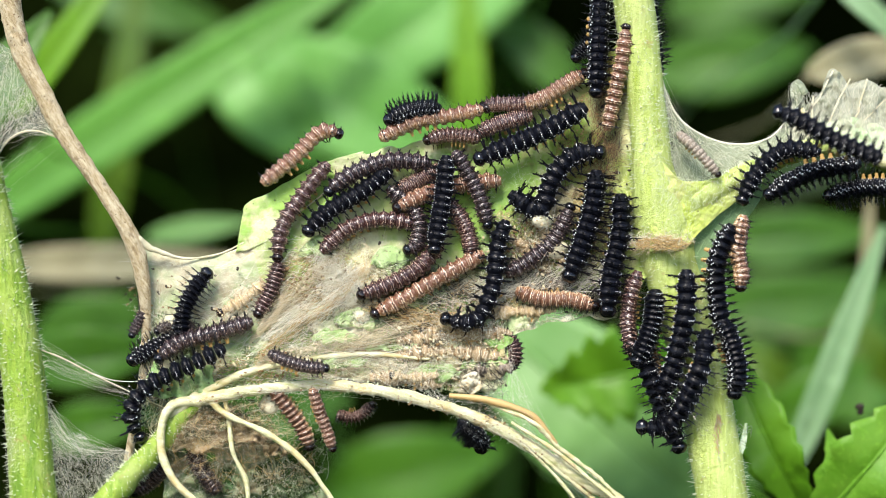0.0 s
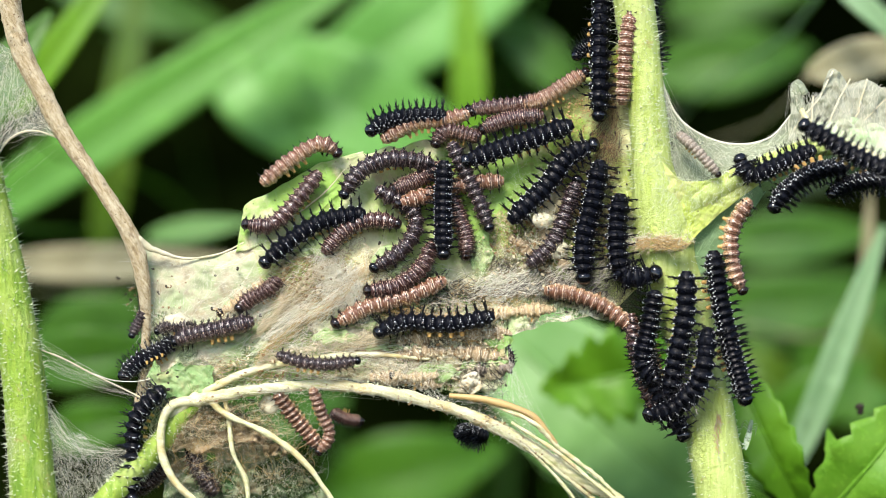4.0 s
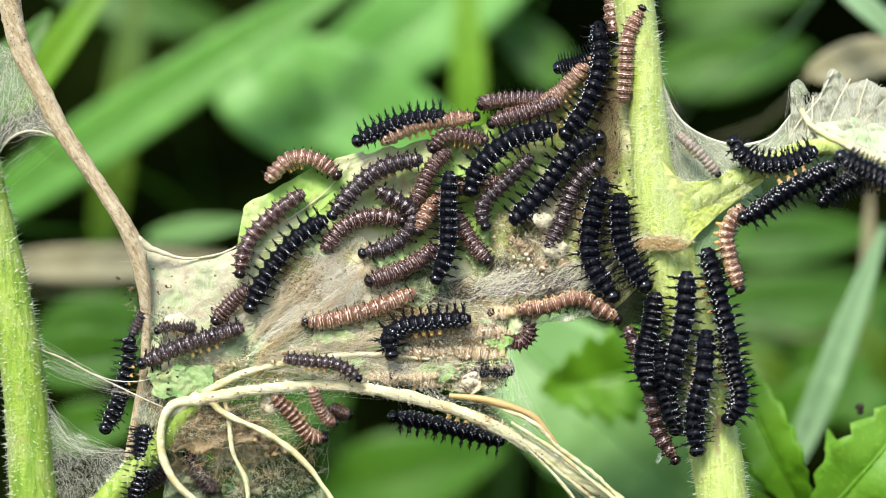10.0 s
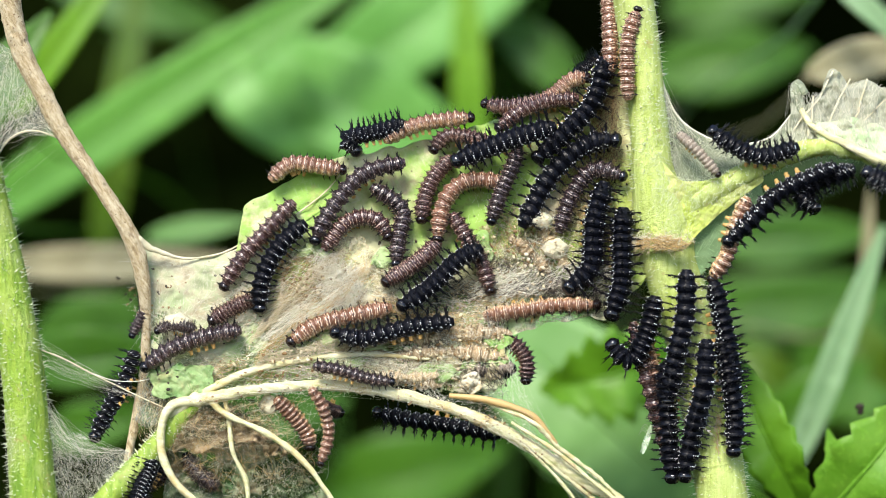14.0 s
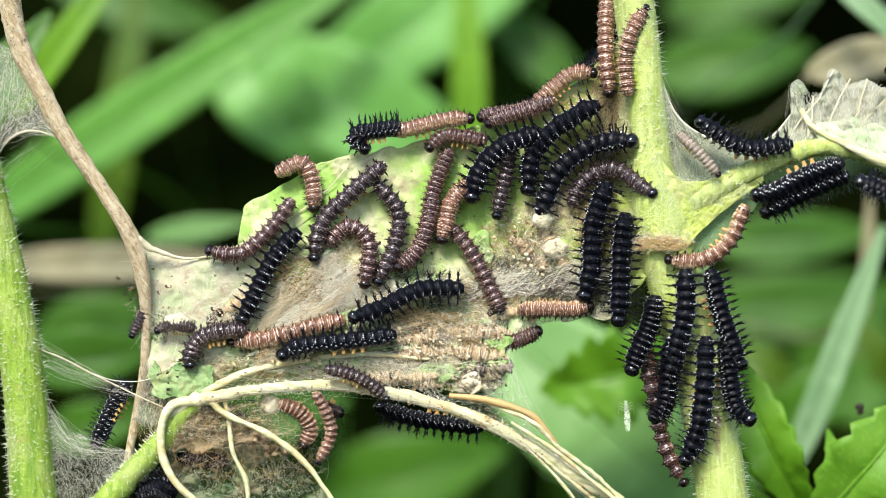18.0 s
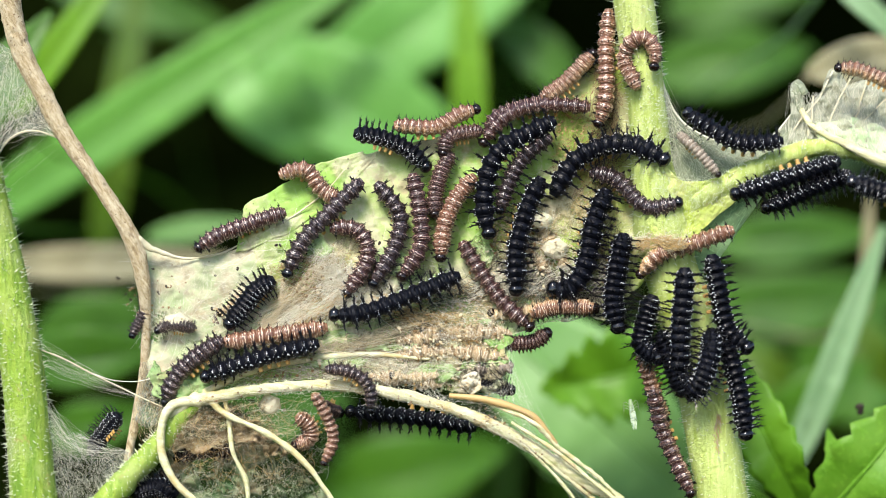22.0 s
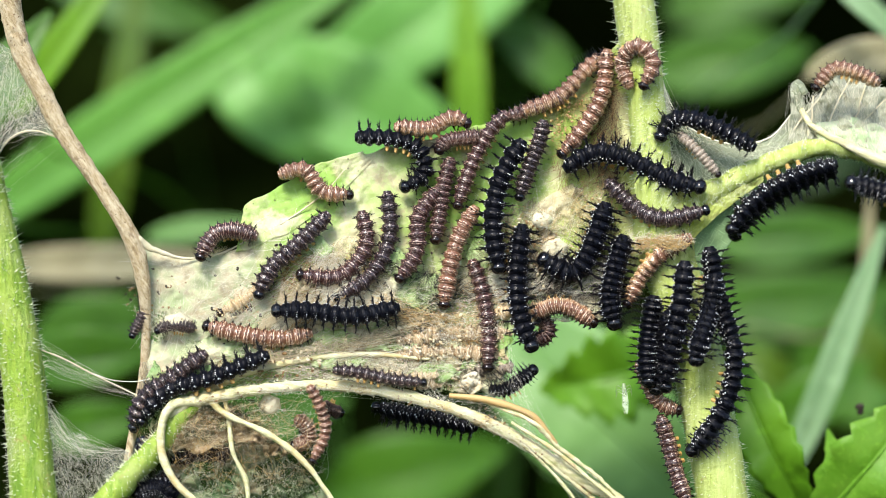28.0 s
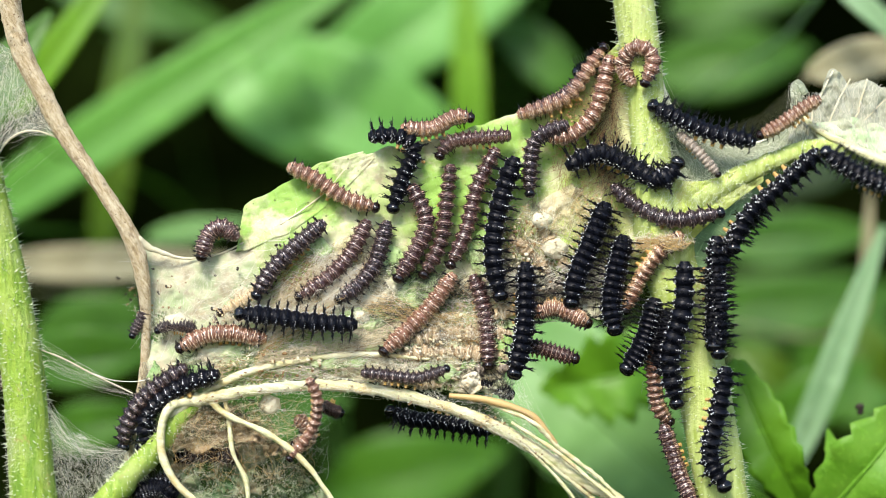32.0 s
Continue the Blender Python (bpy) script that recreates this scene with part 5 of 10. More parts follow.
# ---- caterpillars ----
def skin_mat(name, back, flank, ridge, sheen, rough, bands, coat, loops=0.0, relief=0.00005):
    """Skin with a darker back, paler flanks, broken pale cross wrinkles partly painted as highlights, and pale loops of
    pigment low on the sides.
    """
    m = Mat(name, rough)
    xyz = m.node("ShaderNodeSeparateXYZ", Vector=m.co)
    shift = m.node("ShaderNodeVectorMath", Vector=m.co)
    luck = m.maths("MULTIPLY", m.chance(), 40.0)
    m.feed(shift.inputs[1], m.node("ShaderNodeCombineXYZ", X=luck, Y=luck, Z=luck).outputs[0])
    m.co = shift.outputs[0]
    fine = m.noise(4.0, 4, rough=0.6)
    low = m.grey(xyz.outputs[2], 0.55, -0.35)
    c = m.mix(m.maths("MULTIPLY", low, m.grey(fine, 0.3, 0.62)), back, flank)
    wave = m.maths("SINE", m.maths("ADD", m.maths("MULTIPLY", xyz.outputs[0], 21.0), m.maths("MULTIPLY", m.noise(1.7, 3, rough=0.55), 11.0)), 0.0)
    middle = m.grey(m.maths("ABSOLUTE", xyz.outputs[0], 0.0), 0.46, 0.28)
    broken = m.grey(m.noise(2.4, 3, rough=0.6), 0.43, 0.53)
    # pale wrinkle bands: skin colour plus glossy highlights put into the colour
    c = m.mix(m.maths("MULTIPLY", m.maths("MULTIPLY", m.grey(wave, 0.45, 1.0, 0, bands), broken), middle), c, ridge)
    if loops:
        line = m.grey(m.maths("ABSOLUTE", m.maths("SUBTRACT", m.noise(2.2, 1, rough=0.5), 0.5)), 0.03, 0.012)
        c = m.mix(m.maths("MULTIPLY", line, m.grey(xyz.outputs[2], 0.6, 0.0, 0, loops)), c, ridge)
    tone = m.grey(m.chance(), 0, 1, 0.88, 1.14)
    c = m.mix(1.0, c, m.node("ShaderNodeCombineColor", Red=tone, Green=tone, Blue=tone).outputs[0], "MULTIPLY")
    b = m.maths("ADD", m.maths("MULTIPLY", m.maths("MULTIPLY", wave, middle), 0.5), m.noise(4, 3, rough=0.6))
    m.b.inputs["Coat Weight"].default_value, m.b.inputs["Coat Roughness"].default_value = coat, 0.12
    return m.done(c, b, relief, 0.7, rough=m.grey(fine, 0.3, 0.7, rough * 0.7, rough * 1.4), spec=sheen)


M["skin_black"] = skin_mat("black_skin", (0.0025, 0.003, 0.006), (0.003, 0.003, 0.006), (0.011, 0.014, 0.026), 0.14, 0.4, 0.6, 0.04, relief=0.00003)
M["skin_brown"] = skin_mat("brown_skin", (0.042, 0.018, 0.017), (0.17, 0.08, 0.05), (0.58, 0.41, 0.34), 0.6, 0.24, 0.75, 0.32, 0.7)
M["skin_copper"] = skin_mat("copper_skin", (0.16, 0.074, 0.045), (0.56, 0.35, 0.15), (0.88, 0.70, 0.53), 0.6, 0.24, 0.85, 0.3, 1.0)
M["skin_dark"] = skin_mat("dark_skin", (0.020, 0.012, 0.014), (0.070, 0.038, 0.031), (0.36, 0.29, 0.28), 0.5, 0.26, 0.65, 0.25, 0.4)
M["skin_pale"] = skin_mat("pale_skin", (0.50, 0.38, 0.22), (0.66, 0.53, 0.30), (0.84, 0.76, 0.60), 0.5, 0.4, 0.8, 0.1, 0.6)
M["skin_husk"] = skin_mat("husk_skin", (0.36, 0.27, 0.16), (0.62, 0.49, 0.30), (0.82, 0.76, 0.62), 0.4, 0.5, 0.8, 0.0, 0.8)
M["skin_grey"] = skin_mat("grey_skin", (0.30, 0.25, 0.20), (0.22, 0.17, 0.13), (0.60, 0.54, 0.46), 0.5, 0.4, 0.8, 0.1)
M["head_brown"] = Mat("head_brown", 0.14).done((0.012, 0.006, 0.005), spec=0.6)
M["dot"] = Mat("white_dot", 0.4).done((0.82, 0.84, 0.88))
M["dot_tan"] = Mat("tan_dot", 0.4).done((0.66, 0.50, 0.36))
M["spine"] = Mat("spine_black", 0.28).done((0.004, 0.004, 0.006), spec=0.4)
M["head"] = Mat("head_black", 0.12).done((0.004, 0.004, 0.006), spec=0.6)
M["proleg"] = Mat("proleg_yellow", 0.45).done((0.58, 0.36, 0.11), thin=0.2)
SEGS = 12


WARTS = (-84, -50, -18, 18, 50, 84)


def ring_mesh(name, mat, bulge, folds, dots, dot_mat, r0=1.0, r1=1.0, speck=0.06):
    """One body ring, one unit long and one unit in radius, with cross folds, warts under the spines and tiny raised dots; x points to the head, z to the back."""
    sides, steps = 26, 20
    r = random.Random(3)
    verts, faces = [], []

    def radius(x, a):
        q = 1 - bulge * min(1.0, abs(x) / 0.5) ** 3.2 + folds * math.cos(x * 19.0) * (0.6 + 0.4 * math.cos(3 * a + 1))
        for deg in WARTS:
            far = (a - radians(90 - deg) + math.pi) % math.tau - math.pi
            q += 0.11 * math.exp(-(far / 0.17) ** 2 - (x / 0.17) ** 2)
        return (r1 + (r0 - r1) * (x + 0.7) / 1.4) * q

    for i in range(steps + 1):
        x = (i / steps) * 1.36 - 0.68
        for k in range(sides):
            a = math.tau * k / sides
            q = radius(x, a) * (1 + r.uniform(-0.025, 0.025))
            verts.append((x * 1000, math.cos(a) * q * 1000, math.sin(a) * q * 940))
    for i in range(steps):
        for k in range(sides):
            a, b = i * sides + k, i * sides + (k + 1) % sides
            faces.append((a, b, b + sides, a + sides))
    faces.append(tuple(reversed(range(sides))))
    faces.append(tuple(range(steps * sides, (steps + 1) * sides)))
    skin = len(faces)
    for row, x in enumerate((-0.22, 0.16)):
        for k in range(dots):
            if r.random() < 0.22:
                continue
            a = math.tau * (k + 0.5 * row + r.uniform(-0.4, 0.4)) / dots
            xx = x + r.uniform(-0.14, 0.14)
            n = Vector((0, math.cos(a), math.sin(a) * 0.94))
            u, c = Vector((0, -math.sin(a), math.cos(a))), n * radius(xx, a)
            c.x = xx
            w = speck * r.uniform(0.35, 1.6)
            b = len(verts)
            for j in range(5):
                t = math.tau * j / 5
                verts.append((c - n * 0.03 + Vector((math.cos(t) * w, 0, 0)) + u * math.sin(t) * w) * 1000)
            verts.append((c + n * 0.07) * 1000)
            faces += [(b + j, b + (j + 1) % 5, b + 5) for j in range(5)]
    me = mesh_of(name, verts, faces, mat)
    me.materials.append(dot_mat)
    me.polygons.foreach_set("material_index", [0] * skin + [1] * (len(faces) - skin))
    return me


def cone_into(verts, faces, p, q, w):
    d = (q - p).normalized()
    u = d.cross(Vector((1, 0.2, 0.1))).normalized()
    v = d.cross(u)
    b = len(verts)
    for k in range(4):
        a = math.tau * k / 4
        verts.append((p + (u * math.cos(a) + v * math.sin(a)) * w) * 1000)
    verts.append(q * 1000)
    for k in range(4):
        faces.append((b + k, b + (k + 1) % 4, b + 4))


def spine_mesh(name, mat, length, barbs, wide, seed):
    """One branched spine that stands on z, thick at its foot, with barbs drawn out of its sides."""
    r = random.Random(seed)
    lean = Vector((r.uniform(-0.25, 0.15), r.uniform(-0.12, 0.12), length))
    rows = ((-0.06, 1.7), (0.12, 1.25), (0.3, 0.95), (0.42, 0.85), (0.54, 0.72), (0.66, 0.6), (0.8, 0.42))
    verts, faces = [], []
    for s, w in rows:
        for k in range(4):
            a = math.tau * k / 4
            verts.append((lean * s + Vector((math.cos(a), math.sin(a), 0)) * wide * w) * 1000)
    verts.append(lean * 1000)
    drawn = {(2 + n % 4, (n * 3 + seed) % 4) for n in range(barbs)}
    for i in range(len(rows) - 1):
        for k in range(4):
            q = (4 * i + k, 4 * i + (k + 1) % 4, 4 * i + 4 + (k + 1) % 4, 4 * i + 4 + k)
            if (i, k) in drawn:
                a = math.tau * (k + 0.5) / 4
                verts.append((lean * rows[i][0] + Vector((math.cos(a) * 0.8, math.sin(a) * 0.8, 0.75)).normalized() * length * 0.28) * 1000)
                faces += [(q[n], q[(n + 1) % 4], len(verts) - 1) for n in range(4)]
            else:
                faces.append(q)
    last = 4 * len(rows)
    faces += [(last - 4 + k, last - 4 + (k + 1) % 4, last) for k in range(4)]
    return mesh_of(name, verts, faces, mat, False)


def bristle_mesh(name, mat, length, wide, barbs=2, hairs_each=2):
    """The short bristles round one ring, too small to tell apart."""
    r = random.Random(11)
    verts, faces = [], []
    for deg in WARTS:
        a = radians(90 - deg + r.uniform(-4, 4))
        n = Vector((0, math.cos(a), math.sin(a)))
        foot, tip = n * 0.9, n * (1.0 + length * r.uniform(0.75, 1.2)) + Vector((r.uniform(-0.15, 0.08), 0, 0))
        cone_into(verts, faces, foot, foot.lerp(tip, 0.5), wide * 1.7)
        cone_into(verts, faces, foot, tip, wide)
        for _ in range(barbs):
            o = foot.lerp(tip, r.uniform(0.45, 0.7))
            cone_into(verts, faces, o, o + (n + Vector((r.uniform(-1, 1), r.uniform(-1, 1), r.uniform(-1, 1)))).normalized() * length * 0.45, wide * 0.4)
        for _ in range(hairs_each):
            s = (n + Vector((r.uniform(-0.5, 0.5), r.uniform(-0.3, 0.3), r.uniform(-0.3, 0.3)))).normalized()
            cone_into(verts, faces, s * 0.9, s * (1.0 + length * 0.6), wide * 0.3)
    return mesh_of(name, verts, faces, mat, False)


def leg_mesh(name, mat):
    """A short hooked walking leg."""
    verts, faces = [], []
    for p, q, w in (((0, 0.42, -0.6), (0.12, 0.72, -1.15), 0.2), ((0.1, 0.66, -1.0), (0.34, 0.62, -1.45), 0.12)):
        cone_into(verts, faces, Vector(p), Vector(q), w)
    return mesh_of(name, verts, faces, mat)


def proleg_mesh(name, mat):
    verts, faces = [], []
    for sy in (1,):
        b = len(verts)
        for i, (d, r) in enumerate(((0.6, 0.34), (0.98, 0.28), (1.18, 0.20), (1.26, 0.26), (1.34, 0.14))):
            for k in range(8):
                a = math.tau * k / 8
                verts.append((math.cos(a) * r * 1000, (sy * d * 0.62 + math.sin(a) * r * 0.6) * 1000, (-d * 0.85) * 1000))
        for i in range(4):
            for k in range(8):
                p, q = b + i * 8 + k, b + i * 8 + (k + 1) % 8
                faces.append((p, q, q + 8, p + 8))
        faces.append(tuple(range(b + 32, b + 40)))
    return mesh_of(name, verts, faces, mat)


def head_mesh(name, mat):
    """A two-lobed, glossy head."""
    verts, faces = [], []
    nu, nv = 16, 10
    for j in range(nv + 1):
        t = math.pi * j / nv
        for k in range(nu):
            a = math.tau * k / nu
            x, y, z = math.cos(t), math.sin(t) * math.cos(a), math.sin(t) * math.sin(a)
            cleft = 1 - 0.16 * math.exp(-(y / 0.22) ** 2) * max(0, z * 0.7 + x * 0.5)
            verts.append((x * 760 * cleft, y * 900 * cleft, z * 860 * cleft))
    for j in range(nv):
        for k in range(nu):
            a, b = j * nu + k, j * nu + (k + 1) % nu
            faces.append((a, b, b + nu, a + nu))
    return mesh_of(name, verts, faces, mat)


MESH = {}
for kind, skin, bulge, folds, dots, dot, speck in (("black", "skin_black", 0.24, 0.015, 26, "dot", 0.062), ("brown", "skin_brown", 0.22, 0.045, 9, "dot_tan", 0.05), ("copper", "skin_copper", 0.22, 0.045, 13, "dot_tan", 0.055),
                                                   ("dark", "skin_dark", 0.24, 0.045, 8, "dot_tan", 0.05), ("pale", "skin_pale", 0.34, 0.06, 8, "dot_tan", 0.05), ("husk", "skin_husk", 0.40, 0.08, 9, "dot_tan", 0.06),
                                                   ("grey", "skin_grey", 0.30, 0.06, 13, "spine", 0.1)):
    spiny = kind in ("black", "dark")
    size = {"black": (0.3, 0.05), "dark": (0.3, 0.05), "brown": (0.44, 0.085), "copper": (0.46, 0.085), "pale": (0.5, 0.12), "husk": (0.5, 0.05), "grey": (0.25, 0.07)}[kind]
    MESH[kind] = {
        "mid": ring_mesh("segment", M[skin], bulge, folds, dots, M[dot], speck=speck),
        "front": ring_mesh("segment", M[skin], bulge, folds, dots, M[dot], 0.72, 0.98, speck=speck),
        "tail": ring_mesh("segment", M[skin], bulge, folds, dots, M[dot], 0.95, 0.6, speck=speck),
        "spine": [spine_mesh("spine", M["spine"], 1.3 if kind == "black" else 0.6, 3 if kind == "black" else 2, 0.08 if kind == "black" else 0.075, s) for s in (1, 2, 3, 4)] if spiny else None,
        "bristle": bristle_mesh("bristle", M["skin_pale" if kind == "pale" else "spine"], *size),
        "proleg": proleg_mesh("proleg", M["proleg"]),
        "leg": leg_mesh("leg", M["head"]),
        "head": head_mesh("head", M["head" if spiny else "skin_husk" if kind == "husk" else "head_brown"]),
    }


def turn_to(axis, back):
    """A rotation whose x runs along axis and whose z lies as near to back as it can."""
    x = Vector(axis).normalized()
    y = Vector(back).cross(x).normalized()
    z = x.cross(y)
    return Matrix((x, y, z)).transposed().to_4x4()


def crawl(kind, width, lift, back, label, rows):
    """A caterpillar in rigid rings, keyed from rows of seconds, how far it has crept behind the silk, and x, height of places from its head to its tail, in mm."""
    w = width / 2
    shapes = []
    for t, deep, *c in rows:
        pts = []
        for x, h in zip(c[::2], c[1::2]):
            pts.append((x, surf(x, MID + h) - lift - w + deep, MID + h))
        shapes.append((t, spline(pts, SEGS + 1)))
    step = float(np.mean([np.linalg.norm(np.diff(s, axis=0), axis=1).mean() for _, s in shapes]))
    husk = "skin" in label.split(" with ")[0].split()
    body = thing("shed_skin", label, "shed skin", "shed skins in the web") if husk else thing("caterpillar", label, "caterpillar", ("black" if kind == "black" else "brown") + " caterpillars on the web")
    kit = MESH[kind]
    parts = []
    for i in range(SEGS + 1):
        if i == 0:
            ob = put("head", kit["head"], body, "glossy black head")
            put("bristle", kit["bristle"], ob)
            ob.scale = (w * MM * (0.86 if kind == "black" else 0.76),) * 3
        else:
            ob = put("segment", kit["front" if i == 1 else "tail" if i == SEGS else "mid"], body)
            plump = w * (0.78 + 0.26 * math.sin(i * 5.3 + width * 9 + shapes[0][1][0][0]) if husk else 1 + 0.05 * math.sin(i * 2.1 + width))
            ob.scale = (step * MM, plump * MM, plump * MM)
            if kit["spine"]:
                for n, deg in enumerate(WARTS):
                    sp = put("spine", kit["spine"][(i + n) % 4], ob)
                    a = radians(deg + 4 * math.sin(i * 2.3 + n))
                    sp.location, sp.rotation_euler = (0, math.sin(a) * 0.9, math.cos(a) * 0.86), (-a, 0, 0)
            put("bristle", kit["bristle"], ob)
            if i in (1, 2, 3, 6, 7, 8, 9):
                for side in (1, -1):
                    lg = put("leg", kit["leg"], ob) if i < 4 else put("proleg", kit["proleg"], ob, "yellow-orange proleg")
                    lg.scale = (1, side, 1)
        parts.append(ob)
    base, each = [], [[] for _ in parts]
    for t, s in shapes:
        mid = Vector(s[SEGS // 2]) * MM
        base.append((t, Matrix.Translation(mid)))
        for i in range(SEGS + 1):
            m = turn_to(s[i] - s[i + 1], back)
            near = 0.5 if i else 0.55
            if husk:
                m = m @ Euler((0.6 * math.sin(i * 3.1 + width), 0.3 * math.sin(i * 4.7), 0.3 * math.cos(i * 2.9))).to_matrix().to_4x4()
            m.translation = Vector(s[i] * (1 - near) + s[i + 1] * near) * MM - mid
            each[i].append((t, m))
    for ob, r in [(body, base)] + list(zip(parts, each)):
        if r[0][0] > 0:
            r.insert(0, (0, r[0][1]))
        if r[-1][0] < 32:
            r.append((32, r[-1][1]))
        walk(ob, r)


M["gnat"] = Mat("gnat_green", 0.4).done((0.30, 0.40, 0.22), thin=0.2)
wing = Mat("clear_wing", 0.15)
M["wing"] = wing.done((0.62, 0.74, 0.56), clear=wing.grey(wing.noise(1400, 4), 0.40, 0.60, 0.45, 0.8))


def gnat():
    """A small pale winged insect, head towards z."""
    top = thing("small_fly", "tiny pale green winged insect clinging near the stem", "insect")
    put("body", mesh_of("body", *tube_data([(0, 0, 1.6), (0, -0.1, 0.8), (0, 0, 0), (0, 0.1, -1.6)], [0.22, 0.34, 0.3, 0.12], sides=10, rings=20, rough=0.1, grain=1.5), M["gnat"]), top)
    for side in (1, -1):
        verts = []
        for i in range(13):
            s = i / 12
            half = 0.55 * math.sin(math.pi * min(1, 0.08 + s * 0.9)) ** 0.7
            for k in (-1, -0.3, 0.4, 1):
                verts.append((side * (0.04 + s * 0.12) + k * half * 0.7, -0.35 - 0.1 * k * side, 0.9 - s * 3.8 + k * half * 0.1))
        faces = [(4 * i + j, 4 * i + j + 1, 4 * i + j + 5, 4 * i + j + 4) for i in range(12) for j in range(3)]
        put("wing", mesh_of("wing", verts, faces, M["wing"]), top, "clear veined wing")
        for h in (0.9, 0.4, 0.0):
            leg = tube_data([(side * 0.2, 0.1, h), (side * 0.9, 0.4, h + 0.4), (side * 1.2, 0.9, h - 0.5)], [0.05, 0.04, 0.03], sides=5, rings=10)
            put("leg", mesh_of("leg", *leg, M["gnat"]), top)
    return top


def motions():
    walk(gnat(), [
        (0, pose(0.04427, -0.00100, 0.47284, 0, 10, 0)),
        (3, pose(0.04452, -0.00100, 0.47334, 0, 12, 0)),
        (5.5, pose(0.04626, 0.00500, 0.47255, 0, 20, 0)),
        (8, pose(0.03462, 0.00700, 0.47109, 0, 30, 0)),
        (10.4, pose(0.03292, 0.00700, 0.47024, 0, 28, 0)),
        (11, pose(0.03007, -0.00100, 0.47168, 0, 25, 0)),
        (14, pose(0.03015, -0.00100, 0.47267, 0, 20, 0)),
        (17, pose(0.02691, -0.00100, 0.47666, 0, 0, 0)),
        (19, pose(0.02724, -0.00100, 0.47558, 0, -6, 0)),
        (21, pose(0.02816, -0.00100, 0.47575, 0, -12, 0)),
        (23, pose(0.02733, -0.00100, 0.47699, 0, -6, 0)),
        (25, pose(0.02774, -0.00100, 0.47733, 0, -10, 0)),
        (28, pose(0.02666, -0.00100, 0.47865, 0, -4, 0)),
        (29, pose(0.02880, 0.00400, 0.47855, 0, 0, 0)),
        (32, pose(0.03111, 0.00600, 0.47883, 0, 0, 0)),
    ])
    crawl("black", 3.05, 1.2, (0.3,-1,0.2), "black spiny caterpillar with fine white dots climbing about the webbed leaf", [
        (0, 0, 22.66, 22.49, 22.84, 27.69, 23.15, 32.8, 23.53, 38.89),
        (3, 0, 24.55, 18.29, 23.24, 25.16, 23.14, 31.94, 23.72, 39.75),
        (6, 0, 18.76, 21.03, 22.25, 24.34, 23.6, 30.21, 23.91, 37.97),
        (9, 0, 19.76, 17.5, 22.08, 23.5, 23.6, 30.21, 22.98, 36.11),
        (11, 0, 15.44, 15.35, 20.59, 19.34, 23.08, 25.17, 23.53, 30.64),
        (14, 0, 13.51, 13.09, 18.1, 17.26, 22.25, 21.83, 23.91, 28.09),
        (17, 0, 13.09, 10.57, 14.77, 16.03, 19.76, 18.92, 24.3, 23.46),
        (19, 0, 11.39, 4.439, 12.25, 11, 14.77, 16.45, 21.42, 18.33),
        (21, 0, 9.69, -3.425, 10.96, 1.757, 13.08, 7.628, 14.77, 13.09),
        (23, 0, 13.01, -9.087, 10.69, -2.423, 11.55, 3.432, 14.58, 8.464),
        (25, 0, 14.23, -12.23, 11.35, -6.592, 10.95, 0.0836, 13.23, 5.779),
        (28, 0, 13.38, -15.05, 11.34, -9.923, 10.94, -3.257, 11.8, 3.432),
        (30, 0, 11.14, -18.2, 11.75, -11.58, 11.35, -4.925, 11.37, 0.7526),
        (32, 0, 10.31, -19.04, 11.74, -13.24, 12.18, -8.257, 12.19, -2.255),
    ])
    crawl("black", 3.05, 1.8, (0,-1,0.5), "black spiny caterpillar lying across brown ones on the leaf", [
        (0, 0, 4.698, 13.09, 9.729, 15.18, 15.57, 17.67, 20.96, 20.96),
        (3, 0, 3.188, 12.67, 8.054, 14.18, 13.91, 16.42, 19.31, 18.89),
        (6, 0, 2.181, 12.67, 6.377, 15.02, 12.24, 16.43, 18.48, 18.06),
        (9, 0, 3.437, 9.724, 5.538, 13.51, 11.4, 16.68, 17.4, 17.82),
        (11, 0, 4.02, 6.783, 5.536, 11.83, 10.15, 16.19, 15.99, 18.08),
        (13, 0, 0.9226, 14.17, 6.377, 14.18, 11.4, 16.85, 16.82, 18.33),
        (14, 0, 1.342, 12.83, 5.538, 14.52, 10.57, 16.44, 16.4, 18.08),
        (17, 0, 3.185, 8.883, 4.699, 13.51, 9.73, 16.44, 16.82, 18.07),
        (19, 0, 4.853, 4.937, 6.203, 9.304, 7.634, 13.93, 12.24, 17.27),
        (21, 0, 5.684, 2.424, 5.95, 8.464, 8.473, 14.76, 16.82, 19.08),
        (23, 0, 8.014, -0.08348, 6.195, 5.944, 8.053, 13.51, 15.99, 18.5),
        (25, 0, 7.843, -1.585, 7.194, 4.266, 8.47, 11.82, 13.49, 17.26),
        (28, 0, 8.421, -3.669, 7.358, 3.428, 8.466, 10.14, 11.82, 16.01),
        (30, 0, 8.417, -6.583, 7.35, 0.9187, 8.043, 8.462, 10.98, 14.76),
        (32, 0, 8.665, -7.831, 7.345, -0.7512, 8.456, 6.782, 10.73, 13.5),
    ])
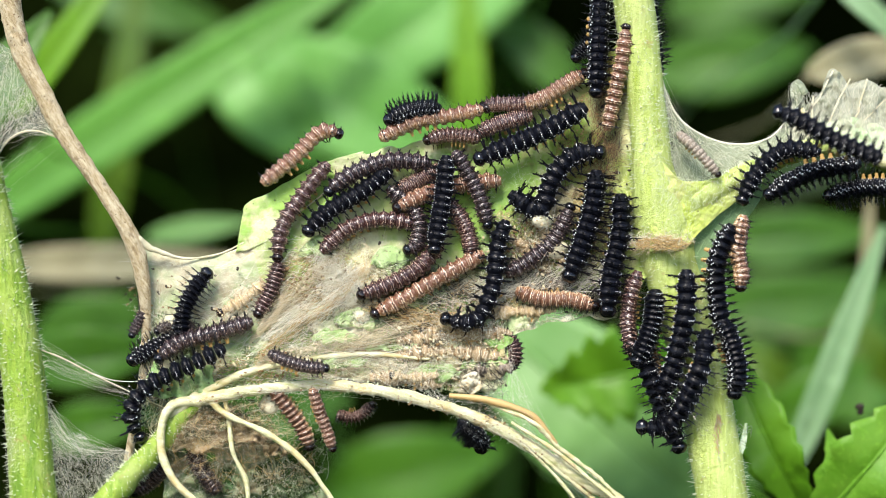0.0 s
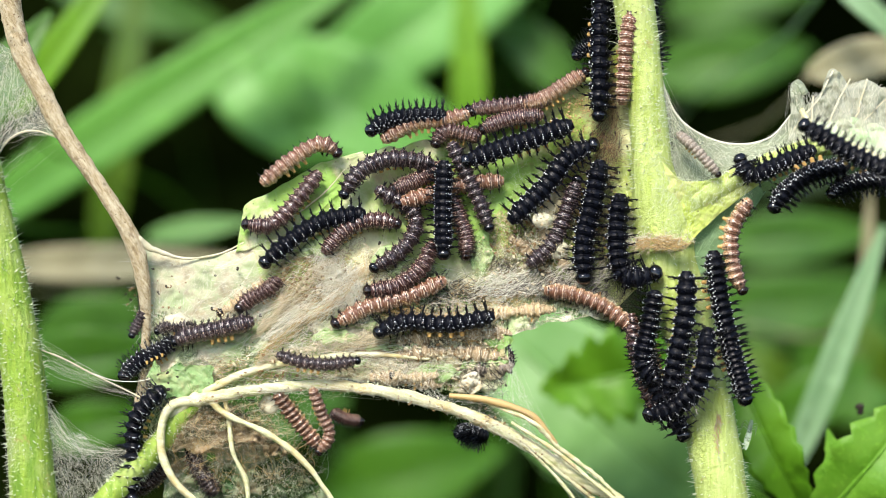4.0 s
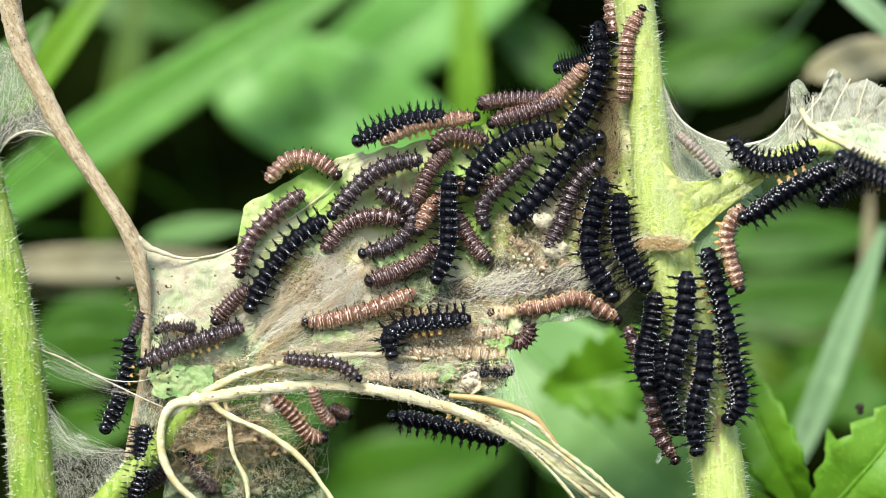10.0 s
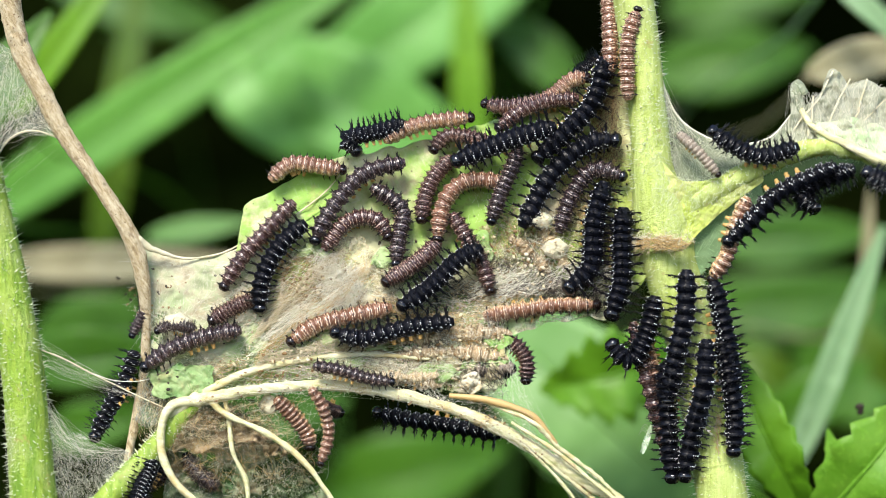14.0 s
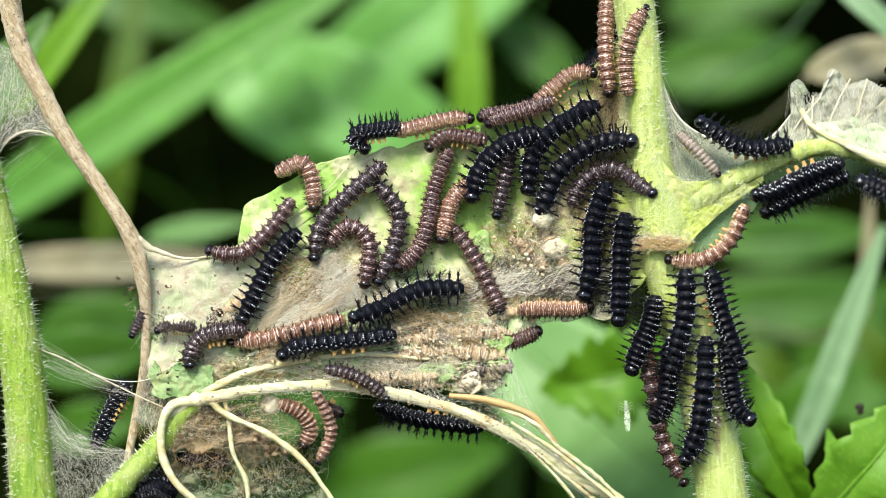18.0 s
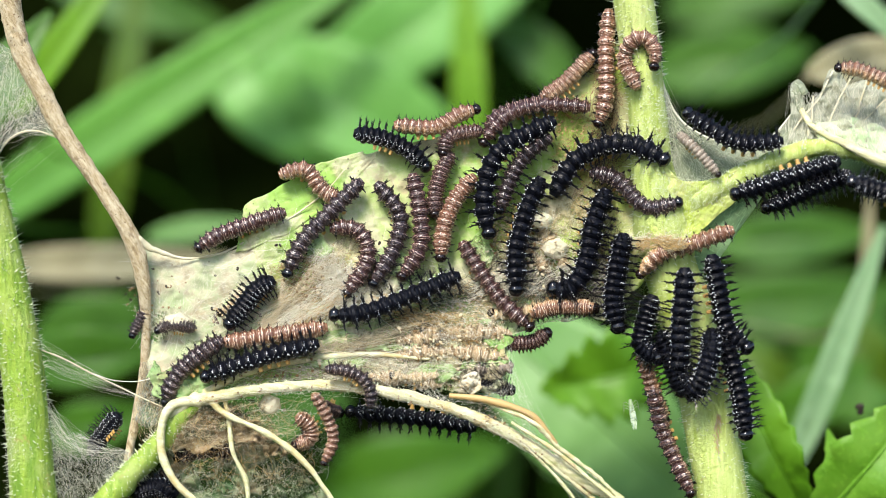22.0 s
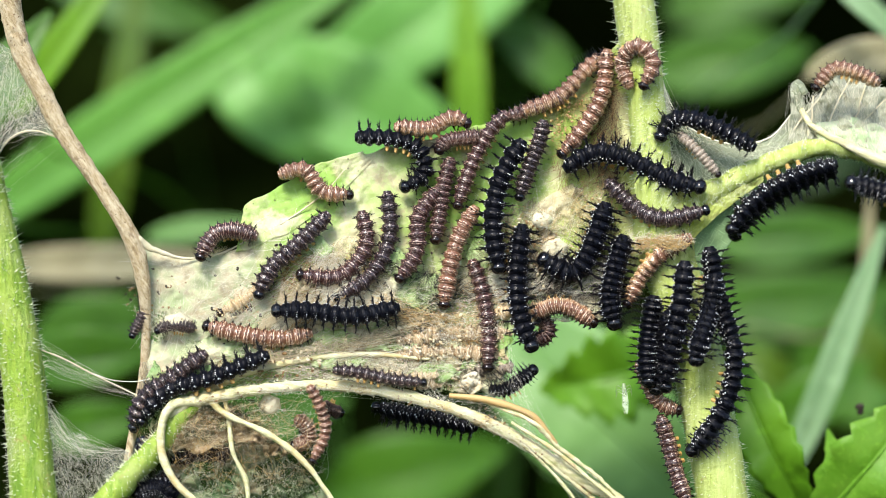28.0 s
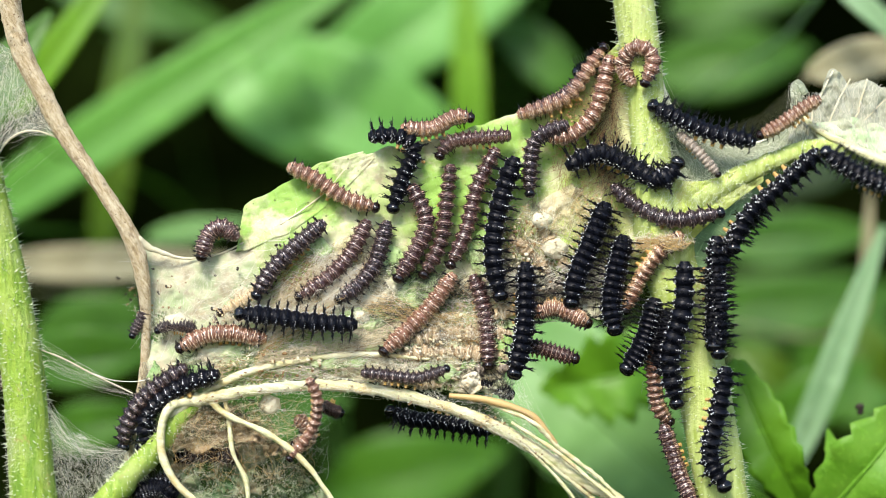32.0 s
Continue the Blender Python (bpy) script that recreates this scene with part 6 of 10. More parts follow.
    crawl("copper", 2.33333, 1.4, (0.2,-1,0.2), "reddish brown caterpillar with pale side lines on the green stem", [
        (0, 0, 27.06, 33.28, 26.42, 28.33, 25.5, 23.42, 24.31, 17.63),
        (3, 0, 28.68, 35.73, 27.03, 30.76, 26.65, 25.82, 26.3, 20.89),
        (6, 0, 26.36, 36.79, 26.89, 31.62, 26.64, 26.64, 26.52, 21.7),
        (9, 0, 29.54, 36.18, 27.19, 31.58, 26.87, 26.62, 26.52, 21.7),
        (11, 0, 29.1, 35.73, 27.18, 30.74, 26.87, 26.62, 26.67, 21.69),
        (14, 0, 28.68, 35.73, 27.18, 30.74, 27.02, 26.61, 27.2, 22.06),
        (17, 0, 29.96, 35.77, 27.64, 31.53, 26.87, 27.45, 27.05, 22.48),
        (19, 0, 29.98, 36.2, 27.65, 31.95, 26.64, 27.89, 27.42, 22.86),
        (21, 0, 30.34, 28.53, 30.67, 31.08, 28.18, 31.65, 26.64, 28.3, 27.94, 23.64),
        (23, 0, 30.29, 24.77, 31.04, 28.57, 28.55, 30.2, 26.49, 27.49, 28.54, 23.59),
        (25, 0, 27.94, 23.64, 29.9, 27.68, 27.78, 29.68, 26.11, 27.94, 25.89, 25.05),
        (28, 0, 28.92, 23.15, 30.75, 27.29, 28.39, 29.79, 26.26, 27.51, 27.41, 23.68),
        (30, 0, 29.15, 23.55, 30.5, 27.7, 28.39, 29.63, 26.42, 27.5, 27.79, 23.65),
        (32, 0, 29.15, 23.55, 30.76, 27.71, 28.39, 29.63, 26.26, 27.1, 27.78, 24.06),
    ])
    crawl("copper", 2.51667, 1, (-0.2,-1,0.2), "brown caterpillar with pale bands coming down beside the stem", [
        (0, 0, 25.36, 42.22, 25.69, 46.57, 25.96, 51.83, 26.48, 57.13),
        (8, 0, 25.28, 38.72, 25.4, 43.97, 25.51, 49.25, 26.01, 54.49),
        (9, 0, 25.19, 33.98, 25.17, 40.49, 25.46, 46.61, 25.96, 51.83),
        (11, 0, 25.14, 29.48, 25.06, 35.28, 25.19, 41.37, 25.46, 46.61),
        (13, 0, 24.97, 26.39, 24.38, 31.92, 24.31, 37.1, 24.62, 43.23),
        (14, 0, 24.57, 24.99, 24.75, 30.19, 24.67, 35.33, 24.79, 40.55),
        (17, 0, 24.73, 23.89, 24.35, 29.37, 24.42, 34.49, 24.92, 39.65),
        (19, 0, 24.74, 20.56, 24.09, 26.01, 23.98, 31.94, 24.36, 38.85),
        (21, 0, 24.58, 18.89, 24.33, 25.16, 24.21, 31.07, 24.71, 37.06),
        (23, 0, 20.87, 17.01, 23.51, 21, 23.93, 27.7, 24.41, 33.8),
        (25, 0, 19.79, 15.34, 22.27, 21.02, 23.76, 26.86, 24.39, 32.94),
        (28, 0, 17.12, 13.51, 20.62, 17.68, 23.51, 22.67, 24.35, 29.37),
        (30, 0, 15.45, 14.19, 19.79, 17.27, 23.1, 21.43, 24.74, 28.08),
        (32, 0, 14.37, 16.64, 18.95, 16.86, 22.69, 20.59, 24.74, 28.5),
    ])
    crawl("copper", 2.51667, 0.2, (-0.3,-0.6,1), "brown caterpillar with yellowish belly on the leaf's edge", [
        (0, 0, 21.51, 26.3, 18.17, 24.48, 14.82, 22.4, 11.89, 21.58),
        (9, 0, 22.35, 27.39, 19.01, 24.89, 16.08, 22.81, 13.15, 21.57),
        (11, 0, 21.94, 27.99, 19.43, 25.73, 17.75, 23.22, 14.82, 21.56),
        (13, 0, 21.09, 25.46, 18.17, 23.64, 14.82, 21.81, 9.785, 19.91),
        (14, 0, 21.92, 25.45, 19.01, 25.15, 16.92, 23.23, 13.15, 21.15),
        (17, 0, 23.33, 24.58, 19.84, 25.98, 16.92, 24.49, 13.99, 21.57),
        (19, 0, 21.94, 28.24, 19.01, 26.58, 16.5, 24.07, 13.15, 21.15),
        (21, 0, 22.79, 29.93, 20.68, 27.41, 18.17, 24.48, 15.24, 22.4),
        (23, 0, 22.52, 28.66, 20.26, 26.57, 17.75, 24.48, 14.4, 22.15),
        (25, 0, 22.52, 27.98, 20.26, 26.15, 17.75, 23.64, 14.4, 21.56),
        (28, 0, 24.41, 29.44, 21.1, 26.56, 17.33, 22.8, 11.47, 20.32),
        (30, 0, 23.6, 29.31, 21.1, 26.98, 18.17, 23.21, 11.89, 19.64),
        (32, 0, 24.42, 30.63, 21.51, 26.55, 18.17, 22.37, 11.05, 19.9),
    ])
    crawl("brown", 2.51667, 0.6, (0,-0.8,0.6), "purplish brown wrinkled caterpillar near the leaf's upper edge", [
        (0, 0, 5.142, 16.94, 7.248, 18.21, 9.773, 19.04, 12.96, 19.86),
        (3, 0, 5.563, 17.62, 8.09, 18.79, 11.03, 19.62, 14.39, 20.02),
        (6, 0, 5.732, 17.62, 8.09, 18.88, 11.45, 19.71, 15.22, 19.85),
        (9, 0, 7.08, 18.21, 8.932, 19.46, 13.13, 20.45, 16.89, 21.94),
        (11, 0, 6.574, 18.46, 10.19, 19.88, 13.97, 21.12, 18.14, 22.34),
        (14, 0, 7.922, 17.61, 11.45, 20.46, 15.64, 22.11, 19.98, 22.33),
        (17, 0, 7.08, 18.21, 9.773, 19.71, 13.13, 20.7, 16.89, 22.1),
        (19, 0, 5.563, 18.8, 8.931, 20.05, 12.71, 20.88, 16.48, 22.36),
        (21, 0, 6.575, 17.79, 10.61, 20.97, 16.48, 21.77, 21.97, 20.63),
        (23, 0, 3.876, 12.56, 6.575, 17.36, 11.45, 20.46, 19.81, 21.49),
        (25, 0, 3.031, 9.345, 4.72, 14.84, 8.09, 18.62, 13.97, 20.7),
        (28, 0, 2.018, 5.801, 3.875, 11.46, 6.575, 16.94, 9.604, 20.3),
        (30, 0, 2.434, 1.93, 3.03, 8.501, 5.563, 14.41, 9.521, 18.79),
        (32, 0, 0.7538, -3.099, 3.443, 2.603, 5.136, 9.346, 8.09, 15.09),
    ])
    crawl("copper", 2.51667, 0.2, (0,-0.6,1), "brown caterpillar with a yellowish belly on the leaf's upper edge", [
        (0, 0, 7.257, 21.18, 1.35, 19.91, -3.707, 19.04, -9.415, 16.48),
        (3, 0, 4.726, 20.76, 0.5061, 19.32, -4.128, 18.79, -9.164, 16.23),
        (6, 0, 5.57, 20.34, 1.35, 19.49, -4.128, 18.62, -8.745, 16.23),
        (9, 0, 5.739, 19.92, 1.35, 19.32, -4.128, 18.45, -9.164, 15.89),
        (14, 0, 4.726, 19.66, 0.928, 19.32, -4.128, 18.45, -8.745, 16.23),
        (17, 0, 4.895, 19.5, 1.35, 19.74, -3.707, 18.62, -8.745, 16.48),
        (19, 0, 4.304, 19.5, 1.35, 19.07, -2.866, 18.2, -5.809, 18.44),
        (21, 0, 5.401, 20.34, 1.772, 19.74, -1.602, 18.21, -7.068, 18.43),
        (23, 0, 5.401, 21.35, 2.363, 20.08, -0.759, 17.96, -7.068, 18.43),
        (25, 0, 3.46, 19.07, 1.35, 20.08, -1.602, 18.21, -6.229, 18.6),
        (28, 0, 4.051, 18.48, 1.35, 19.66, -2.023, 17.96, -7.068, 18.18),
        (30, 0, 4.557, 21.18, 1.772, 19.66, -1.181, 17.79, -6.649, 18.18),
        (32, 0, 4.558, 19.5, 1.772, 19.74, -1.602, 17.96, -6.061, 17.93),
    ])
    crawl("brown", 2.425, 0, (0,-0.6,1), "brown caterpillar raising its head over the leaf's edge", [
        (0, 0, 5.575, 21.2, 8.107, 21.62, 11.06, 21.61, 15.67, 21.99),
        (3, 0, 3.885, 20.78, 7.263, 21.2, 11.48, 21.6, 16.09, 21.99),
        (6, 0, 2.618, 20.77, 6.419, 21.2, 11.48, 21.77, 16.09, 22.41),
        (9, 0, 4.561, 23.31, 8.107, 21.87, 12.32, 22.02, 16.93, 22.66),
        (11, 0, 6.419, 19.09, 5.575, 21.62, 8.95, 22.71, 14, 22.18),
        (13, 0, 5.575, 21.88, 8.95, 21.19, 13.16, 22.01, 18.18, 23.23),
        (14, 0, 5.743, 21.88, 8.95, 21.19, 13.16, 21.84, 17.35, 22.65),
        (17, 0, 6.25, 21.2, 8.95, 19.93, 12.32, 20.5, 16.51, 22.83),
        (19, 0, 4.308, 17.4, 5.575, 20.36, 8.95, 20.77, 14, 21.16),
        (21, 0, 5.998, 16.98, 7.263, 19.93, 11.48, 21.6, 16.51, 22.15),
        (23, 0, 6.42, 17.4, 8.95, 19.93, 13.16, 21.17, 16.93, 22.4),
        (28, 0, 8.951, 19.51, 12.32, 20.59, 16.51, 22.15, 19.85, 24.48),
        (32, 0, 12.32, 19.91, 14.84, 21.16, 18.18, 22.81, 20.69, 25.32),
    ])
    crawl("brown", 2.425, 0.8, (0,-0.7,1), "brown caterpillar with pale legs under the others", [
        (0, 0, -2.692, 16.07, 0.0842, 16.92, 2.611, 16.93, 5.561, 16.51),
        (3, 0, -1.347, 15.07, 0.0842, 17.6, 2.611, 17.35, 5.561, 16.51),
        (6, 0, -1.347, 15.91, 0.0842, 17.35, 2.611, 17.1, 5.561, 16.51),
        (9, 0, -1.851, 14.81, 0.0842, 16.92, 3.033, 16.93, 6.403, 16.09),
        (13, 0, -1.599, 14.39, 0.5053, 16.93, 3.454, 16.77, 7.245, 15.92),
        (19, 0, -2.44, 14.81, 0.0842, 16.92, 3.033, 16.76, 6.403, 16.26),
        (23, 0, 0.3368, 13.72, 0.9264, 16.51, 3.033, 17.35, 5.561, 17.78),
        (25, 0, -1.01, 13.97, 0.5053, 16.08, 3.033, 16.51, 5.561, 16.51),
        (28, 0, -0.7576, 14.39, 0.5053, 16.08, 3.033, 16.51, 5.561, 16.77),
        (30, 0, -0.1684, 12.96, 0.9264, 15.66, 3.454, 16.51, 6.824, 16.77),
        (32, 0, -0.7575, 13.38, 0.9264, 15.83, 4.718, 16.51, 10.19, 16.92),
    ])
    crawl("black", 2.75, 0.2, (0,-0.5,1), "black spiny caterpillar arched on the leaf's upper edge", [
        (0, 0, -8.322, 19, -5.806, 20.28, -3.285, 20.97, -0.7586, 20.99),
        (3, 0, -10.83, 17.72, -7.065, 19.26, -3.285, 19.88, 0.5059, 19.9),
        (6, 0, -11.25, 16.46, -9.578, 18.99, -4.967, 19.87, 0.08431, 19.9),
        (9, 0, -12.5, 16.03, -8.741, 18.16, -4.126, 19.28, 0.5059, 19.48),
        (11, 0, -14.42, 15.18, -10.42, 17.13, -5.807, 19.19, -0.7587, 19.89),
        (13, 0, -16.67, 14.75, -12.5, 16.28, -8.323, 18.16, -4.547, 18.78),
        (14, 0, -12.5, 14.18, -14.42, 16.44, -10.83, 17.13, -5.807, 18.6),
        (17, 0, -16.26, 14.5, -13.34, 16.02, -9.997, 17.31, -6.646, 18.42),
        (18, 0, -11.25, 14.52, -13.34, 16.86, -9.997, 17.56, -6.226, 18.17),
        (19, 0, -4.126, 17.94, -7.904, 17.57, -11.25, 16.88, -13.09, 16.44),
        (21, 0, -2.19, 12.55, -5.806, 14.39, -9.16, 16.05, -12.5, 17.71),
        (23, 0, -2.442, 11.45, -4.126, 14.82, -8.323, 16.9, -13.59, 16.69),
        (25, 0, -3.87, 9.169, -3.285, 13.56, -7.066, 16.49, -13.59, 16.44),
        (28, 0, -6.386, 8.907, -2.695, 11.03, -3.706, 15.08, -7.904, 16.48, -13.09, 16.61),
        (30, 0, -8.068, 11.85, -3.704, 11.45, -2.443, 13.99, -6.227, 16.49, -12.25, 16.03),
        (32, 0, -7.632, 5.284, -5.803, 11.02, -4.126, 14.82, -6.646, 16.91, -11.08, 16.63),
    ])
    crawl("copper", 2.51667, 0.2, (-0.4,-0.7,0.8), "brown caterpillar with pale orange legs at the leaf's edge", [
        (0, 0, -14.85, 16.86, -17.93, 17.51, -21.69, 13.9, -26.69, 9.707),
        (3, 0, -15.01, 14.34, -17.93, 16.01, -22.1, 13.48, -26.69, 9.707),
        (6, 0, -15.68, 12.66, -18.35, 14.75, -22.94, 13.06, -26.95, 9.707),
        (9, 0, -15, 10.56, -18.35, 13.07, -22.52, 13.48, -26.28, 10.13),
        (11, 0, -15.42, 10.31, -18.76, 13.07, -22.94, 13.06, -25.6, 10.12),
        (13, 0, -14.18, 13.08, -17.92, 11.81, -22.1, 12.64, -25.44, 10.54),
        (14, 0, -14.42, 11.65, -18.34, 12.23, -22.52, 12.64, -25.44, 10.29),
        (17, 0, -21.04, 4.258, -18.75, 9.289, -20.43, 12.64, -24.6, 10.96),
        (19, 0, -17.06, 6.775, -19.58, 10.13, -21.27, 13.06, -24.61, 11.38),
        (21, 0, -16.63, 4.262, -19.16, 8.869, -20.85, 12.22, -24.19, 10.96),
        (23, 0, -12.49, 9.308, -17.08, 8.873, -20.01, 11.39, -24.19, 10.96),
        (25, 0, -14.56, 6.361, -18.32, 8.451, -20.43, 11.8, -24.19, 10.96),
        (28, 0, -13.32, 8.044, -17.91, 8.452, -20.43, 11.8, -24.19, 10.96),
        (30, 0, -11.4, 8.05, -16.24, 8.036, -20.01, 11.81, -24.02, 11.8),
        (32, 0, -9.392, 5.954, -14.57, 7.62, -19.17, 10.55, -22.94, 12.22),
    ])
    crawl("brown", 2.51667, 0.2, (-0.3,-1,0.3), "reddish brown caterpillar on the pale green leaf", [
        (0, 0, -24.48, -1.998, -23.7, 3.421, -20.41, 8.447, -17.09, 12.65),
        (3, 0, -29.16, 4.679, -24.53, 3.421, -21.24, 7.608, -18.34, 11.81),
        (6, 0, -31.37, -0.3337, -27.88, 3.423, -22.89, 6.35, -18.75, 10.55),
        (9, 0, -29.65, -4.081, -28.28, 1.752, -24.56, 5.931, -20.41, 8.867),
        (11, 0, -30.49, -4.498, -29.52, 0.0834, -25.38, 4.676, -20.82, 8.028),
        (13, 0, -29.9, -5.33, -29.51, -0.7503, -26.21, 3.84, -21.65, 7.188),
        (14, 0, -32.67, -6.167, -29.51, -1.167, -25.37, 3.422, -22.06, 6.937),
        (17, 0, -35.84, -1.587, -31.18, -2.418, -26.19, 1.751, -22.07, 7.188),
        (19, 0, -34.44, 1.337, -29.53, 0.9177, -25.37, 3.422, -22.48, 7.188),
        (21, 0, -36.29, 0.08361, -32.92, 1.755, -27.88, 3.423, -22.72, 5.764),
        (23, 0, -36.45, -0.08361, -32.93, 2.173, -28.73, 3.842, -23.72, 5.261),
        (25, 0, -36.11, -0.3343, -32.93, 2.173, -29.56, 3.006, -24.71, 4.09),
        (28, 0, -36.09, -1.587, -33.77, 2.173, -30.4, 2.756, -27.7, 1.919),
        (30, 0, -36.09, -1.587, -34.45, 2.174, -31.67, 3.008, -29.13, 2.17),
        (32, 0, -35.84, -1.587, -34.62, 2.174, -32.52, 3.26, -30.55, 1.753),
    ])
    crawl("black", 2.83333, 0.6, (-0.3,-1,0.3), "black spiny caterpillar creeping down the webbed leaf", [
        (0, 0, -20.32, 2.165, -17.02, 5.507, -12.05, 8.453, -7.889, 11.83),
        (3, 0, -24.86, -0.7483, -20.32, 2.999, -15.36, 5.51, -9.54, 5.523),
        (6, 0, -29.84, -6.15, -25.27, -1.579, -20.32, 2.999, -15.36, 5.929),
        (9, 0, -26.89, -9.048, -26.09, -4.071, -21.97, 1.748, -17.02, 4.671),
        (11, 0, -30.24, -9.469, -26.09, -4.071, -21.97, 0.9152, -17.43, 4.671),
        (13, 0, -26.89, -9.462, -26.09, -4.071, -22.8, 0.9152, -18.67, 3.417),
        (14, 0, -26.89, -9.462, -26.5, -4.071, -23.63, 0.9152, -20.33, 3.833),
        (17, 0, -27.72, -9.877, -26.91, -4.901, -24.45, -0.3326, -20.32, 2.999),
        (19, 0, -31.88, -12.37, -28.57, -8.637, -25.68, -2.41, -22.8, 1.748),
        (21, 0, -31.88, -12.37, -29.4, -8.638, -27.33, -4.902, -24.84, -3.24),
        (23, 0, -31.48, -10.72, -29.4, -8.887, -27.32, -6.976, -25.24, -5.73),
        (25, 6, -33.39, -11.78, -30.84, -10.08, -28.29, -9.232, -26.16, -8.806),
        (28, 8, -34.46, -12.71, -31.9, -11, -29.33, -10.14, -26.76, -9.714),
    ])
    crawl("dark", 2.61667, 0.9, (-0.3,-1,0.3), "dark brown wrinkled caterpillar on the leaf", [
        (0, 0, -17.44, 8.013, -13.72, 10.96, -7.886, 13.09, -2.018, 12.7),
        (3, 0, -14.95, 7.6, -12.06, 11.8, -7.05, 13.51, -1.598, 12.7),
        (6, 0, -15.36, 6.762, -12.88, 10.54, -7.886, 13.09, -2.018, 12.7),
        (9, 0, -16.59, 4.251, -12.88, 9.283, -7.885, 12.67, -2.438, 13.11),
        (11, 0, -17.01, 4.668, -13.71, 8.442, -9.554, 11.82, -4.117, 13.53),
        (13, 0, -18.65, 2.998, -15.36, 7.18, -11.22, 11.39, -4.537, 13.53),
        (14, 0, -19.21, 0.499, -17.01, 5.086, -12.05, 10.97, -5.793, 12.85),
        (17, 0, -19.2, -1.579, -17.41, 3.833, -12.88, 8.864, -7.467, 12.67),
        (19, 0, -19.44, -2.824, -18.66, 3.415, -14.53, 7.601, -9.972, 12.23),
        (21, 0, -22.58, -3.653, -20.3, 1.747, -16.18, 5.923, -11.22, 10.97),
        (23, 0, -23.82, -4.897, -21.53, -0.3324, -17.83, 4.25, -13.29, 8.863),
        (25, 0, -26.48, -5.312, -22.34, -1.578, -19.07, 2.997, -15.36, 6.762),
        (28, 0, -27.3, -7.386, -25.24, -2.823, -21.12, 0.9147, -17.01, 5.086),
        (30, 0, -27.72, -7.801, -25.65, -4.068, -21.94, 0.08312, -17.66, 3.415),
        (32, 0, -27.72, -7.387, -25.24, -3.238, -21.94, 0.08312, -17.66, 3.833),
    ])
    crawl("brown", 2.51667, 0.4, (0,-1,0.3), "brown caterpillar bent in an arch on the leaf", [
        (0, 0, -3.273, 3.441, -9.13, 4.439, -14.12, 3.007, -17.83, -0.3333),
        (3, 0, -6.623, 4.108, -10.8, 4.101, -14.53, 2.421, -17.41, -0.5832),
        (6, 0, -5.197, 2.179, -9.549, 4.942, -14.54, 3.592, -17.58, -0.08333),
        (9, 0, -5.785, 3.27, -10.38, 4.94, -14.7, 3.257, -17.58, -0.08333),
        (11, 0, -4.951, 4.447, -10.38, 4.94, -14.7, 3.425, -17.58, -0.3333),
        (13, 0, -4.695, 2.18, -10.38, 4.94, -14.95, 3.424, -17.58, -0.3333),
        (14, 0, -7.867, 1.339, -9.964, 4.438, -14.12, 4.095, -17.42, 0.08334),
        (17, 0, -11.59, -4.92, -10.78, 1.756, -14.12, 3.593, -17, 0.2501),
        (19, 0, -11.84, -6.585, -10.94, 0.08353, -13.7, 3.259, -16.85, 1.334),
        (21, 0, -14.32, -6.994, -11.02, -0.7515, -12.87, 3.009, -16.61, 2.587),
        (23, 0, -14.9, -7.242, -11.18, -2.003, -12.45, 2.591, -16.2, 3.423),
        (25, 0, -19.3, -4.492, -13.25, -4.084, -11.03, 0.5013, -14.54, 4.681),
        (28, 0, -21.79, -3.66, -15.32, -4.081, -11.36, 0.5012, -12.05, 5.524),
        (30, 0, -21.53, -7.397, -16.15, -4.496, -12.19, 0.501, -11.39, 5.525),
        (32, 0, -21.78, -7.397, -16.98, -4.245, -13.68, -0.7507, -11.21, 4.1),
    ])
    crawl("dark", 2.51667, 0.2, (0.2,-1,0.2), "dark greyish brown caterpillar curled on the leaf", [
        (0, 0, -5.78, -0.335, -3.69, 0.9226, -4.117, 5.546, -7.897, 8.905),
        (3, 0, -9.358, -3.092, -4.945, 0.5029, -4.117, 5.546, -9.737, 8.898),
        (6, 0, -13.02, -2.003, -6.199, 0.5027, -4.116, 4.704, -9.737, 8.898),
        (9, 0, -13.28, -0.0835, -6.619, 1.089, -4.117, 5.125, -9.737, 8.898),
        (11, 0, -10.77, -2.422, -6.618, 0.9215, -4.956, 5.544, -9.988, 8.897),
        (13, 0, -6.609, -2.845, -7.203, 0.9213, -6.047, 5.963, -10.24, 9.149),
        (14, 0, -7.026, -2.844, -6.62, 1.341, -6.047, 5.963, -10.41, 9.148),
        (17, 0, -10.35, -4.509, -7.036, 0.9214, -6.633, 5.961, -9.991, 9.739),
        (19, 0, -9.353, -6.179, -7.284, 0.08372, -6.548, 5.541, -9.991, 9.739),
        (21, 0, -11.18, -4.924, -7.035, 0.5025, -6.381, 5.541, -9.74, 9.74),
        (23, 0, -10.51, -7.01, -7.864, -1.171, -6.628, 4.279, -9.739, 9.487),
        (25, 0, -13.25, -7.418, -9.109, -2.841, -7.626, 2.598, -8.316, 8.904),
        (28, 0, -16.57, -7.576, -10.77, -4.091, -7.874, 1.759, -8.314, 8.482),
        (30, 0, -17.4, -7.574, -11.6, -5.34, -7.868, 0.0837, -7.303, 5.96),
        (32, 0, -15.99, -7.827, -12.43, -5.338, -9.944, -2.006, -8.299, 3.856),
    ])
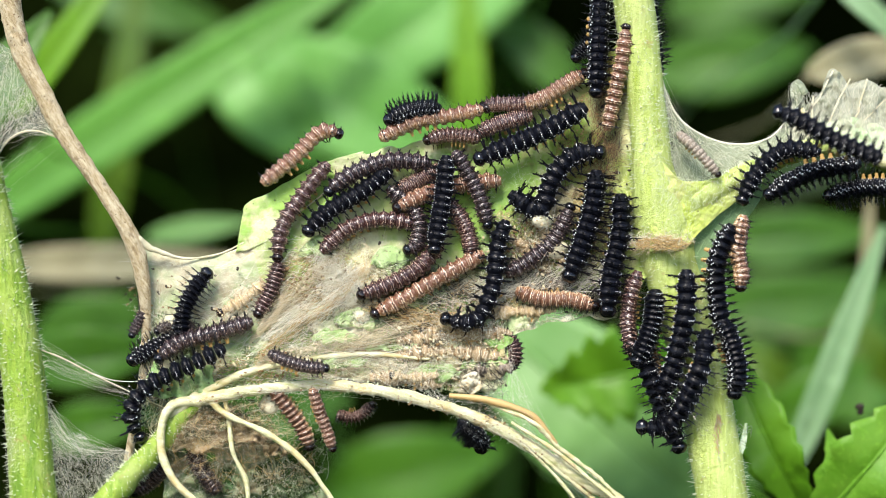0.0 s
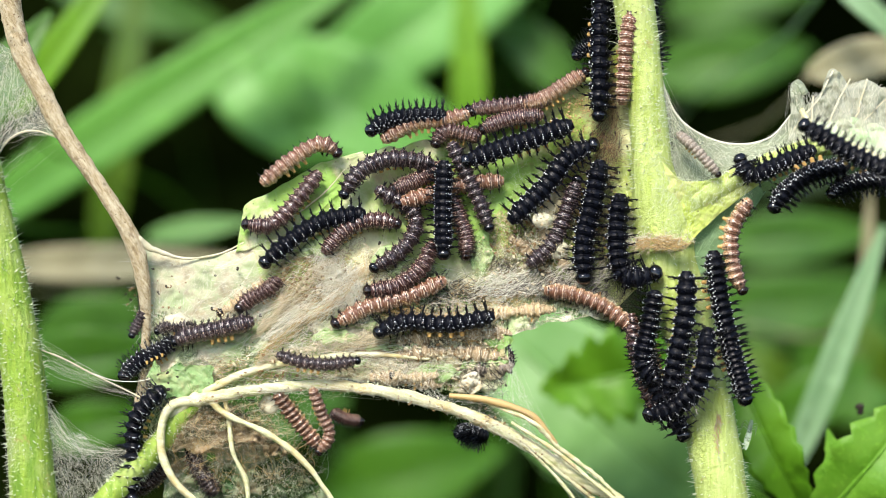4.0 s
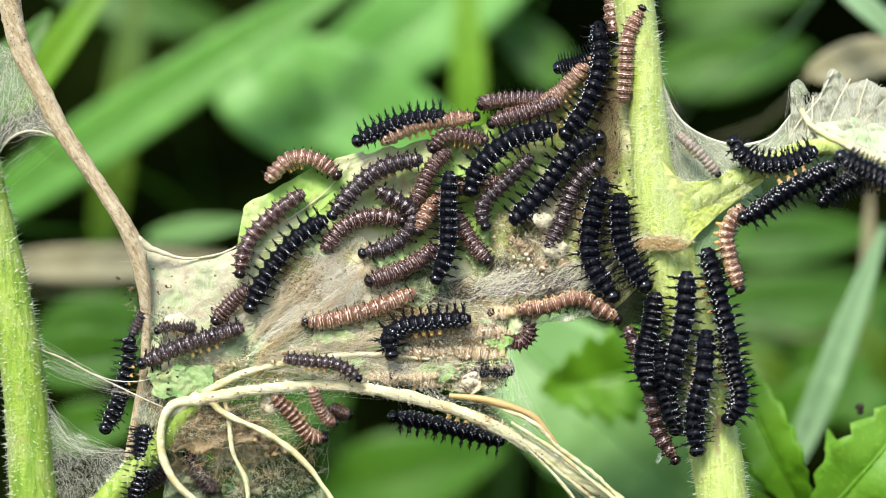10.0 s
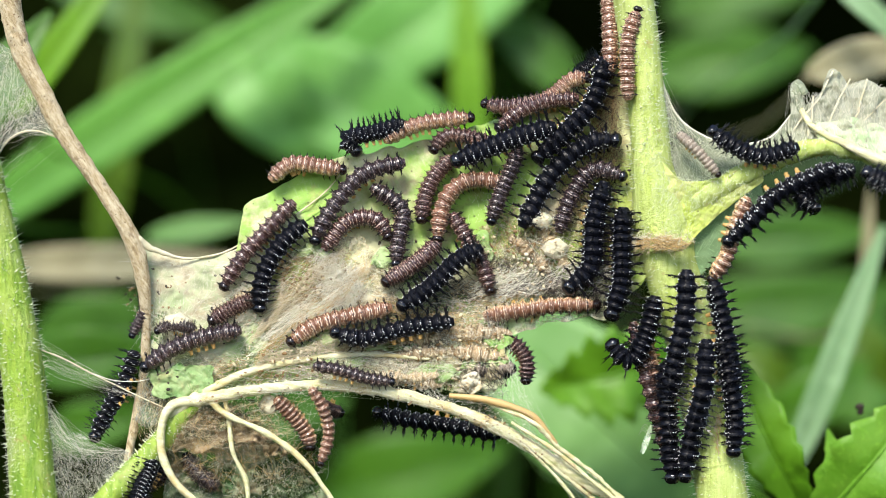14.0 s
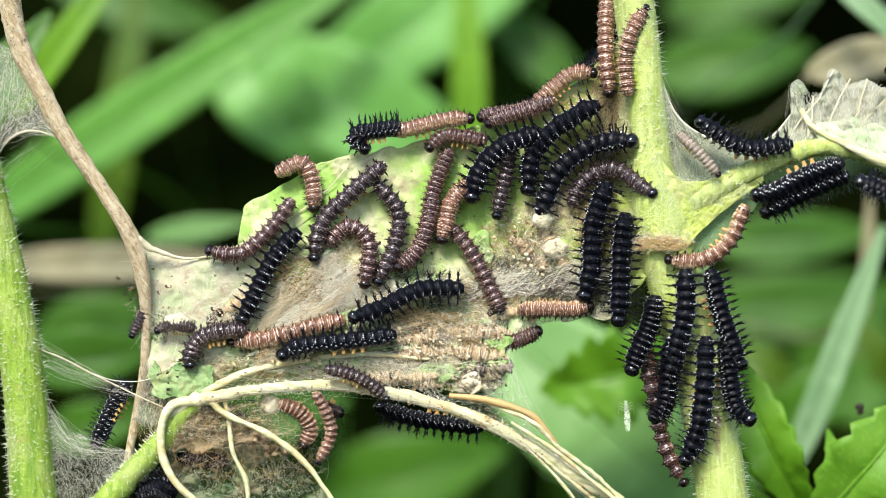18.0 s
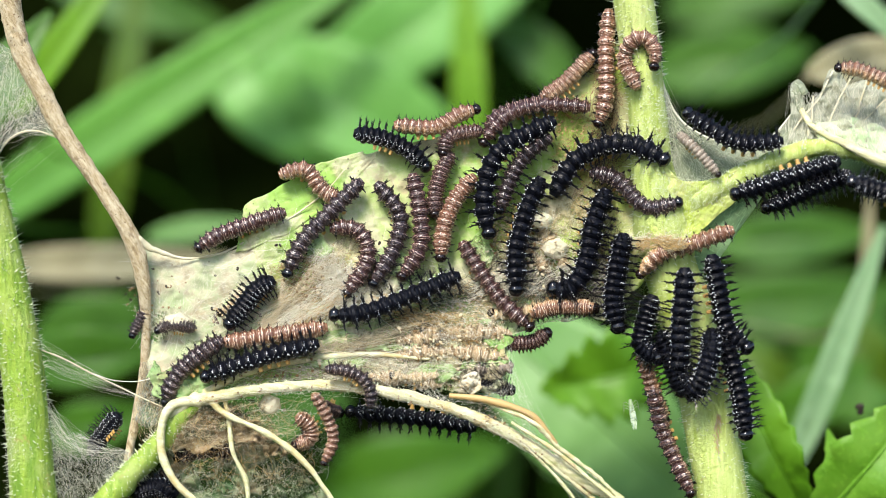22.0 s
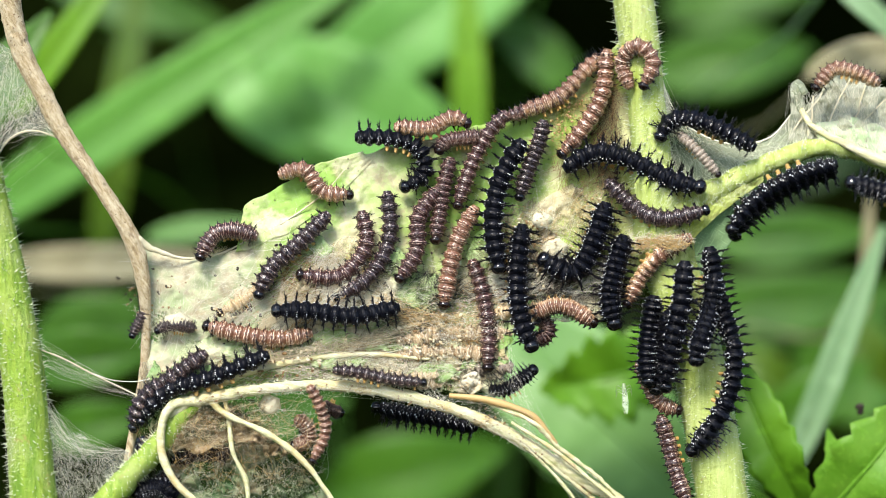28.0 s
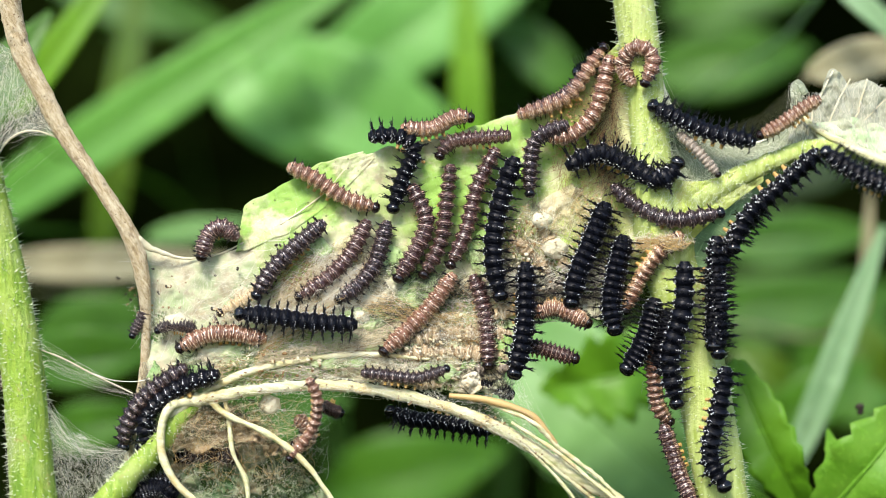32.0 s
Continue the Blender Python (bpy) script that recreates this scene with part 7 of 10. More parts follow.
    crawl("brown", 2.61667, 0.6, (0.1,-1,0.2), "purplish brown caterpillar in the middle of the leaf", [
        (0, 0, -12.65, -6.993, -7.844, -5.174, -3.68, -2.844, -0.3353, 0.9222),
        (3, 0, -11.83, -6.164, -7.012, -5.593, -3.262, -2.844, -1.341, 0.9219),
        (6, 0, -11.33, -5.915, -7.013, -4.926, -3.263, -2.426, -1.006, 0.922),
        (9, 0, -11.75, -4.915, -7.848, -3.089, -4.1, -1.171, -0.7543, 0.5029),
        (11, 0, -10.75, -4.918, -6.597, -4.092, -3.263, -2.426, -0.7542, 0.0838),
        (14, 0, -8.842, -5.088, -5.766, -3.259, -2.846, -1.172, -0.7544, 0.9221),
        (17, 0, -7.681, -3.423, -4.1, -0.7531, -1.594, 2.6, 0.5041, 5.545),
        (19, 0, -6.599, -3.258, -3.516, -0.3348, -2.853, 4.279, -3.529, 8.908),
        (21, 0, -7.014, -4.258, -3.516, -0.3348, -3.021, 4.699, -2.691, 10.01),
        (23, 0, -6.014, -4.677, -3.266, 0.5025, -3.693, 5.959, -6.385, 12.01),
        (25, 0, -6.763, -4.926, -3.683, -0.3348, -3.942, 4.697, -2.439, 9.754),
        (28, 0, -6.763, -4.926, -3.85, -0.3348, -3.691, 4.698, -0.757, 8.915),
        (30, 0, -6.763, -4.926, -3.683, -0.3348, -3.021, 5.119, -4.707, 10.84),
        (32, 0, -7.013, -4.926, -3.851, 0.08371, -2.433, 4.279, -4.705, 9.493),
    ])
    crawl("copper", 2.61667, 0.8, (0,-1,0.2), "reddish brown caterpillar with pale bands on the silk", [
        (0, 0, -7.453, 5.778, -2.855, 8.061, 3.029, 9.76, 8.497, 10.18),
        (3, 0, -7.455, 6.366, -2.436, 8.062, 3.029, 9.76, 8.917, 10.18),
        (6, 0, -7.038, 6.367, -2.435, 7.641, 3.028, 9.338, 8.497, 10.18),
        (9, 0, -5.778, 3.852, -2.015, 6.8, 3.028, 9.338, 8.078, 10.35),
        (11, 0, -2.846, 0.9209, -1.595, 5.959, 2.187, 9.337, 8.497, 10.18),
        (13, 0, -2.847, 1.759, -0.5039, 6.803, 3.029, 9.76, 8.245, 10.18),
        (14, 0, -0.9214, 0.7538, 0.084, 6.804, 3.45, 10.18, 8.917, 10.01),
        (17, 0, -0.7544, 2.179, 0.3358, 5.121, 1.345, 8.07, 6.395, 10.01),
        (19, 0, -0.08373, -0.7536, 0.9232, 4.28, 2.355, 8.493, 4.293, 10.86),
        (21, 0, -1.59, -1.59, 0.08387, 3.019, 2.353, 7.228, 4.293, 10.86),
        (23, 0, 0.9207, -2.427, 0.2517, 3.439, 1.766, 8.071, 5.134, 10.6),
        (25, 0, 0.3345, -5.353, 0.5028, 0.9218, 2.353, 6.386, 5.975, 10.18),
        (28, 0, 0.08357, -8.943, 0.9205, -3.264, 2.348, 1.761, 4.874, 6.134),
        (30, 0, -4.082, -13.41, -1.337, -9.523, 1.171, -4.1, 3.688, 0.5029),
        (32, 0, -9.217, -15.53, -5.748, -12.41, -2.005, -8.687, 1.59, -3.849),
    ])
    crawl("brown", 2.51667, 0.3, (0.2,-1,0.2), "brown caterpillar lying upright on the leaf among others", [
        (0, 0, -7.056, 8.484, -4.543, 9.758, -2.442, 11.03, 0.08429, 11.88),
        (6, 0, -7.894, 8.902, -5.382, 9.755, -2.863, 11.03, 0.0843, 12.73),
        (9, 0, -5.798, 8.067, -4.121, 8.494, -2.443, 11.88, 0.506, 14),
        (11, 0, -4.115, 4.702, -2.861, 8.498, -1.18, 11.88, 0.9277, 14.42),
        (14, 0, -3.275, 3.863, -2.692, 7.655, -1.179, 11.04, 1.349, 13.58),
        (17, 0, -3.024, 4.704, -2.02, 8.5, -0.3371, 11.46, 1.349, 14.42),
        (19, 0, -1.596, 3.865, -1.01, 8.081, -0.3371, 11.88, 0.9277, 14.84),
        (21, 0, -1.177, 4.707, -0.7577, 8.503, 0.3372, 12.31, 1.35, 15.27),
        (23, 0, -1.177, 4.286, -1.599, 7.657, -0.5056, 11.04, 0.9276, 13.15),
        (25, 0, -1.343, 2.183, -0.7572, 6.815, -0.1685, 11.04, 1.349, 14),
        (28, 0, -1.175, 0.7552, -0.5045, 5.129, 0.08423, 9.35, 1.181, 13.58),
        (30, 0, -1.592, -2.598, -0.7559, 2.604, 0.08418, 7.661, 0.5059, 12.73),
        (32, 0, -3.265, -4.52, -0.3357, 0.9233, 0.505, 6.817, 1.181, 12.73),
    ])
    crawl("black", 2.75, 2.2, (0,-1,0.2), "black spiny caterpillar with white dots crossing the heap", [
        (0, 0, -1.333, -0.7496, -0.7511, 3.422, 0.08365, 8.448, 0.5026, 13.49),
        (3, 0, -0.3332, -1.583, 0.08347, 3.422, 0.08365, 8.448, 0.08374, 12.65),
        (6, 0, 0.6666, -0.9166, -0.3339, 3.422, -0.3346, 8.448, 0.5025, 13.07),
        (9, 0, -0.4994, -4.078, 0.5005, 1.752, 0.5018, 7.61, 0.9212, 11.81),
        (11, 0, -1.996, -6.569, 0.4998, -1.583, 0.9187, 4.26, 0.9208, 10.13),
        (13, 0, -4.07, -8.639, 0.4996, -3.247, 2.336, 1.752, 3.676, 4.261),
        (14, 0, -6.556, -8.63, -1.996, -5.739, 2.167, -1.583, 5.505, 0.0834),
        (17, 0, -13.96, -11.73, -10.27, -8.616, -3.657, -6.151, 3.164, -6.161),
        (19, 0, -13.57, -8.604, -8.622, -9.036, -3.657, -5.735, 2.581, -4.913),
        (21, 0, -15.62, -9.835, -11.1, -9.026, -5.315, -6.976, 2.165, -4.08),
        (23, 0, -18.09, -9.004, -12.74, -9.845, -6.143, -7.389, 1.749, -4.08),
        (25, 0, -22.21, -8.586, -16.85, -9.831, -10.27, -8.616, -3.242, -6.567),
        (28, 0, -25.1, -8.999, -19.32, -9.002, -13.56, -9.842, -6.556, -8.63),
        (30, 0, -28.83, -9.416, -22.61, -9.821, -16.03, -9.834, -8.785, -9.862),
        (32, 0, -30.49, -9.421, -25.09, -9.822, -19.31, -10.65, -12.74, -11.08),
    ])
    crawl("dark", 2.425, 1.6, (0.3,-1,0.2), "dark greyish brown caterpillar on the leaf beside black ones", [
        (0, 0, 6.781, 3.014, 5.536, 7.634, 3.863, 11, 1.764, 14.36),
        (3, 0, 7.031, 2.595, 5.535, 6.792, 3.443, 11, 0.5039, 15.62),
        (6, 0, 7.198, 2.595, 5.533, 5.952, 4.871, 11, 5.546, 15.63),
        (9, 0, 6.529, 2.595, 5.114, 5.952, 8.056, 9.315, 12.42, 13.93),
        (11, 0, 6.781, 3.014, 6.373, 6.792, 9.734, 10.15, 13.76, 14.18),
        (13, 0, 6.783, 3.685, 8.724, 8.473, 11, 12.25, 13.09, 14.52),
        (14, 0, 7.034, 3.601, 8.472, 8.052, 10.16, 11.84, 11.25, 15.03),
        (17, 0, 7.622, 4.272, 8.892, 8.472, 10.58, 12.68, 11.25, 15.62),
        (19, 0, 8.04, 4.271, 8.894, 9.314, 8.904, 14.36, 8.485, 18.15),
        (21, 0, 8.042, 4.691, 9.313, 9.313, 11, 13.94, 13.51, 16.86),
        (23, 0, 8.883, 5.95, 10.57, 10.99, 13.09, 14.35, 17.26, 17.26),
        (25, 0, 10.39, 7.208, 11.83, 10.99, 13.92, 15.18, 17.67, 17.84),
        (28, 0, 11.23, 7.207, 12.67, 11.83, 14.34, 16.02, 14.93, 18.95),
        (30, 0, 11.65, 7.458, 13.08, 11.83, 14.76, 16.02, 18.09, 19.76),
        (32, 0, 12.9, 7.623, 12.92, 11.83, 13.93, 16.44, 18.5, 18.5),
    ])
    crawl("brown", 2.51667, 0.3, (0.3,-1,0.2), "brown wrinkled caterpillar over the green gap in the silk", [
        (0, 0, 4.28, -1.175, 3.865, 1.764, 2.608, 4.711, 0.505, 6.817),
        (3, 0, 2.6, -2.6, 3.695, 0.9239, 3.028, 4.29, 1.347, 7.663),
        (6, 0, 5.545, 1.596, 3.026, 3.026, 1.346, 4.71, 0.5052, 8.084),
        (9, 0, 6.125, -1.762, 3.863, 0.9239, 2.607, 3.868, 0.926, 7.24),
        (11, 0, 7.884, -2.432, 5.122, 0.08396, 3.026, 2.605, 0.9254, 5.552),
        (13, 0, 6.204, -5.114, 5.538, -1.594, 3.443, 0.9238, 1.345, 4.288),
        (14, 0, 7.207, -6.788, 5.538, -1.594, 3.445, 1.764, 1.346, 5.131),
        (17, 0, 4.27, -10.8, 6.789, -6.621, 4.7, -0.7554, 1.345, 3.446),
        (19, 0, 13.05, -8.284, 8.045, -6.62, 4.699, -1.594, 1.765, 3.026),
        (21, 0, 13.46, -10.78, 8.88, -7.874, 5.535, -3.271, 2.604, 1.344),
        (23, 0, 11.78, -12.87, 8.462, -7.457, 5.535, -3.271, 2.855, 0.9238),
        (25, 0, 3.846, -13.71, 7.621, -9.965, 7.211, -4.108, 3.023, 0.9238),
        (28, 0, 6.595, -18.28, 6.777, -12.47, 5.951, -6.621, 4.279, -1.594),
        (30, 0, -0.3338, -15.77, 5.519, -13.3, 6.368, -8.295, 4.276, -4.109),
        (31, 0, -1.33, -13.25, 2.58, -13.75, 6.17, -12.42, 6.50, -8.25, 4.92, -3.92),
        (32, 0, 6.761, -17.86, 6.526, -12.47, 5.949, -8.295, 4.528, -3.941),
    ])
    crawl("copper", 2.61667, 0.3, (0,-1,0.6), "light brown caterpillar with orange legs creeping along the silk mat", [
        (0, 0, -10.75, -9.919, -5.35, -7.022, 0.5028, -3.687, 5.958, -0.7553),
        (3, 0, -14.89, -10.73, -9.511, -8.259, -3.681, -6.191, 2.18, -3.688),
        (6, 0, -18.77, -12.37, -14.48, -9.489, -8.679, -8.679, -2.845, -6.193),
        (9, 0, -20.28, -8.23, -16.13, -10.31, -9.509, -9.092, -3.263, -6.192),
        (11, 0, -21.49, -13.03, -16.96, -10.31, -11.17, -8.67, -5.35, -6.604),
        (13, 0, -22.72, -13.6, -17.78, -11.14, -12, -9.498, -6.184, -7.437),
        (14, 0, -22.88, -14.01, -18.61, -11.13, -13.65, -9.907, -7.847, -8.682),
        (17, 0, -29.79, -14.19, -24.39, -13.19, -18.61, -11.55, -13.65, -10.32),
        (19, 0, -33.16, -13.63, -27.72, -13.2, -21.92, -11.95, -15.3, -10.73),
        (21, 0, -33.97, -15.28, -29.39, -13.2, -23.57, -12.37, -16.95, -11.55),
        (23, 0, -32.76, -12.39, -28.55, -13.2, -22.74, -12.37, -17.37, -11.55),
        (25, 0, -34.45, -12.4, -28.57, -12.37, -22.74, -12.37, -17.37, -11.55),
        (28, 0, -35.48, -11.16, -30.24, -12.38, -24.39, -13.19, -19.43, -12.37),
        (30, 0, -37.8, -13.66, -33.6, -12.39, -27.72, -13.2, -21.73, -13.19),
        (32, 0, -39.3, -14.9, -35.28, -12.82, -31.08, -12.38, -26.22, -13.19),
    ])
    crawl("black", 2.75, 2, (0,-0.6,1), "black spiny caterpillar creeping over the silk mat with yellow legs showing", [
        (0, 0, -0.4991, -10.07, 4.661, -10.74, 7.332, -5.749, 8.01, 0.08344, 9.277, 4.095),
        (3, 0, -8.62, -11.52, -3.656, -10.72, 2.163, -11.15, 8.409, -8.659),
        (6, 0, -8.766, -15.63, -9.277, -12.34, -6.143, -10.54, -0.3327, -10.73, 5.661, -10.07),
        (9, 0, -6.125, -16.06, -7.79, -12.51, -3.655, -10.88, 3.829, -10.32),
        (11, 0, -9.833, -16.44, -7.791, -12.35, -2.825, -11.13, 3.413, -10.32),
        (13, 0, -14.21, -13.55, -9.43, -14.39, -4.484, -11.13, 1.331, -10.73),
        (14, 0, -16.44, -11.9, -11.91, -13.15, -5.312, -11.54, 1.331, -10.73),
        (17, 0, -23, -13.93, -16.83, -13.94, -11.08, -13.15, -4.068, -11.96),
        (19, 0, -25.02, -17.61, -23.4, -14.34, -16.84, -13.53, -10.26, -13.16),
        (21, 0, -32.91, -17.24, -27.51, -16.39, -20.93, -14.34, -15.19, -13.54),
        (23, 0, -35.87, -20.17, -31.66, -17.23, -25.86, -15.57, -20.53, -13.93),
        (25, 0, -34.2, -20.57, -32.49, -17.65, -28.34, -16.39, -21.75, -14.75),
        (28, 0, -44.98, -26.2, -40.95, -21.05, -34.17, -18.9, -25.45, -15.4),
        (30, 0, -45.03, -28.32, -43.11, -22.35, -37.53, -19.34, -29.16, -16.56),
        (32, 0, -43.59, -30.4, -43.66, -24.91, -39.25, -20.62, -32.91, -18.23),
    ])
    crawl("dark", 2.8, 1.2, (-0.2,-0.6,1), "dark grey spiny caterpillar at the foot of the twig", [
        (0, 0, -42.26, -16.52, -38.52, -13.62, -33.49, -12.35, -28.08, -10.68),
        (3, 0, -39.8, -12.96, -36.02, -12.37, -31.83, -11.52, -28.08, -10.68),
        (6, 0, -40.99, -16.93, -39.37, -13.62, -34.33, -12.36, -28.08, -10.68),
        (9, 0, -44.36, -17.78, -40.18, -14.86, -35.16, -13.18, -29.32, -11.51),
        (11, 0, -45.21, -16.54, -41.02, -15.28, -35.16, -13.18, -29.32, -11.51),
        (14, 0, -44.36, -17.78, -40.18, -14.86, -35.16, -12.94, -29.73, -11.92),
        (17, 0, -36.12, -15.82, -36.41, -13.6, -33.49, -12.35, -29.48, -11.68),
        (19, 0, -38.91, -19.83, -36.82, -14.02, -33.49, -12.35, -29.31, -11.92),
        (21, 0, -41.07, -21.54, -37.62, -16.49, -34.31, -13.59, -31.4, -12.18),
        (23, 0, -41.45, -24.1, -40.17, -19.84, -36.36, -16.48, -33.45, -14.41),
        (25, 0, -46.09, -23.71, -42.75, -21.12, -38.46, -18.15, -34.44, -15.23),
        (28, 0, -45.97, -27.13, -44.05, -21.99, -39.31, -18.57, -34.7, -15.24),
        (30, 0, -45.53, -26.7, -44.46, -21.56, -40.15, -18.17, -35.11, -15.65),
        (32, 0, -47.53, -30.09, -46.32, -25, -42.73, -20.7, -37.62, -17.32),
    ])
    crawl("black", 2.83333, 3, (-0.7,-1,0.2), "black spiny caterpillar hanging over the leaf's edge", [
        (0, 0, -44.03, -28.63, -46.01, -24.42, -43.29, -20.16, -37.38, -17.21, -31.58, -14.31),
        (3, 0, -45.64, -35.83, -45.72, -29.9, -44.64, -22.28, -38.22, -17.63),
        (6, 0, -46.44, -38.13, -45.69, -33.2, -45.29, -28.22, -44.74, -24.41),
        (9, 0, -46.02, -38.13, -44.83, -34.02, -44.45, -29.05, -44.36, -25.25),
        (11, 0, -45.19, -37.3, -44.83, -34.02, -44.03, -30.3, -43.42, -27.36),
        (14, 0, -45.18, -38.12, -44.38, -35.24, -43.41, -32.77, -42.93, -30.7),
        (17, 2, -45.77, -36.15, -43.66, -35.55, -41.71, -35.19, -39.74, -35.99),
        (32, 2, -45.51, -36.39, -43.41, -35.54, -41.45, -35.35, -39.57, -36.31),
    ])
    crawl("black", 2.75, -1, (-1,0.3,0.3), "black spiny caterpillar with yellow legs on the twig's foot", [
        (0, 0, -46.4, -16.67, -43.71, -15.16, -40.52, -13.48, -37.99, -12.47),
        (3, 0, -47.24, -18.34, -43.86, -16.41, -40.49, -14.56, -38.66, -12.89),
        (6, 0, -47.77, -21.75, -47.83, -17.51, -44.72, -15.83, -41.33, -14.98),
        (9, 0, -49.67, -25.63, -47.73, -20.89, -45.99, -15.83, -45.63, -13.34),
        (11, 0, -51.69, -28.63, -48.76, -24.34, -46.82, -17.5, -46.9, -13.34),
        (13, 0, -52.71, -29.06, -49.2, -24.77, -46.41, -19.18, -45.59, -15),
        (14, 0, -52.29, -28.63, -50.03, -24.34, -47.28, -20.03, -45.59, -15),
        (17, 0, -52.29, -29.48, -50.98, -26.93, -48.66, -22.61, -45.97, -18.34),
        (19, 0, -51.87, -29.91, -50.99, -27.35, -49.33, -23.91, -47.73, -20.89),
        (21, 0, -52.29, -29.48, -51.42, -27.36, -50.05, -24.77, -48.5, -22.61),
        (23, 0, -52.04, -29.91, -51.02, -29.31, -49.32, -28.63, -47.86, -27.77),
        (24, 6, -46.3, -27.6, -46.0, -28.4, -45.7, -29.2, -45.4, -30.0),
        (25, 8, -46.6, -27.9, -46.2, -28.8, -45.8, -29.7, -45.4, -30.6),
        (28, 10, -46.4, -29.5, -46.0, -30.4, -45.6, -31.3, -45.2, -32.2),
    ])
    crawl("black", 2.75, 0.5, (0.4,-0.7,0.5), "black spiny caterpillar climbing on the grey silk sheet", [
        (0, 0, -34.5, -3.25, -36.6, -5.752, -38.27, -9.088, -38.63, -12.82),
        (1.5, 0, -35.34, -4.084, -37.02, -6.586, -38.26, -9.92, -38.63, -13.24),
        (3, 0, -37.86, -6.589, -38.27, -9.088, -38.49, -11.41, -38.2, -13.23),
        (4.5, 6, -39.3, -10.12, -39.44, -11.82, -38.97, -13.5, -38.52, -14.34),
    ])
    crawl("dark", 1.68333, 0, (-0.8,-1,0), "small black shrivelled caterpillar on the dry twig", [
        (0, 0, -46.24, -13.07, -45.44, -11.23, -44.36, -9.141, -44.64, -6.629),
        (32, 0, -46.16, -13.15, -45.35, -11.32, -44.28, -9.225, -44.64, -6.629),
    ])
    crawl("dark", 1.86667, 0.4, (0,-0.6,1), "small dark caterpillar half wrapped in white silk", [
        (0, 0, -42.54, -12.29, -40.86, -11.45, -38.73, -11.44, -36.61, -11.76),
        (32, 0, -42.46, -12.2, -40.77, -11.36, -38.73, -11.35, -36.61, -11.76),
    ])
    crawl("brown", 2.51667, -0.3, (0,-0.8,0.5), "brown caterpillar half hidden under the silk", [
        (0, 0, -27.4, -9.911, -25.75, -6.999, -24.67, -4.084, -24.1, -2.002),
        (3, 0, -29.51, -8.669, -27, -7, -24.92, -5.334, -24.09, -3.251),
        (6, 0, -32.02, -9.924, -31.03, -7.84, -28.68, -7.003, -25.33, -6.166),
        (9, 0, -33.7, -10.76, -31.62, -8.258, -29.52, -6.171, -28.1, -5.753),
        (14, 0, -34.38, -10.76, -31.86, -9.092, -29.51, -8.003, -27.84, -7.418),
        (20, 3, -34.89, -11.29, -32.35, -10.02, -29.8, -8.924, -27.69, -8.332),
    ])
    crawl("black", 3.05, 0.8, (0,-1,0.5), "black spiny caterpillar bent in a curve beside the stem", [
        (0, 0, 24.1, 14.31, 19.37, 13.92, 16.03, 10.15, 14.33, 5.532, 10.17, 8.066),
        (3, 0, 23.52, 15.32, 18.95, 13.92, 15.19, 9.315, 10.15, 4.278),
        (6, 0, 22.28, 16.17, 18.54, 13.93, 15.19, 8.894, 10.15, 4.278),
        (9, 0, 23.52, 16.66, 18.96, 14.34, 14.77, 8.475, 10.15, 4.278),
        (11, 0, 24.34, 16.98, 19.79, 15.18, 15.19, 9.315, 10.57, 3.858),
        (13, 0, 25.15, 17.47, 20.62, 15.59, 15.61, 10.16, 11.4, 3.857),
        (14, 0, 26.35, 16.09, 21.45, 15.58, 16.03, 11, 11.82, 3.437),
        (17, 0, 27.5, 17.11, 22.28, 15.58, 16.86, 10.99, 13.49, 4.274),
        (19, 0, 29.39, 14.53, 23.93, 15.98, 17.7, 12.67, 15.17, 5.951),
        (21, 0, 32.28, 16.18, 25.56, 16.37, 19.37, 13.5, 16.01, 6.789),
        (23, 0, 33.48, 8.74, 30.16, 12.86, 25.56, 15.12, 20.2, 13.91, 16.86, 9.729),
        (25, 0, 36.28, 9.131, 30.95, 11.2, 25.56, 14.28, 20.62, 13.91, 17.11, 10.57),
        (28, 0, 38.23, 8.86, 33.52, 9.989, 27.13, 13.4, 22.28, 14.32, 18.12, 11.83),
        (30, 0, 37.42, 9.93, 32.66, 10.8, 27.13, 13.82, 22.28, 13.9, 18.53, 11.82),
        (32, 0, 34.71, 13.27, 31.77, 9.958, 27.13, 12.57, 23.11, 14.32, 18.53, 12.24),
    ])
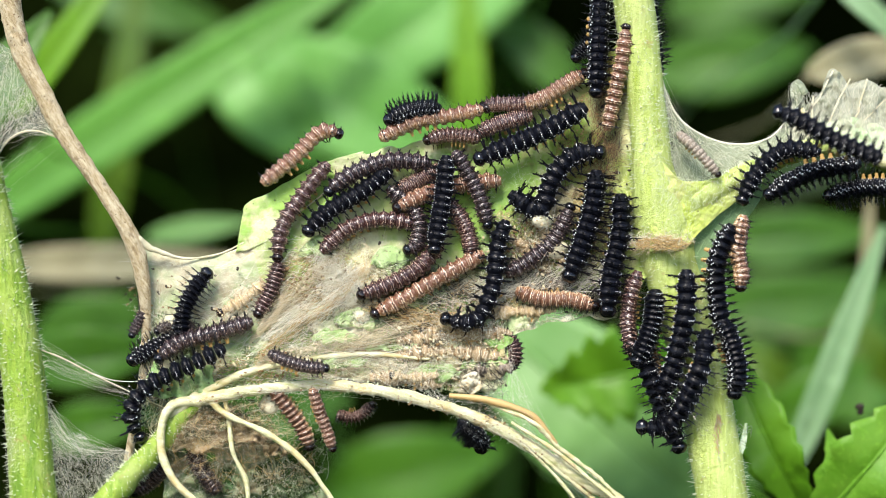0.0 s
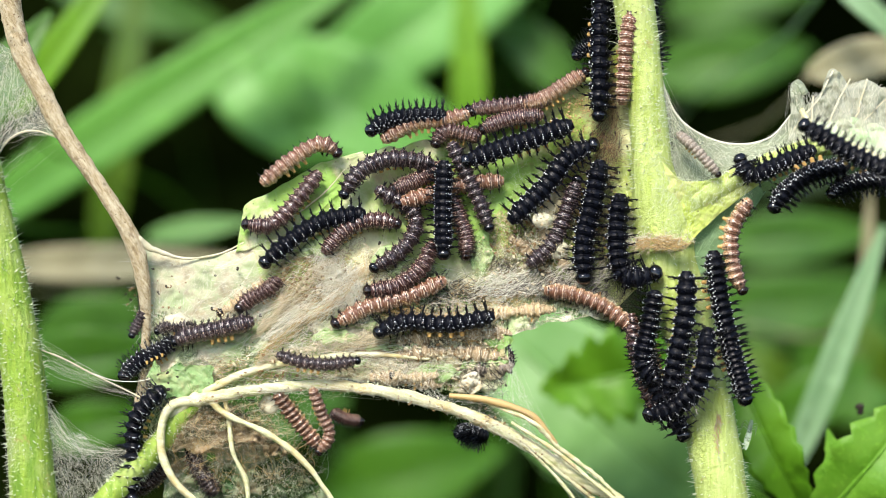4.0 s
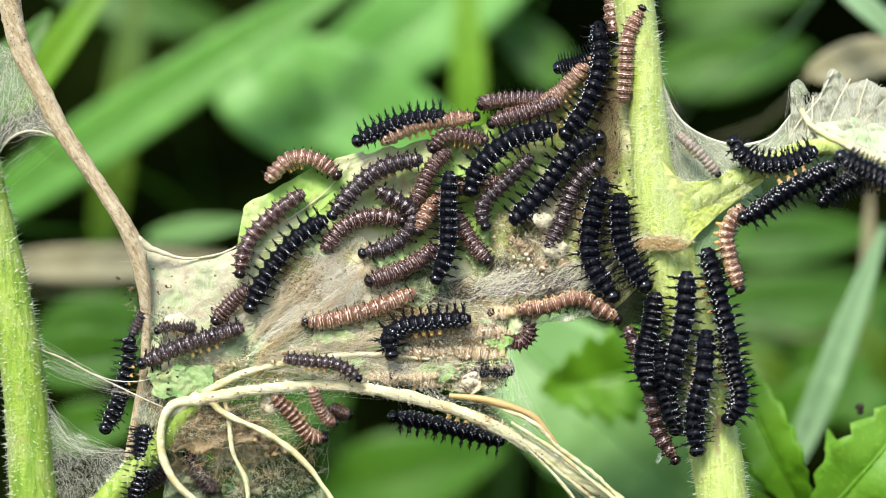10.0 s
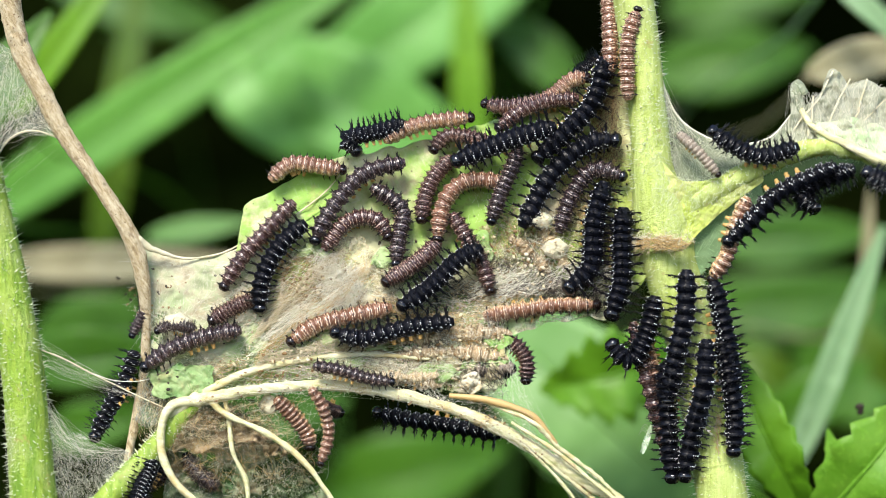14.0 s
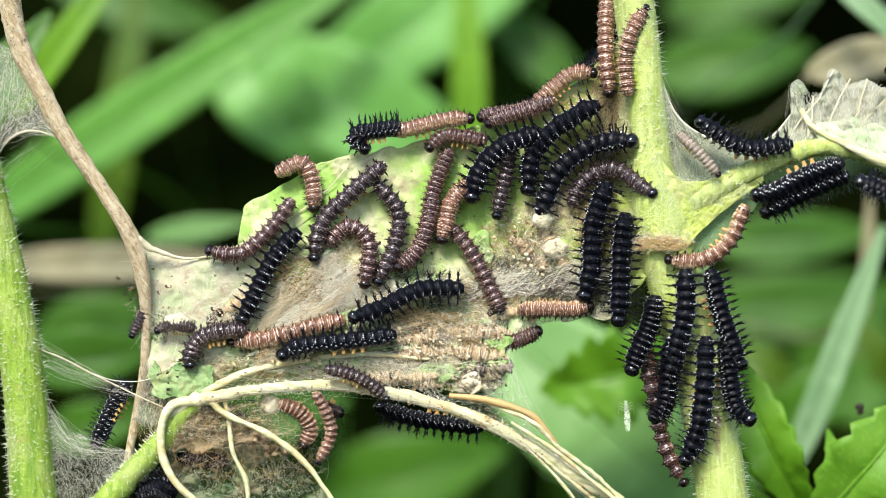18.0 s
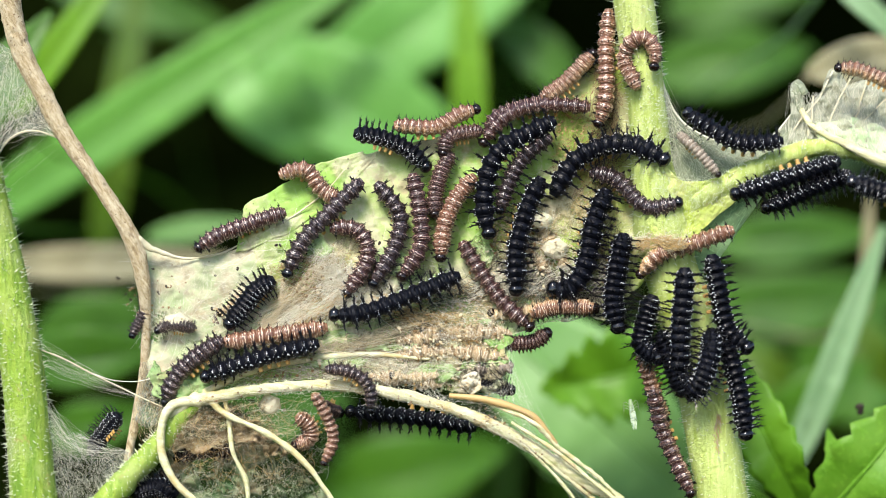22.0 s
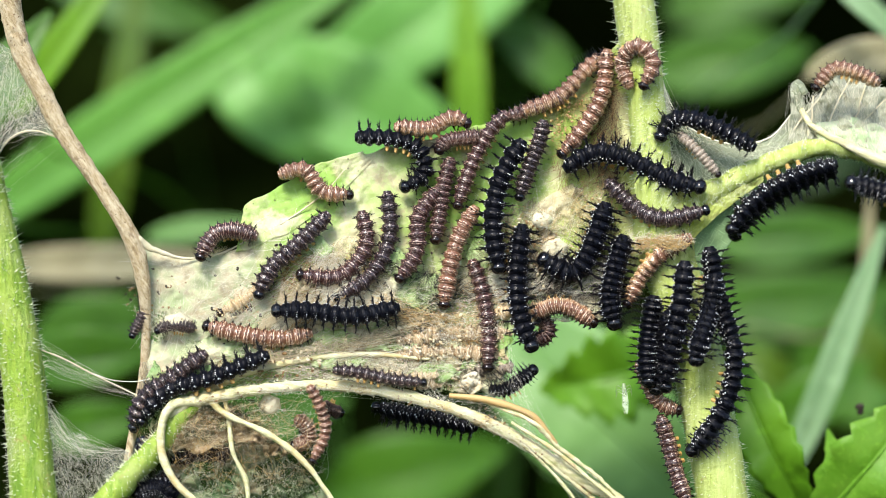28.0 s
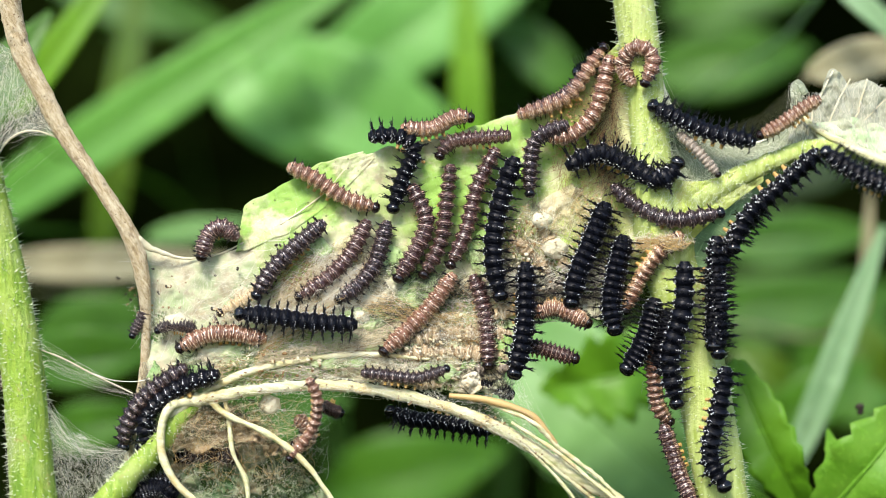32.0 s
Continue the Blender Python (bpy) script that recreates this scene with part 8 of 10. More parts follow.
    crawl("dark", 2.51667, 0.6, (0,-1,0.4), "dark purplish brown wrinkled caterpillar without long spines", [
        (0, 0, 19.11, 6.788, 16.82, 1.758, 13.06, -1.59, 9.463, -3.685),
        (3, 0, 19.79, 10.15, 18.1, 5.111, 15.57, 0.08369, 12.22, -2.428),
        (6, 0, 20.64, 12.25, 18.95, 7.629, 16.82, 1.758, 13.47, -2.008),
        (9, 0, 23.54, 13.07, 18.95, 8.47, 17.25, 3.434, 14.9, -0.7531),
        (11, 0, 24.37, 13.9, 20.63, 10.99, 18.1, 5.111, 16.4, 0.9205),
        (13, 0, 27.55, 12.98, 21.46, 11.4, 18.53, 7.63, 16.83, 2.596),
        (14, 0, 27.18, 10.51, 22.3, 11.82, 18.95, 7.629, 17.25, 2.595),
        (17, 0, 31.4, 10.63, 23.95, 11.81, 20.21, 9.306, 18.93, 5.528),
        (19, 0, 30.65, 5.453, 26.38, 11.77, 21.46, 10.98, 19.36, 7.628),
        (21, 0, 34.29, 5.44, 28.74, 8.389, 24.77, 11.8, 21.04, 10.14),
        (23, 0, 35.98, 7.51, 31.04, 4.623, 27.19, 8.425, 23.12, 11.39),
        (25, 0, 39.75, 4.188, 32.56, 4.605, 27.99, 6.747, 24.36, 10.13),
        (28, 0, 38.93, 5.832, 31.79, 4.365, 27.2, 7.174, 24.36, 10.13),
        (30, 0, 38.94, 5.422, 32.56, 4.358, 27.99, 6.747, 24.77, 9.706),
        (32, 0, 41.13, 5.419, 33.37, 4.192, 28.77, 6.318, 25.18, 9.284),
    ])
    crawl("black", 3.3, 0.5, (0.2,-1,0.2), "black spiny caterpillar with white dots lying upright near the stem", [
        (0, 0, 18.44, -4.673, 20.55, 0.9187, 22.26, 6.777, 22.7, 11.39),
        (3, 0, 19.68, -4.671, 20.55, 0.9187, 22.26, 6.777, 23.12, 12.65),
        (6, 0, 23.39, -6.16, 20.96, 0.9186, 21.84, 6.779, 23.54, 12.65),
        (9, 0, 25.45, -7.402, 21.77, -1.585, 21.82, 4.264, 23.53, 10.55),
        (11, 0, 25.45, -7.817, 21.76, -2.418, 21.81, 3.426, 23.78, 10.55),
        (13, 0, 22.56, -6.994, 21.77, -1.585, 22.06, 3.426, 23.77, 10.13),
        (14, 0, 18.02, -6.175, 21.76, -2.834, 22.23, 3.426, 23.94, 9.709),
        (17, 0, 21.74, -8.244, 21.77, -1.585, 22.23, 4.263, 24.35, 10.13),
        (19, 0, 18.44, -6.173, 21.76, -2.834, 22.23, 3.426, 24.35, 9.287),
        (21, 0, 16.21, -4.093, 19.26, -6.171, 21.77, -1.585, 22.23, 3.844, 24.6, 9.705),
        (23, 0, 15.12, -7.017, 19.69, -4.087, 21.79, 1.754, 23.76, 7.612),
        (25, 0, 14.71, -4.096, 19.69, -3.087, 21.8, 2.59, 23.51, 7.613),
        (28, 0, 14.31, -1.171, 19.27, -3.671, 22.2, 0.9181, 24.08, 6.605),
        (30, 0, 14.71, -4.513, 19.27, -4.088, 21.79, 0.9182, 24.08, 6.605),
        (32, 0, 18.84, -8.671, 19.69, -4.087, 21.79, 0.9182, 24.08, 6.605),
    ])
    crawl("black", 3.3, 0.6, (0.2,-1,0.2), "black spiny caterpillar on the leaf stalk beside the stem", [
        (0, 0, 24.19, -9.893, 24.63, -4.077, 26.17, 2.584, 26.22, 8.016),
        (3, 0, 31.72, -3.635, 26.69, -4.074, 25.5, 0.9166, 26.22, 8.016),
        (6, 0, 31.87, -3.22, 27.1, -4.24, 25.91, 0.9164, 26.22, 8.016),
        (9, 0, 31.51, -4.88, 27.93, -2.826, 26.17, 1.75, 26.22, 8.016),
        (11, 0, 28.32, -6.977, 27.77, -2.827, 26.17, 1.75, 25.97, 8.018),
        (13, 0, 26.09, -9.886, 26.11, -4.906, 26.32, 0.9163, 26.22, 8.016),
        (14, 0, 24.6, -10.31, 26.28, -4.906, 26.32, 0.9163, 26.61, 5.923),
        (17, 0, 26.07, -11.54, 26.11, -5.737, 26.15, 0.08327, 26.61, 5.923),
        (19, 0, 25.42, -10.72, 25.86, -5.737, 26.3, -0.7492, 27.17, 3.834),
        (21, 0, 25.41, -11.54, 25.03, -7.401, 25.88, -2.413, 26.75, 2.166),
        (23, 0, 26.22, -12.36, 25.03, -8.231, 25.46, -3.245, 26.75, 2.166),
        (25, 0, 25.81, -12.37, 24.61, -8.232, 25.46, -3.245, 26.75, 2.166),
        (28, 0, 25.41, -11.54, 24.45, -7.402, 25.47, -2.413, 26.74, 1.749),
        (30, 0, 25.81, -12.37, 24.61, -8.232, 25.46, -3.245, 26.74, 1.749),
        (32, 0, 25.4, -12.37, 24.61, -8.232, 25.46, -3.245, 26.74, 1.749),
    ])
    crawl("copper", 2.51667, 0.2, (0,-1,-0.5), "light reddish brown caterpillar along the leaf's lower edge", [
        (0, 0, 23.01, -8.669, 18.88, -7.433, 14.72, -7.446, 10.98, -6.2),
        (3, 0, 27.92, -12.38, 23.83, -8.666, 18.88, -6.599, 13.9, -6.194),
        (6, 0, 28.34, -11.55, 24.65, -9.079, 20.53, -7.011, 16.81, -6.187),
        (9, 0, 26.29, -10.73, 20.53, -7.178, 16.38, -8.276, 12.22, -9.124),
        (11, 0, 26.29, -11.15, 20.53, -7.428, 14.72, -8.699, 9.716, -9.297),
        (13, 0, 23.83, -8.25, 16.38, -8.693, 11.39, -8.876, 6.368, -9.552),
        (14, 0, 23.42, -8.251, 17.21, -8.273, 11.39, -9.126, 5.949, -9.97),
        (17, 0, 21.35, -8.258, 17.21, -8.69, 12.22, -9.124, 8.461, -9.55),
        (19, 0, 23.42, -8.667, 20.52, -9.094, 17.21, -8.69, 13.47, -8.703),
        (21, 0, 23.01, -8.669, 19.7, -8.681, 16.8, -8.692, 13.05, -9.539),
        (25, 0, 22.17, -10.09, 19.7, -8.681, 17.21, -8.273, 14.3, -9.535),
        (28, 0, 22.57, -11.16, 19.7, -9.097, 16.8, -8.275, 13.47, -9.538),
        (32, 0, 21.75, -11.17, 18.87, -9.517, 16.38, -8.693, 13.47, -9.538),
    ])
    crawl("brown", 2.425, 0.3, (-0.7,-1,0), "dark brown caterpillar creeping down the stem's side", [
        (0, 0, 28.27, -16.5, 27.27, -11.56, 27.55, -7.407, 28.63, -3.662),
        (3, 0, 30.38, -21.5, 28.68, -16.49, 27.76, -11.55, 27.54, -8.238),
        (6, 0, 35.5, -31.58, 31.76, -25.76, 29.09, -17.32, 27.94, -10.73),
        (9, 0, 34.85, -32.02, 31.78, -26.61, 29.5, -18.15, 27.1, -11.56),
        (11, 0, 34.94, -32.02, 31.78, -26.61, 30.34, -19.81, 27.27, -11.56),
        (14, 0, 35.08, -34.25, 32.64, -28.3, 30.36, -20.65, 27.94, -10.73),
        (17, 0, 35.64, -34.89, 32.64, -29.14, 30.79, -21.5, 28.34, -11.55),
        (19, 0, 36.43, -35.85, 33.06, -29.13, 30.77, -20.65, 28.73, -13.2),
        (21, 0, 37.2, -35.79, 33.88, -29.96, 31.73, -24.9, 30.32, -18.14),
        (23, 0, 36.26, -37.34, 34.29, -31.62, 32.62, -27.03, 30.79, -21.5),
        (25, 0, 35.86, -37.77, 33.87, -32.04, 32.37, -27.03, 30.79, -21.5),
        (28, 0, 36.26, -38.17, 34.52, -33.27, 33.21, -28.29, 32.15, -24.9),
        (30, 0, 36.89, -37.72, 34.84, -33.68, 33.47, -29.55, 32.59, -25.75),
        (32, 0, 37.05, -38.13, 35.33, -34.08, 33.88, -29.96, 32.6, -26.18),
    ])
    crawl("copper", 2.33333, -0.2, (-0.7,-1,0), "brown caterpillar partly hidden among black ones", [
        (0, 2, 32.71, -21.67, 31.4, -18.29, 30.6, -14.96, 29.82, -11.64),
        (21, 0, 32.85, -24.51, 31.43, -21.53, 30.21, -17.35, 29.18, -14.05),
        (23, 0, 33.08, -26.82, 31.73, -23.24, 30.13, -19.01, 28.92, -14.87),
        (25, 0, 33.72, -26.21, 32.15, -23.24, 30.38, -18.18, 28.92, -14.87),
        (28, 0, 35.13, -23.83, 32.13, -22.81, 30.15, -19.85, 28.9, -16.52),
        (30, 0, 34.28, -25.94, 31.73, -23.24, 30.55, -19.01, 29.98, -15.69),
        (32, 0, 33.88, -25.95, 31.73, -23.24, 30.87, -18.17, 30.41, -14.04),
    ])
    crawl("black", 3.05, 1, (0,-1,0.2), "black spiny caterpillar hanging on the green stem", [
        (0, 0, 31.57, -22.7, 33.82, -16.38, 35.1, -8.919, 35.27, -3.191),
        (3, 0, 31.98, -22.7, 33.82, -16.38, 35.11, -9.739, 35.27, -3.355),
        (6, 0, 34.46, -24.35, 34.05, -16.37, 34.89, -9.745, 35.26, -3.6),
        (9, 0, 31.07, -19.75, 33.29, -16.4, 34.89, -9.745, 35.26, -3.6),
        (11, 0, 33.84, -24.8, 33.83, -17.2, 35.04, -9.741, 35.27, -3.355),
        (13, 0, 33.73, -26.08, 33.46, -18.05, 34.67, -10.57, 35.27, -3.355),
        (14, 0, 32.81, -23.12, 33.82, -16.38, 35.04, -9.741, 35.27, -3.191),
        (17, 0, 32.81, -23.12, 33.82, -16.38, 35.11, -9.739, 35.27, -3.191),
        (19, 0, 32.03, -16.43, 33.82, -14.73, 35.03, -8.921, 34.85, -3.191),
        (21, 0, 34.57, -16.34, 35.28, -13.02, 35.1, -8.509, 35.1, -3.191),
        (23, 0, 33.63, -23.53, 33.59, -14.74, 34.72, -8.106, 35.02, -2.782),
        (25, 0, 32.82, -23.29, 33.44, -14.74, 35.02, -8.101, 35.11, -2.374),
        (28, 0, 32.33, -21, 33.44, -13.92, 34.49, -8.111, 35.04, -1.965),
        (30, 0, 35.61, -21.46, 33.06, -16.4, 34.51, -8.934, 35.12, -1.965),
        (32, 0, 34.42, -23.5, 33.06, -15.99, 34.73, -8.928, 35.04, -1.965),
    ])
    crawl("black", 3.05, 0.6, (0.8,-1,0), "black spiny caterpillar clinging to the stem with orange legs", [
        (0, 0, 40.82, -12.67, 39.85, -7.327, 39.78, -1.562, 41.94, 3.365),
        (3, 0, 42.01, -14.3, 40.8, -9.79, 39.82, -4.854, 39.76, 0.08216),
        (6, 0, 42.43, -18.42, 41.21, -12.26, 39.98, -5.676, 38.76, -0.3292),
        (9, 0, 42.41, -16.36, 40.97, -11.02, 39.99, -6.501, 38.38, -0.3294),
        (11, 0, 42.44, -19.66, 41.61, -13.07, 39.99, -6.501, 38.38, -0.3294),
        (14, 0, 42.47, -21.32, 41.62, -15.55, 40.66, -10.62, 39.35, -4.858),
        (17, 0, 44.66, -17.32, 42, -13.07, 40.41, -8.97, 39.03, -3.211),
        (19, 0, 42.18, -17.6, 41.22, -13.08, 40.01, -8.151, 39.03, -3.211),
        (21, 0, 46.29, -15.1, 41.61, -13.07, 40.16, -7.324, 39.16, -1.563),
        (23, 0, 42.8, -15.12, 41.21, -11.43, 39.98, -5.676, 39, -0.7404),
        (25, 0, 42.57, -16.35, 41.2, -10.61, 39.82, -4.854, 38.99, 0.08225),
        (28, 0, 42.4, -14.71, 41.6, -12.25, 39.6, -5.68, 38.76, 0.08228),
        (30, 0, 38.9, -16.67, 40.01, -12.27, 39.61, -7.33, 38.77, -0.7408),
        (32, 0, 39.88, -15.92, 40.18, -9.799, 39.57, -4.032, 39.75, 1.725),
    ])
    crawl("black", 3.05, 1, (0.6,-1,0), "black spiny caterpillar at the end of the heap on the stem", [
        (0, 0, 42.26, -21.46, 42.76, -17.56, 41.95, -13.87, 40.76, -10.6),
        (3, 0, 44.38, -22.07, 43.17, -18.79, 41.96, -15.52, 41.16, -12.24),
        (6, 0, 42.23, -23.13, 42.77, -18.8, 41.95, -13.87, 41.14, -9.771),
        (9, 0, 41.85, -24.47, 43.18, -20.44, 41.96, -16.34, 41.16, -12.24),
        (11, 0, 40.6, -25.81, 42.85, -22.95, 41.97, -17.16, 41.17, -13.06),
        (13, 0, 44.27, -28.88, 42.46, -22.96, 41.56, -17.17, 40.37, -11.02),
        (14, 0, 42.33, -30.29, 42.51, -24.63, 41.56, -18.81, 40.36, -13.07),
        (17, 0, 45.45, -26.58, 42.54, -25.47, 41.58, -20.46, 41.17, -13.89),
        (19, 0, 44.17, -23.89, 42.79, -20.45, 41.56, -16.35, 40.77, -12.25),
        (21, 0, 43.71, -26.92, 43.37, -22.1, 42.37, -17.98, 40.77, -13.07),
        (23, 0, 44.47, -28.03, 43.23, -22.93, 42.37, -17.98, 41.17, -13.06),
        (25, 0, 37.6, -27.54, 41.68, -24.63, 42.79, -20.45, 41.96, -14.7),
        (28, 0, 36.17, -30.2, 39.85, -24.51, 41.98, -19.64, 42.34, -13.05),
        (30, 0, 38.43, -33.07, 38.72, -27.87, 41.18, -22.93, 42.36, -17.16),
        (32, 0, 41.29, -35.22, 38.77, -30.37, 39.82, -23.68, 41.14, -17.16),
    ])
    crawl("black", 3.05, 1.6, (0,-1,0.2), "black spiny caterpillar in the heap hanging on the stem", [
        (0, 0, 28.31, -26.07, 32.85, -26.04, 35.43, -22.11, 37.09, -17, 38.06, -11.76),
        (3, 0, 27.47, -25.23, 32.8, -24.52, 36.11, -21.21, 37.48, -16.99, 38.24, -11.77),
        (6, 0, 36.01, -23.35, 36.29, -20.35, 37.65, -16.18, 38.09, -10.95),
        (9, 0, 36.84, -29.24, 36.03, -23.77, 37.48, -16.99, 38.08, -11.36),
        (11, 0, 37.6, -31.09, 37.07, -25.4, 37.5, -18.63, 38.04, -12.16),
        (13, 0, 34.92, -33.76, 36.74, -26.28, 37.5, -18.63, 38.04, -12.16),
        (14, 0, 35.32, -34.32, 36.41, -27.16, 37.54, -20.28, 38.01, -12.97),
        (17, 0, 35.31, -34.73, 36.83, -28.82, 37.21, -21.13, 38.01, -12.97),
        (19, 0, 35.26, -26.57, 37.34, -23.67, 38.05, -17.8, 38.04, -12.16),
        (21, 0, 35.98, -22.75, 37.21, -21.13, 38.32, -16.19, 38.5, -12.18),
        (23, 0, 35.35, -20.42, 36.96, -18.23, 38.37, -14.99, 38.98, -11.79),
        (25, 0, 37.17, -20.3, 37.09, -17, 37.12, -13.76, 36.94, -10.93),
        (28, 0, 36.34, -16.62, 37.14, -12.95, 38.9, -8.535, 39.44, -4.018),
        (30, 0, 38.06, -16.59, 38.74, -13, 39.48, -9.767, 39.07, -5.253),
        (32, 1, 39.18, -14.67, 39.61, -10.62, 39.83, -6.502, 39.55, -2.384),
    ])
    crawl("black", 3.05, 1.4, (-0.3,-1,0.2), "black spiny caterpillar waving its front end beside the stem", [
        (0, 0, 28.15, -16.84, 29.41, -14.38, 30.69, -10.67, 31.07, -6.116),
        (3, 0, 30.27, -21.58, 28.97, -17.25, 30.27, -11.5, 31.07, -6.116),
        (6, 0, 32.8, -13.76, 29.81, -15.19, 30.28, -10.67, 31.07, -6.116),
        (9, 0, 31.45, -19.73, 30.22, -15.19, 30.69, -10.67, 31.07, -6.116),
        (11, 0, 28.44, -20.75, 28.16, -16.43, 30.27, -11.5, 31.08, -6.53),
        (13, 0, 25.7, -18.92, 28.57, -15.77, 30.27, -11.5, 31.08, -6.944),
        (14, 0, 24.34, -13.58, 27.34, -16.44, 29.86, -12.32, 31.08, -6.944),
        (17, 0, 28.17, -19.91, 28.16, -16.43, 30.27, -11.5, 31.08, -6.944),
        (19, 0, 26.52, -16.6, 28.18, -14.96, 30.28, -11.09, 31.08, -6.944),
        (21, 0, 28.58, -19.91, 27.76, -15.2, 29.88, -10.68, 31.08, -6.944),
        (23, 0, 33.92, -12.07, 30.25, -13.14, 29.88, -9.85, 30.69, -6.948),
        (25, 0, 33.41, -13.08, 30.66, -12.73, 30.29, -9.848, 31.08, -7.357),
        (28, 0, 30.22, -19.9, 29.8, -16.01, 30.27, -11.5, 30.92, -6.945),
        (30, 0, 26.53, -19.92, 27.75, -16.43, 29.86, -12.32, 31.08, -7.357),
        (32, 0, 26.51, -17.92, 28.16, -15.78, 29.86, -12.32, 31.08, -7.357),
    ])
    crawl("black", 3.05, 0.6, (-0.4,-1,0.1), "black spiny caterpillar deep in the heap on the stem", [
        (0, 0, 35.05, -29.89, 32.47, -23.58, 30.28, -18.53, 28.68, -13.59),
        (3, 0, 35.59, -29.02, 32.89, -24, 30.13, -19.78, 28.83, -14.42),
        (6, 0, 35.86, -25.59, 33.99, -21.42, 32.31, -16.86, 31.55, -12.34),
        (9, 0, 34.46, -27.8, 33, -22.72, 31.91, -17.28, 31.15, -12.34),
        (11, 0, 34.59, -26.52, 33.23, -22.29, 32.07, -18.1, 31.53, -13.99),
        (14, 0, 33.8, -34.47, 33.41, -28.25, 32.79, -21.45, 32.71, -16.44),
        (17, 0, 29, -26.33, 32.74, -24.43, 33.54, -19.74, 33.49, -14.76),
        (19, 0, 33.69, -23.82, 32.77, -20.6, 32.31, -17.27, 32.72, -13.14),
        (21, 0, 35.91, -18.61, 34.25, -16.8, 32.72, -14.79, 31.14, -13.17),
        (23, 0, 34.24, -23.54, 33.52, -18.9, 33.26, -14.77, 32.88, -11.48),
        (25, 0, 33.43, -23.31, 32.74, -19.76, 32.55, -15.62, 32.73, -11.49),
        (28, 0, 31.15, -21.04, 31.91, -17.28, 32.88, -13.13, 33.3, -8.985),
        (32, 1, 31.61, -18.17, 32.02, -15.68, 32.83, -12.35, 33.18, -9.019),
    ])
    crawl("copper", 2.51667, 0.5, (0.8,-0.6,0.4), "brown caterpillar with pale yellow legs below the leaf stalk", [
        (0, 0, 43.2, -6.078, 43.36, -3.203, 42.79, -0.3285, 43.61, 4.599),
        (3, 0, 43.36, -6.653, 42.38, -2.382, 42.38, 2.546, 44.43, 7.063),
        (6, 0, 44.43, -6.652, 41.73, -1.971, 41.15, 2.546, 44.43, 6.898),
        (9, 0, 43.61, -6.488, 41.73, -2.382, 40.99, 1.725, 42.79, 5.01),
        (11, 0, 42.63, -6.242, 41.72, -0.7392, 41.31, 3.367, 44.18, 7.227),
        (13, 0, 39.38, -5.438, 41.32, -1.15, 40.99, 2.546, 44.18, 6.898),
        (14, 0, 38.83, -4.864, 41.16, -1.15, 42.21, 2.546, 44.18, 7.309),
        (17, 0, 33.35, -1.15, 38.42, -1.979, 41.72, 0.9034, 44.18, 7.063),
        (19, 0, 30.97, -1.739, 35.83, -1.562, 40.91, 0.4929, 43.61, 5.174),
        (21, 0, 28.77, -2.994, 32.6, -0.7409, 38.39, 0.7414, 43.03, 4.353),
        (23, 0, 28.6, -5.487, 31.12, -0.9104, 35.93, 1.154, 40.91, 1.725),
        (25, 0, 27.11, -8.647, 29.34, -2.826, 32.96, 0.7399, 38, 1.072),
        (28, 0, 26.94, -8.648, 29.17, -4.073, 31.86, -0.7428, 36.13, 1.732),
        (32, 0, 26.52, -9.644, 29.17, -4.073, 31.64, -0.4956, 34.8, 2.139),
    ])
    crawl("black", 2.66667, 0.3, (0,-0.8,0.7), "black spiny caterpillar on the silk below the shrivelled leaf", [
        (0, 0, 43.21, 6.49, 45.68, 11.17, 49.79, 14.46, 54.72, 14.05),
        (3, 0, 44.04, 13.64, 44.86, 10.19, 48.97, 12.41, 53.9, 14.05),
        (6, 0, 39.93, 13.64, 44.86, 11.58, 49.79, 12.82, 53.9, 15.28),
        (9, 0, 42.39, 16.1, 44.86, 12.82, 49.79, 12.41, 53.9, 14.46),
        (11, 0, 40.75, 16.1, 44.04, 12.65, 49.79, 12.41, 53.9, 14.46),
        (13, 0, 39.11, 16.51, 43.21, 13.47, 47.32, 12.65, 51.84, 15.28),
        (14, 0, 38.7, 17.5, 42.39, 14.87, 46.5, 13.39, 51.43, 14.87),
        (17, 0, 37.88, 19.23, 41.57, 15.69, 45.68, 14.71, 50.61, 15.28),
        (19, 0, 36.03, 18.59, 39.93, 16.76, 44.04, 14.46, 50.61, 15.28),
        (21, 0, 36.03, 19.25, 39.93, 16.76, 44.04, 15.12, 49.79, 15.69),
        (23, 0, 33.97, 21.16, 38.29, 17.99, 42.39, 15.69, 48.56, 15.53),
        (25, 0, 32.36, 17.87, 35.1, 19.45, 39.93, 17.34, 47.32, 15.12),
        (28, 0, 31.47, 15.77, 33.6, 18.95, 38.29, 18.41, 45.27, 14.71),
        (30, 0, 29.03, 20.34, 34.36, 19.08, 39.93, 17.34, 44.86, 14.87),
        (32, 0, 30.04, 21.29, 34.36, 19.08, 39.11, 16.93, 45.27, 15.53),
    ])
